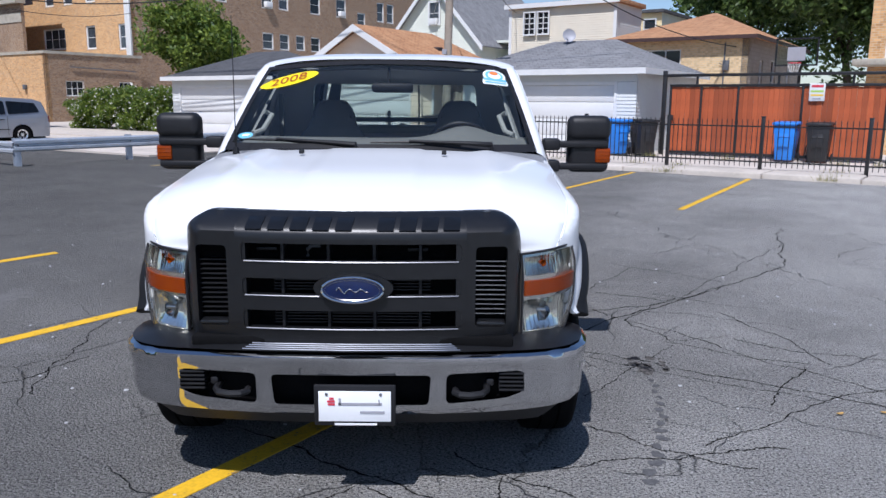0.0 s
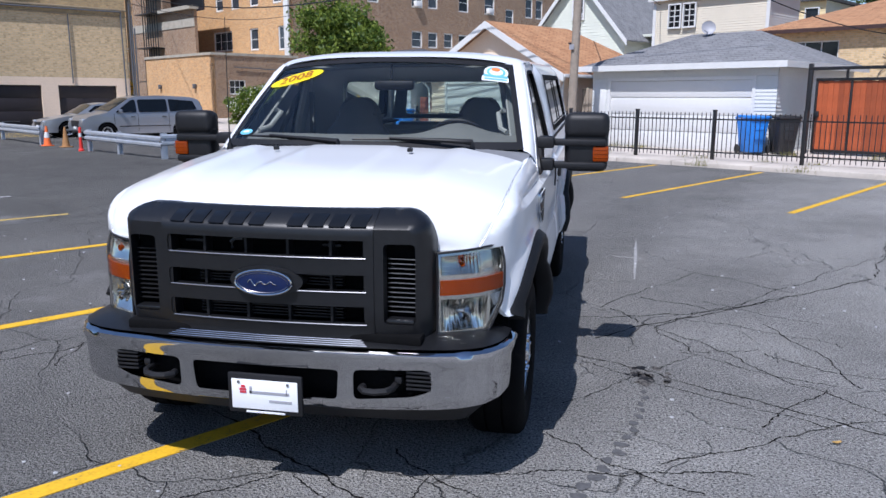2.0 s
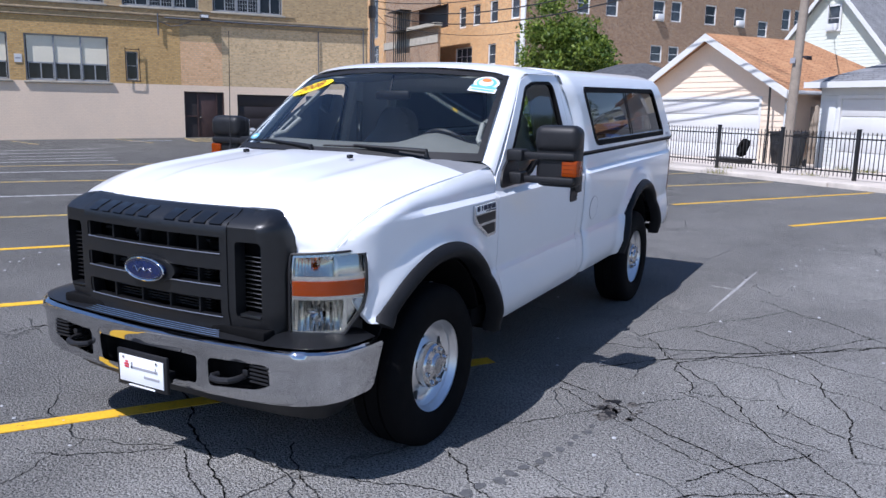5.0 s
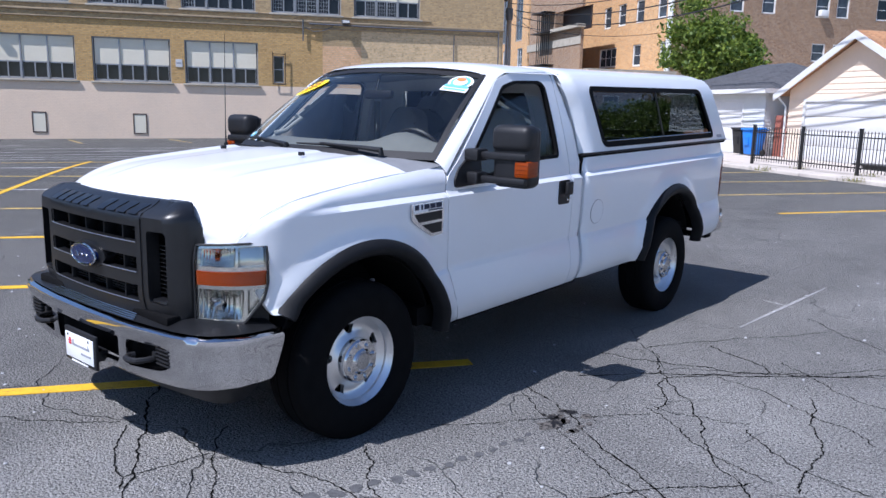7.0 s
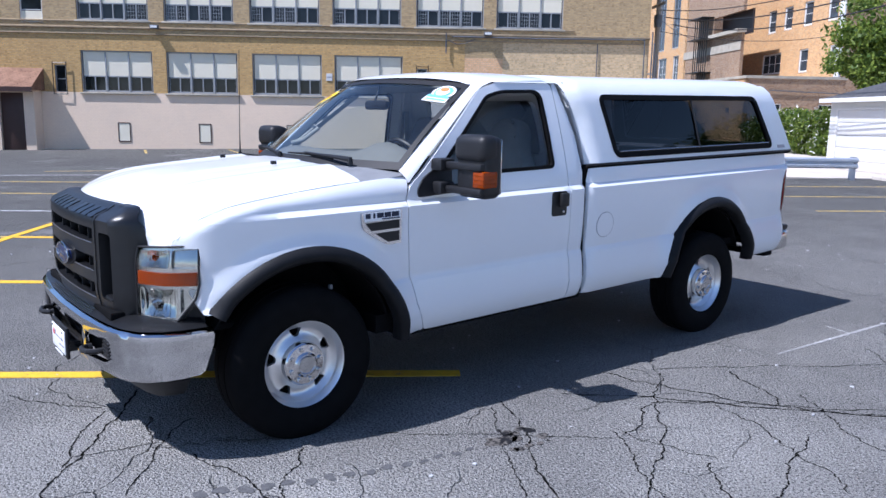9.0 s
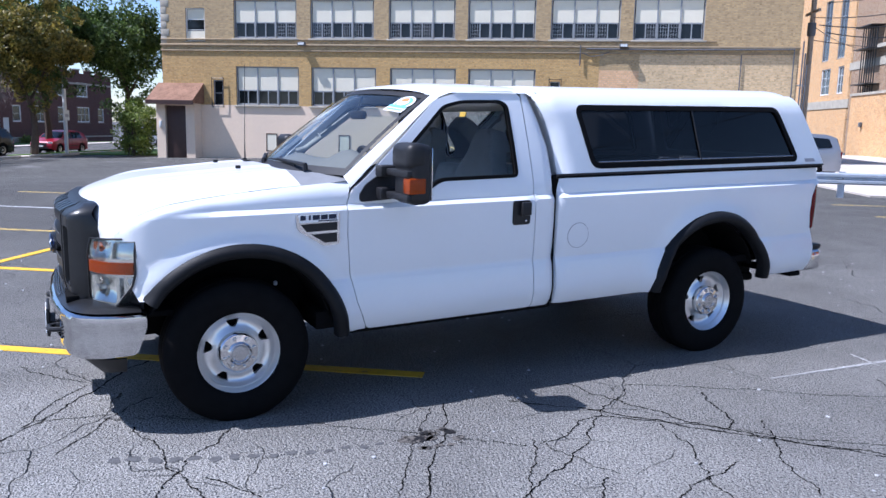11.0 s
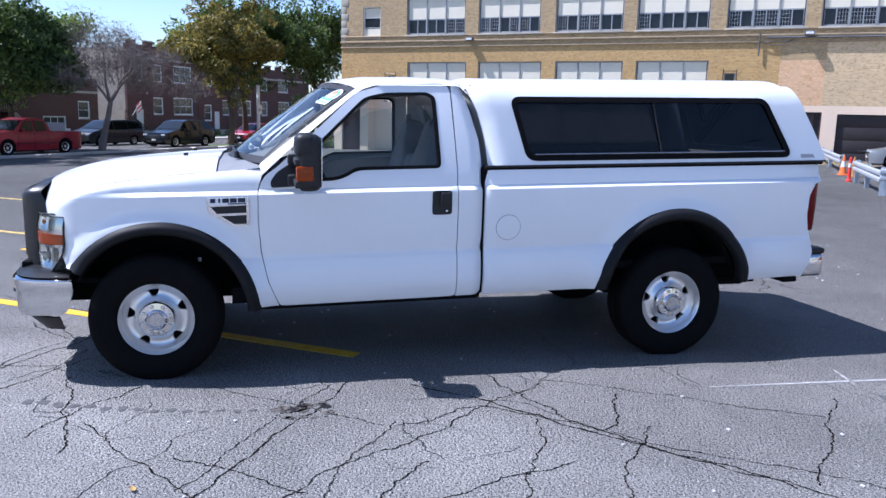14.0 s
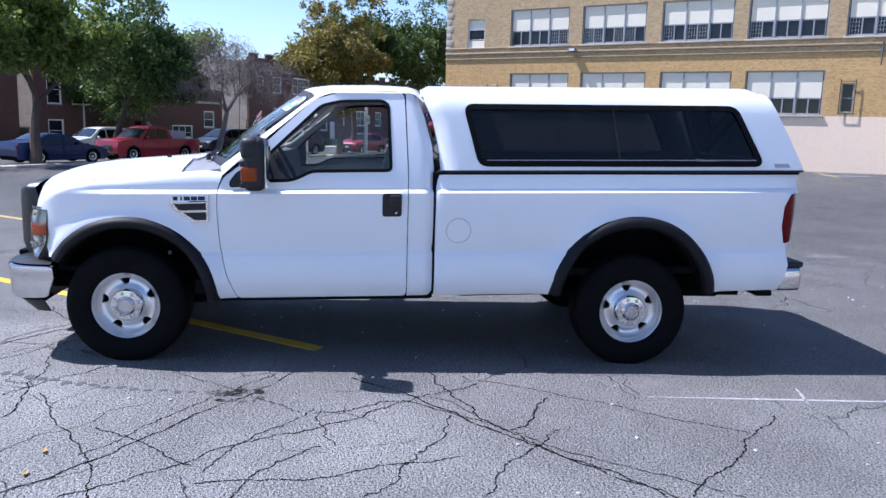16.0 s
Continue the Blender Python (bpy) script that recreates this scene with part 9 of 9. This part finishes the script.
part("porch_rail", joined(tube([(-1.6, -1.2, 2.6), (0.2, -2.6, 0.6)], 0.05, 6), tube([(-1.6, -1.2, 1.9), (0.2, -2.6, 0.0)], 0.05, 6), *[tube([(-1.6 + 0.2 * k, -1.2 - 0.155 * k, 1.7 - 0.22 * k), (-1.6 + 0.2 * k, -1.2 - 0.155 * k, 2.6 - 0.22 * k)], 0.03, 5) for k in range(9)]), M_BLACKIRON, h1)
flag = thing("flag", "small striped flag on a pole beside the porch", "flag", place(-51.0, -48.6, None, "+d"))
part("staff", tube([(0, 0, 2.0), (0.9, -0.3, 3.4)], 0.03, 6), M_TRIMWHITE, flag)
for k in range(5):
    part("flag_stripe", prism([(0.35 + 0.04 * k, 2.55 - 0.16 * k + 0.5), (1.0 + 0.02 * k, 3.1 - 0.16 * k + 0.35), (1.0 + 0.02 * k, 2.94 - 0.16 * k + 0.35), (0.35 + 0.04 * k, 2.39 - 0.16 * k + 0.5)], 0.01, Matrix.Translation((0, -0.2, 0))), M_REDPRINT if k % 2 == 0 else M_TRIMWHITE, flag)
town_house(-61.9, 9.6, 8.0, "dark red brick house with white windows", [(1.0, 1.6, 1.2, 1.7), (4.0, 2.2, 1.3, 1.65), (6.8, 2.2, 2.4, 1.7), (1.2, 5.2, 1.2, 1.6), (4.0, 5.2, 1.3, 1.6), (6.8, 5.2, 2.2, 1.6)], False, (2.6, 0.6, 0.95, 2.0))
town_house(-71.6, 12, 7.6, "dark red brick house far down the street", [(1.5, 2.2, 1.3, 1.65), (5.0, 2.2, 2.4, 1.7), (1.5, 5.0, 1.3, 1.6), (5.0, 5.0, 2.2, 1.6), (9, 2.2, 1.3, 1.6)], False)
h4 = town_house(-30.2, 8.6, 7.4, "dark red brick house with a tall stone side and balcony", [(1.0, 3.4, 1.2, 2.2), (3.0, 3.4, 1.8, 2.1), (5.9, 2.8, 1.3, 2.0), (1.0, 0.6, 1.3, 1.7), (5.0, 0.6, 1.8, 1.2)], True, None, parapet=False)
part("porch_roof", box(4.8, 8.2, -2.2, 0.0, 2.3, 2.5), M_REDBRICK, h4)
part("balcony_rail", joined(box(4.8, 8.2, -2.2, -2.12, 3.2, 3.3), *[box(4.8 + 0.2 * k, 4.86 + 0.2 * k, -2.2, -2.14, 2.5, 3.2) for k in range(17)]), M_POLEWOOD, h4)
part("porch_stair", prism([(8.2, 2.4), (11.0, 0.0), (10.6, 0.0), (8.2, 2.0)], 0.12, Matrix.Translation((0, -2.1, 0))), M_POLEWOOD, h4)
part("downpipe", box(3.9, 4.0, -0.1, 0.0, 0, 7.2), M_TRIMWHITE, h4)
town_house(-39.5, 9.0, 5.2, "low dark red brick house in deep shade", [(3.2, 0.7, 2.3, 1.3), (6.8, 1.8, 1.3, 1.5)], False, parapet=False)
town_house(-18, 11.0, 7.8, "red brick house beyond the street trees", [(1.5, 2.2, 1.3, 1.65), (5.0, 2.2, 2.4, 1.7), (1.5, 5.0, 1.3, 1.6), (5.0, 5.0, 2.2, 1.6)], True, parapet=False)
# ---- trees and shrubs ----
def leaf_cloud(centres, radii, count, size, rng, flat=1.0, slim=0.45):
    """Small folded leaves scattered through clumps: vertices and faces."""
    c = np.array(centres)
    r = np.array(radii)
    k = rng.choice(len(c), count, p=r ** 2 / np.sum(r ** 2))
    d = rng.normal(size=(count, 3))
    d /= np.linalg.norm(d, axis=1)[:, None]
    p = c[k] + d * (r[k] * rng.uniform(0.25, 1.0, count) ** 0.6)[:, None] * np.array([1, 1, flat])
    a = rng.normal(size=(count, 3))
    a /= np.linalg.norm(a, axis=1)[:, None]
    b = np.cross(a, rng.normal(size=(count, 3)))
    b /= np.linalg.norm(b, axis=1)[:, None]
    s = size * rng.uniform(0.55, 1.35, count)[:, None]
    q = np.stack([p - a * s, p + b * s * slim, p + a * s, p - b * s * slim], axis=1).reshape(-1, 3)
    f = np.arange(count * 4).reshape(-1, 4)
    return q, f


def leaf_mesh(q, f, mat, name):
    me = bpy.data.meshes.new(name)
    me.from_pydata(q.tolist(), [], f.tolist())
    me.materials.append(mat)
    return me


def limbs(rng, base, height, spread, levels, r0, lean=0.0, droop=0.0):
    """A trunk that forks into limbs; returns tubes and the tips."""
    tubes, tips = [], []

    def grow(p, d, length, r, lev):
        pts, rad = [p], [r]
        q = p
        n = 4
        for i in range(n):
            d = (d + Vector((rng.gauss(0, 0.10), rng.gauss(0, 0.10), rng.gauss(0, 0.05) - droop * lev * 0.05))).normalized()
            q = q + d * length / n
            pts.append(q)
            rad.append(max(0.012, r * (1 - 0.45 * (i + 1) / n)))
        tubes.append((pts, rad, 9 if lev == 0 else 5))
        if lev >= 1:
            tips.append((q, lev))
            tips.append((pts[2], lev))
        if lev < levels:
            kids = rng.choice((3, 4)) if lev == 0 else rng.choice((2, 3, 3))
            for k in range(kids):
                t = k * math.tau / kids + rng.uniform(-0.5, 0.5)
                o = Vector((math.cos(t), math.sin(t), 0)) * spread
                nd = (d * 0.9 + o * rng.uniform(0.7, 1.15) + Vector((0, 0, 0.25))).normalized()
                st = pts[-1] if k or lev == 0 else pts[-2]
                grow(st, nd, length * rng.uniform(0.55, 0.8), rad[-1] * 0.75, lev + 1)
    grow(Vector(base), Vector((lean, 0, 1)).normalized(), height, r0, 0)
    return tubes, tips


def tree(m, label, trunk_h, height_r, leaves, size, mat, seed, spread=0.75, levels=3, r0=0.2, clump=1.0, bark=None, droop=0.0, lean=0.0, name="tree", crown=None, slim=0.45):
    rng = random.Random(seed)
    t = thing(name, label, "tree", m, "trees")
    tubes, tips = limbs(rng, (0, 0, -0.2), trunk_h, spread, levels, r0, lean, droop)
    part("trunk", tube(*tubes[0]), bark or M_BARK, t)
    part("branchwork", joined(*[tube(*q) for q in tubes[1:]]), bark or M_BARK, t)
    if leaves:
        nr = np.random.default_rng(seed)
        cs = [tuple(p) for p, _ in tips]
        rs = [clump * rng.uniform(0.6, 1.25) for _ in tips]
        if crown:
            zc, rxy, rz, n = crown
            cs = [p for p in cs if p[2] > zc - rz]
            rs = rs[: len(cs)]
            while len(cs) < n + len(tips):
                d = Vector((rng.gauss(0, 1), rng.gauss(0, 1), rng.gauss(0, 1))).normalized() * rng.uniform(0.35, 1.0) ** 0.5
                wob = 0.82 + 0.3 * math.sin(3 * math.atan2(d.y, d.x) + seed) * (1 - abs(d.z))
                cs.append((d.x * rxy * wob, d.y * rxy * wob, zc + d.z * rz))
                rs.append(clump * rng.uniform(0.35, 0.9))
        q, f = leaf_cloud(cs, rs, leaves, size, nr, 0.8, slim)
        o = new("crown", leaf_mesh(q, f, mat, "crown"))
        o.parent = t
        o["kind"] = "stuff"
    return t


def onto(a, b, dz=0.0):
    p = xy(a, b)
    return Matrix.Translation((p.x, p.y, ground_z(p.x, p.y) + dz))


# along the street
tree(onto(-17.6, -30.0), "street tree with a broad green crown", 3.2, 9, 44000, 0.13, LEAF_GREEN, 11, 0.85, 4, 0.30, 0.95, crown=(8.6, 5.0, 4.2, 80))
tree(onto(-24.5, -33.5), "street tree with a dense dark green crown", 3.4, 9, 44000, 0.13, LEAF_DARK, 12, 0.8, 4, 0.24, 0.95, droop=1.0, crown=(8.0, 4.2, 4.4, 80))
tree(onto(-28.3, -29.4), "nearly bare street tree with dead twigs", 3.0, 9, 12000, 0.26, M_DEADWOOD, 13, 0.78, 7, 0.22, 0.8, M_DEADWOOD, droop=0.8, slim=0.03)
tree(onto(-40.0, -29.6), "street tree with yellowing leaves", 3.6, 9, 42000, 0.13, LEAF_YELLOW, 14, 0.72, 4, 0.27, 0.72, droop=0.8, crown=(8.2, 3.7, 5.8, 115))
tree(onto(-44.5, -31.6), "tall street tree with green leaves", 4.0, 12, 32000, 0.14, LEAF_DARK, 15, 0.62, 4, 0.28, 0.95, crown=(8.4, 3.3, 5.8, 75))
tree(onto(-50.3, -29.3), "tall dark green street tree beside the brick building", 4.2, 13, 42000, 0.14, LEAF_DARK, 16, 0.62, 4, 0.30, 1.0, droop=0.8, crown=(8.6, 3.7, 6.4, 85))
tree(onto(-34.4, -46.5), "dark green tree in a front garden", 3.0, 8, 26000, 0.16, LEAF_DARK, 17, 0.6, 4, 0.2, 1.2, droop=0.8, crown=(5.4, 2.7, 3.8, 40))
tree(onto(-36.5, -46.0), "green leafy tree in a front garden", 2.8, 7, 12000, 0.15, LEAF_GREEN, 18, 0.8, 4, 0.18, 1.1)
tree(onto(-10.5, -32.5), "street tree with a broad green crown", 3.2, 9, 26000, 0.15, LEAF_GREEN, 19, 0.85, 4, 0.27, 1.25, crown=(6.2, 4.4, 3.9, 50))
tree(onto(-62, -66), "large green tree behind the houses", 5.0, 12, 9000, 0.25, LEAF_GREEN, 20, 0.7, 4, 0.3, 1.6)
tree(onto(-76, -64), "large green tree behind the houses", 5.0, 12, 9000, 0.25, LEAF_GREEN, 21, 0.7, 4, 0.3, 1.6)
tree(onto(-20, -62), "large green tree behind the houses", 5.0, 12, 9000, 0.25, LEAF_DARK, 22, 0.8, 4, 0.3, 1.6)
tree(onto(-1, -36), "street tree with a broad green crown", 3.6, 9, 11000, 0.17, LEAF_GREEN, 23, 0.85, 4, 0.27, 1.3)
# behind the garages
tree(onto(-36.2, 26.5), "bright green tree beside the brick apartments", 2.5, 7, 30000, 0.14, LEAF_LIME, 31, 0.66, 4, 0.2, 0.95, crown=(5.6, 2.9, 3.6, 36))
tree(onto(-10.0, 52), "large dark green tree behind the houses", 4.5, 13, 30000, 0.2, LEAF_DARK, 36, 0.85, 4, 0.35, 1.6, crown=(7.5, 5.0, 5.0, 60))
tree(onto(-4.0, 49), "large dark green tree behind the houses", 4.5, 13, 30000, 0.2, LEAF_DARK, 37, 0.85, 4, 0.35, 1.6, crown=(6.5, 5.0, 5.0, 60))
tree(onto(-2.0, 46), "large dark green tree behind the houses", 4.0, 13, 13000, 0.22, LEAF_DARK, 32, 0.85, 4, 0.35, 1.7)
tree(onto(3.5, 36), "green tree behind the gate", 2.2, 8, 10000, 0.18, LEAF_GREEN, 34, 0.85, 4, 0.25, 1.2)


def shrub(m, label, lx, ly, lz, leaves, size, mat, seed, flowers=0, name="shrub", category="shrub"):
    s = thing(name, label, category, m)
    rng = random.Random(seed)
    nr = np.random.default_rng(seed)
    stems = [tube([(rng.uniform(-lx / 2, lx / 2) * 0.8, rng.uniform(-ly / 2, ly / 2) * 0.5, -0.2), (rng.uniform(-lx / 2, lx / 2) * 0.9, rng.uniform(-ly / 2, ly / 2) * 0.6, lz * 0.7)], [0.03, 0.015], 5) for _ in range(10)]
    part("stems", joined(*stems), M_BARK, s)
    n = int(lx * 7.5 * max(1, lz))
    cs = [(rng.uniform(-lx / 2, lx / 2), rng.uniform(-ly / 2, ly / 2), rng.uniform(0.2, lz - 0.25)) for _ in range(n)]
    rs = [rng.uniform(0.35, 0.62) for _ in cs]
    q, f = leaf_cloud(cs, rs, leaves, size, nr, 0.9)
    o = new("foliage", leaf_mesh(q, f, mat, "foliage"))
    o.parent = s
    o["kind"] = "stuff"
    if flowers:
        q, f = leaf_cloud(cs, [r + 0.08 for r in rs], flowers, size * 0.8, nr, 0.9)
        o = new("blossom", leaf_mesh(q, f, M_FLOWER, "blossom"))
        o.parent = s
        o["kind"] = "stuff"
    return s


shrub(place(-35.4, 22.0, 0.0, turn=0), "dense green hedge with white blossom", 8.8, 2.0, 2.2, 42000, 0.09, LEAF_LIME, 41, 3600, "hedge", "hedge")
shrub(place(-41.0, -23.3, None), "rounded green shrub beside the porch", 2.0, 2.0, 3.4, 6000, 0.10, LEAF_GREEN, 42)
for k, a in enumerate((-55, -58.5, -62, -66)):
    shrub(place(a, -48.5, None), "low green shrub before the brick houses", 2.0, 1.2, 0.8, 900, 0.10, LEAF_GREEN, 50 + k)


def weeds():
    rng = np.random.default_rng(7)
    q, f = [], []
    for a in rng.uniform(-16, 4, 26):
        p = xy(a, rng.choice((15.15, 16.62, 19.9)) + rng.uniform(-0.1, 0.1))
        for _ in range(60):
            x, y = p.x + rng.normal(0, 0.16), p.y + rng.normal(0, 0.08)
            h = rng.uniform(0.05, 0.22)
            dx, dy = rng.normal(0, 0.05, 2)
            k = len(q)
            q += [(x - 0.006, y, 0.04), (x + 0.006, y, 0.04), (x + dx, y + dy, 0.04 + h)]
            f.append((k, k + 1, k + 2))
    me = bpy.data.meshes.new("weeds")
    me.from_pydata(q, [], f)
    me.materials.append(M_DRYGRASS)
    return me


M_DRYGRASS = leaf_mat("dry_grass", (0.10, 0.14, 0.03), (0.36, 0.30, 0.10))
tagged(new("weeds", weeds()), "tufts of dry weeds along the kerb", "weeds", "", "stuff")
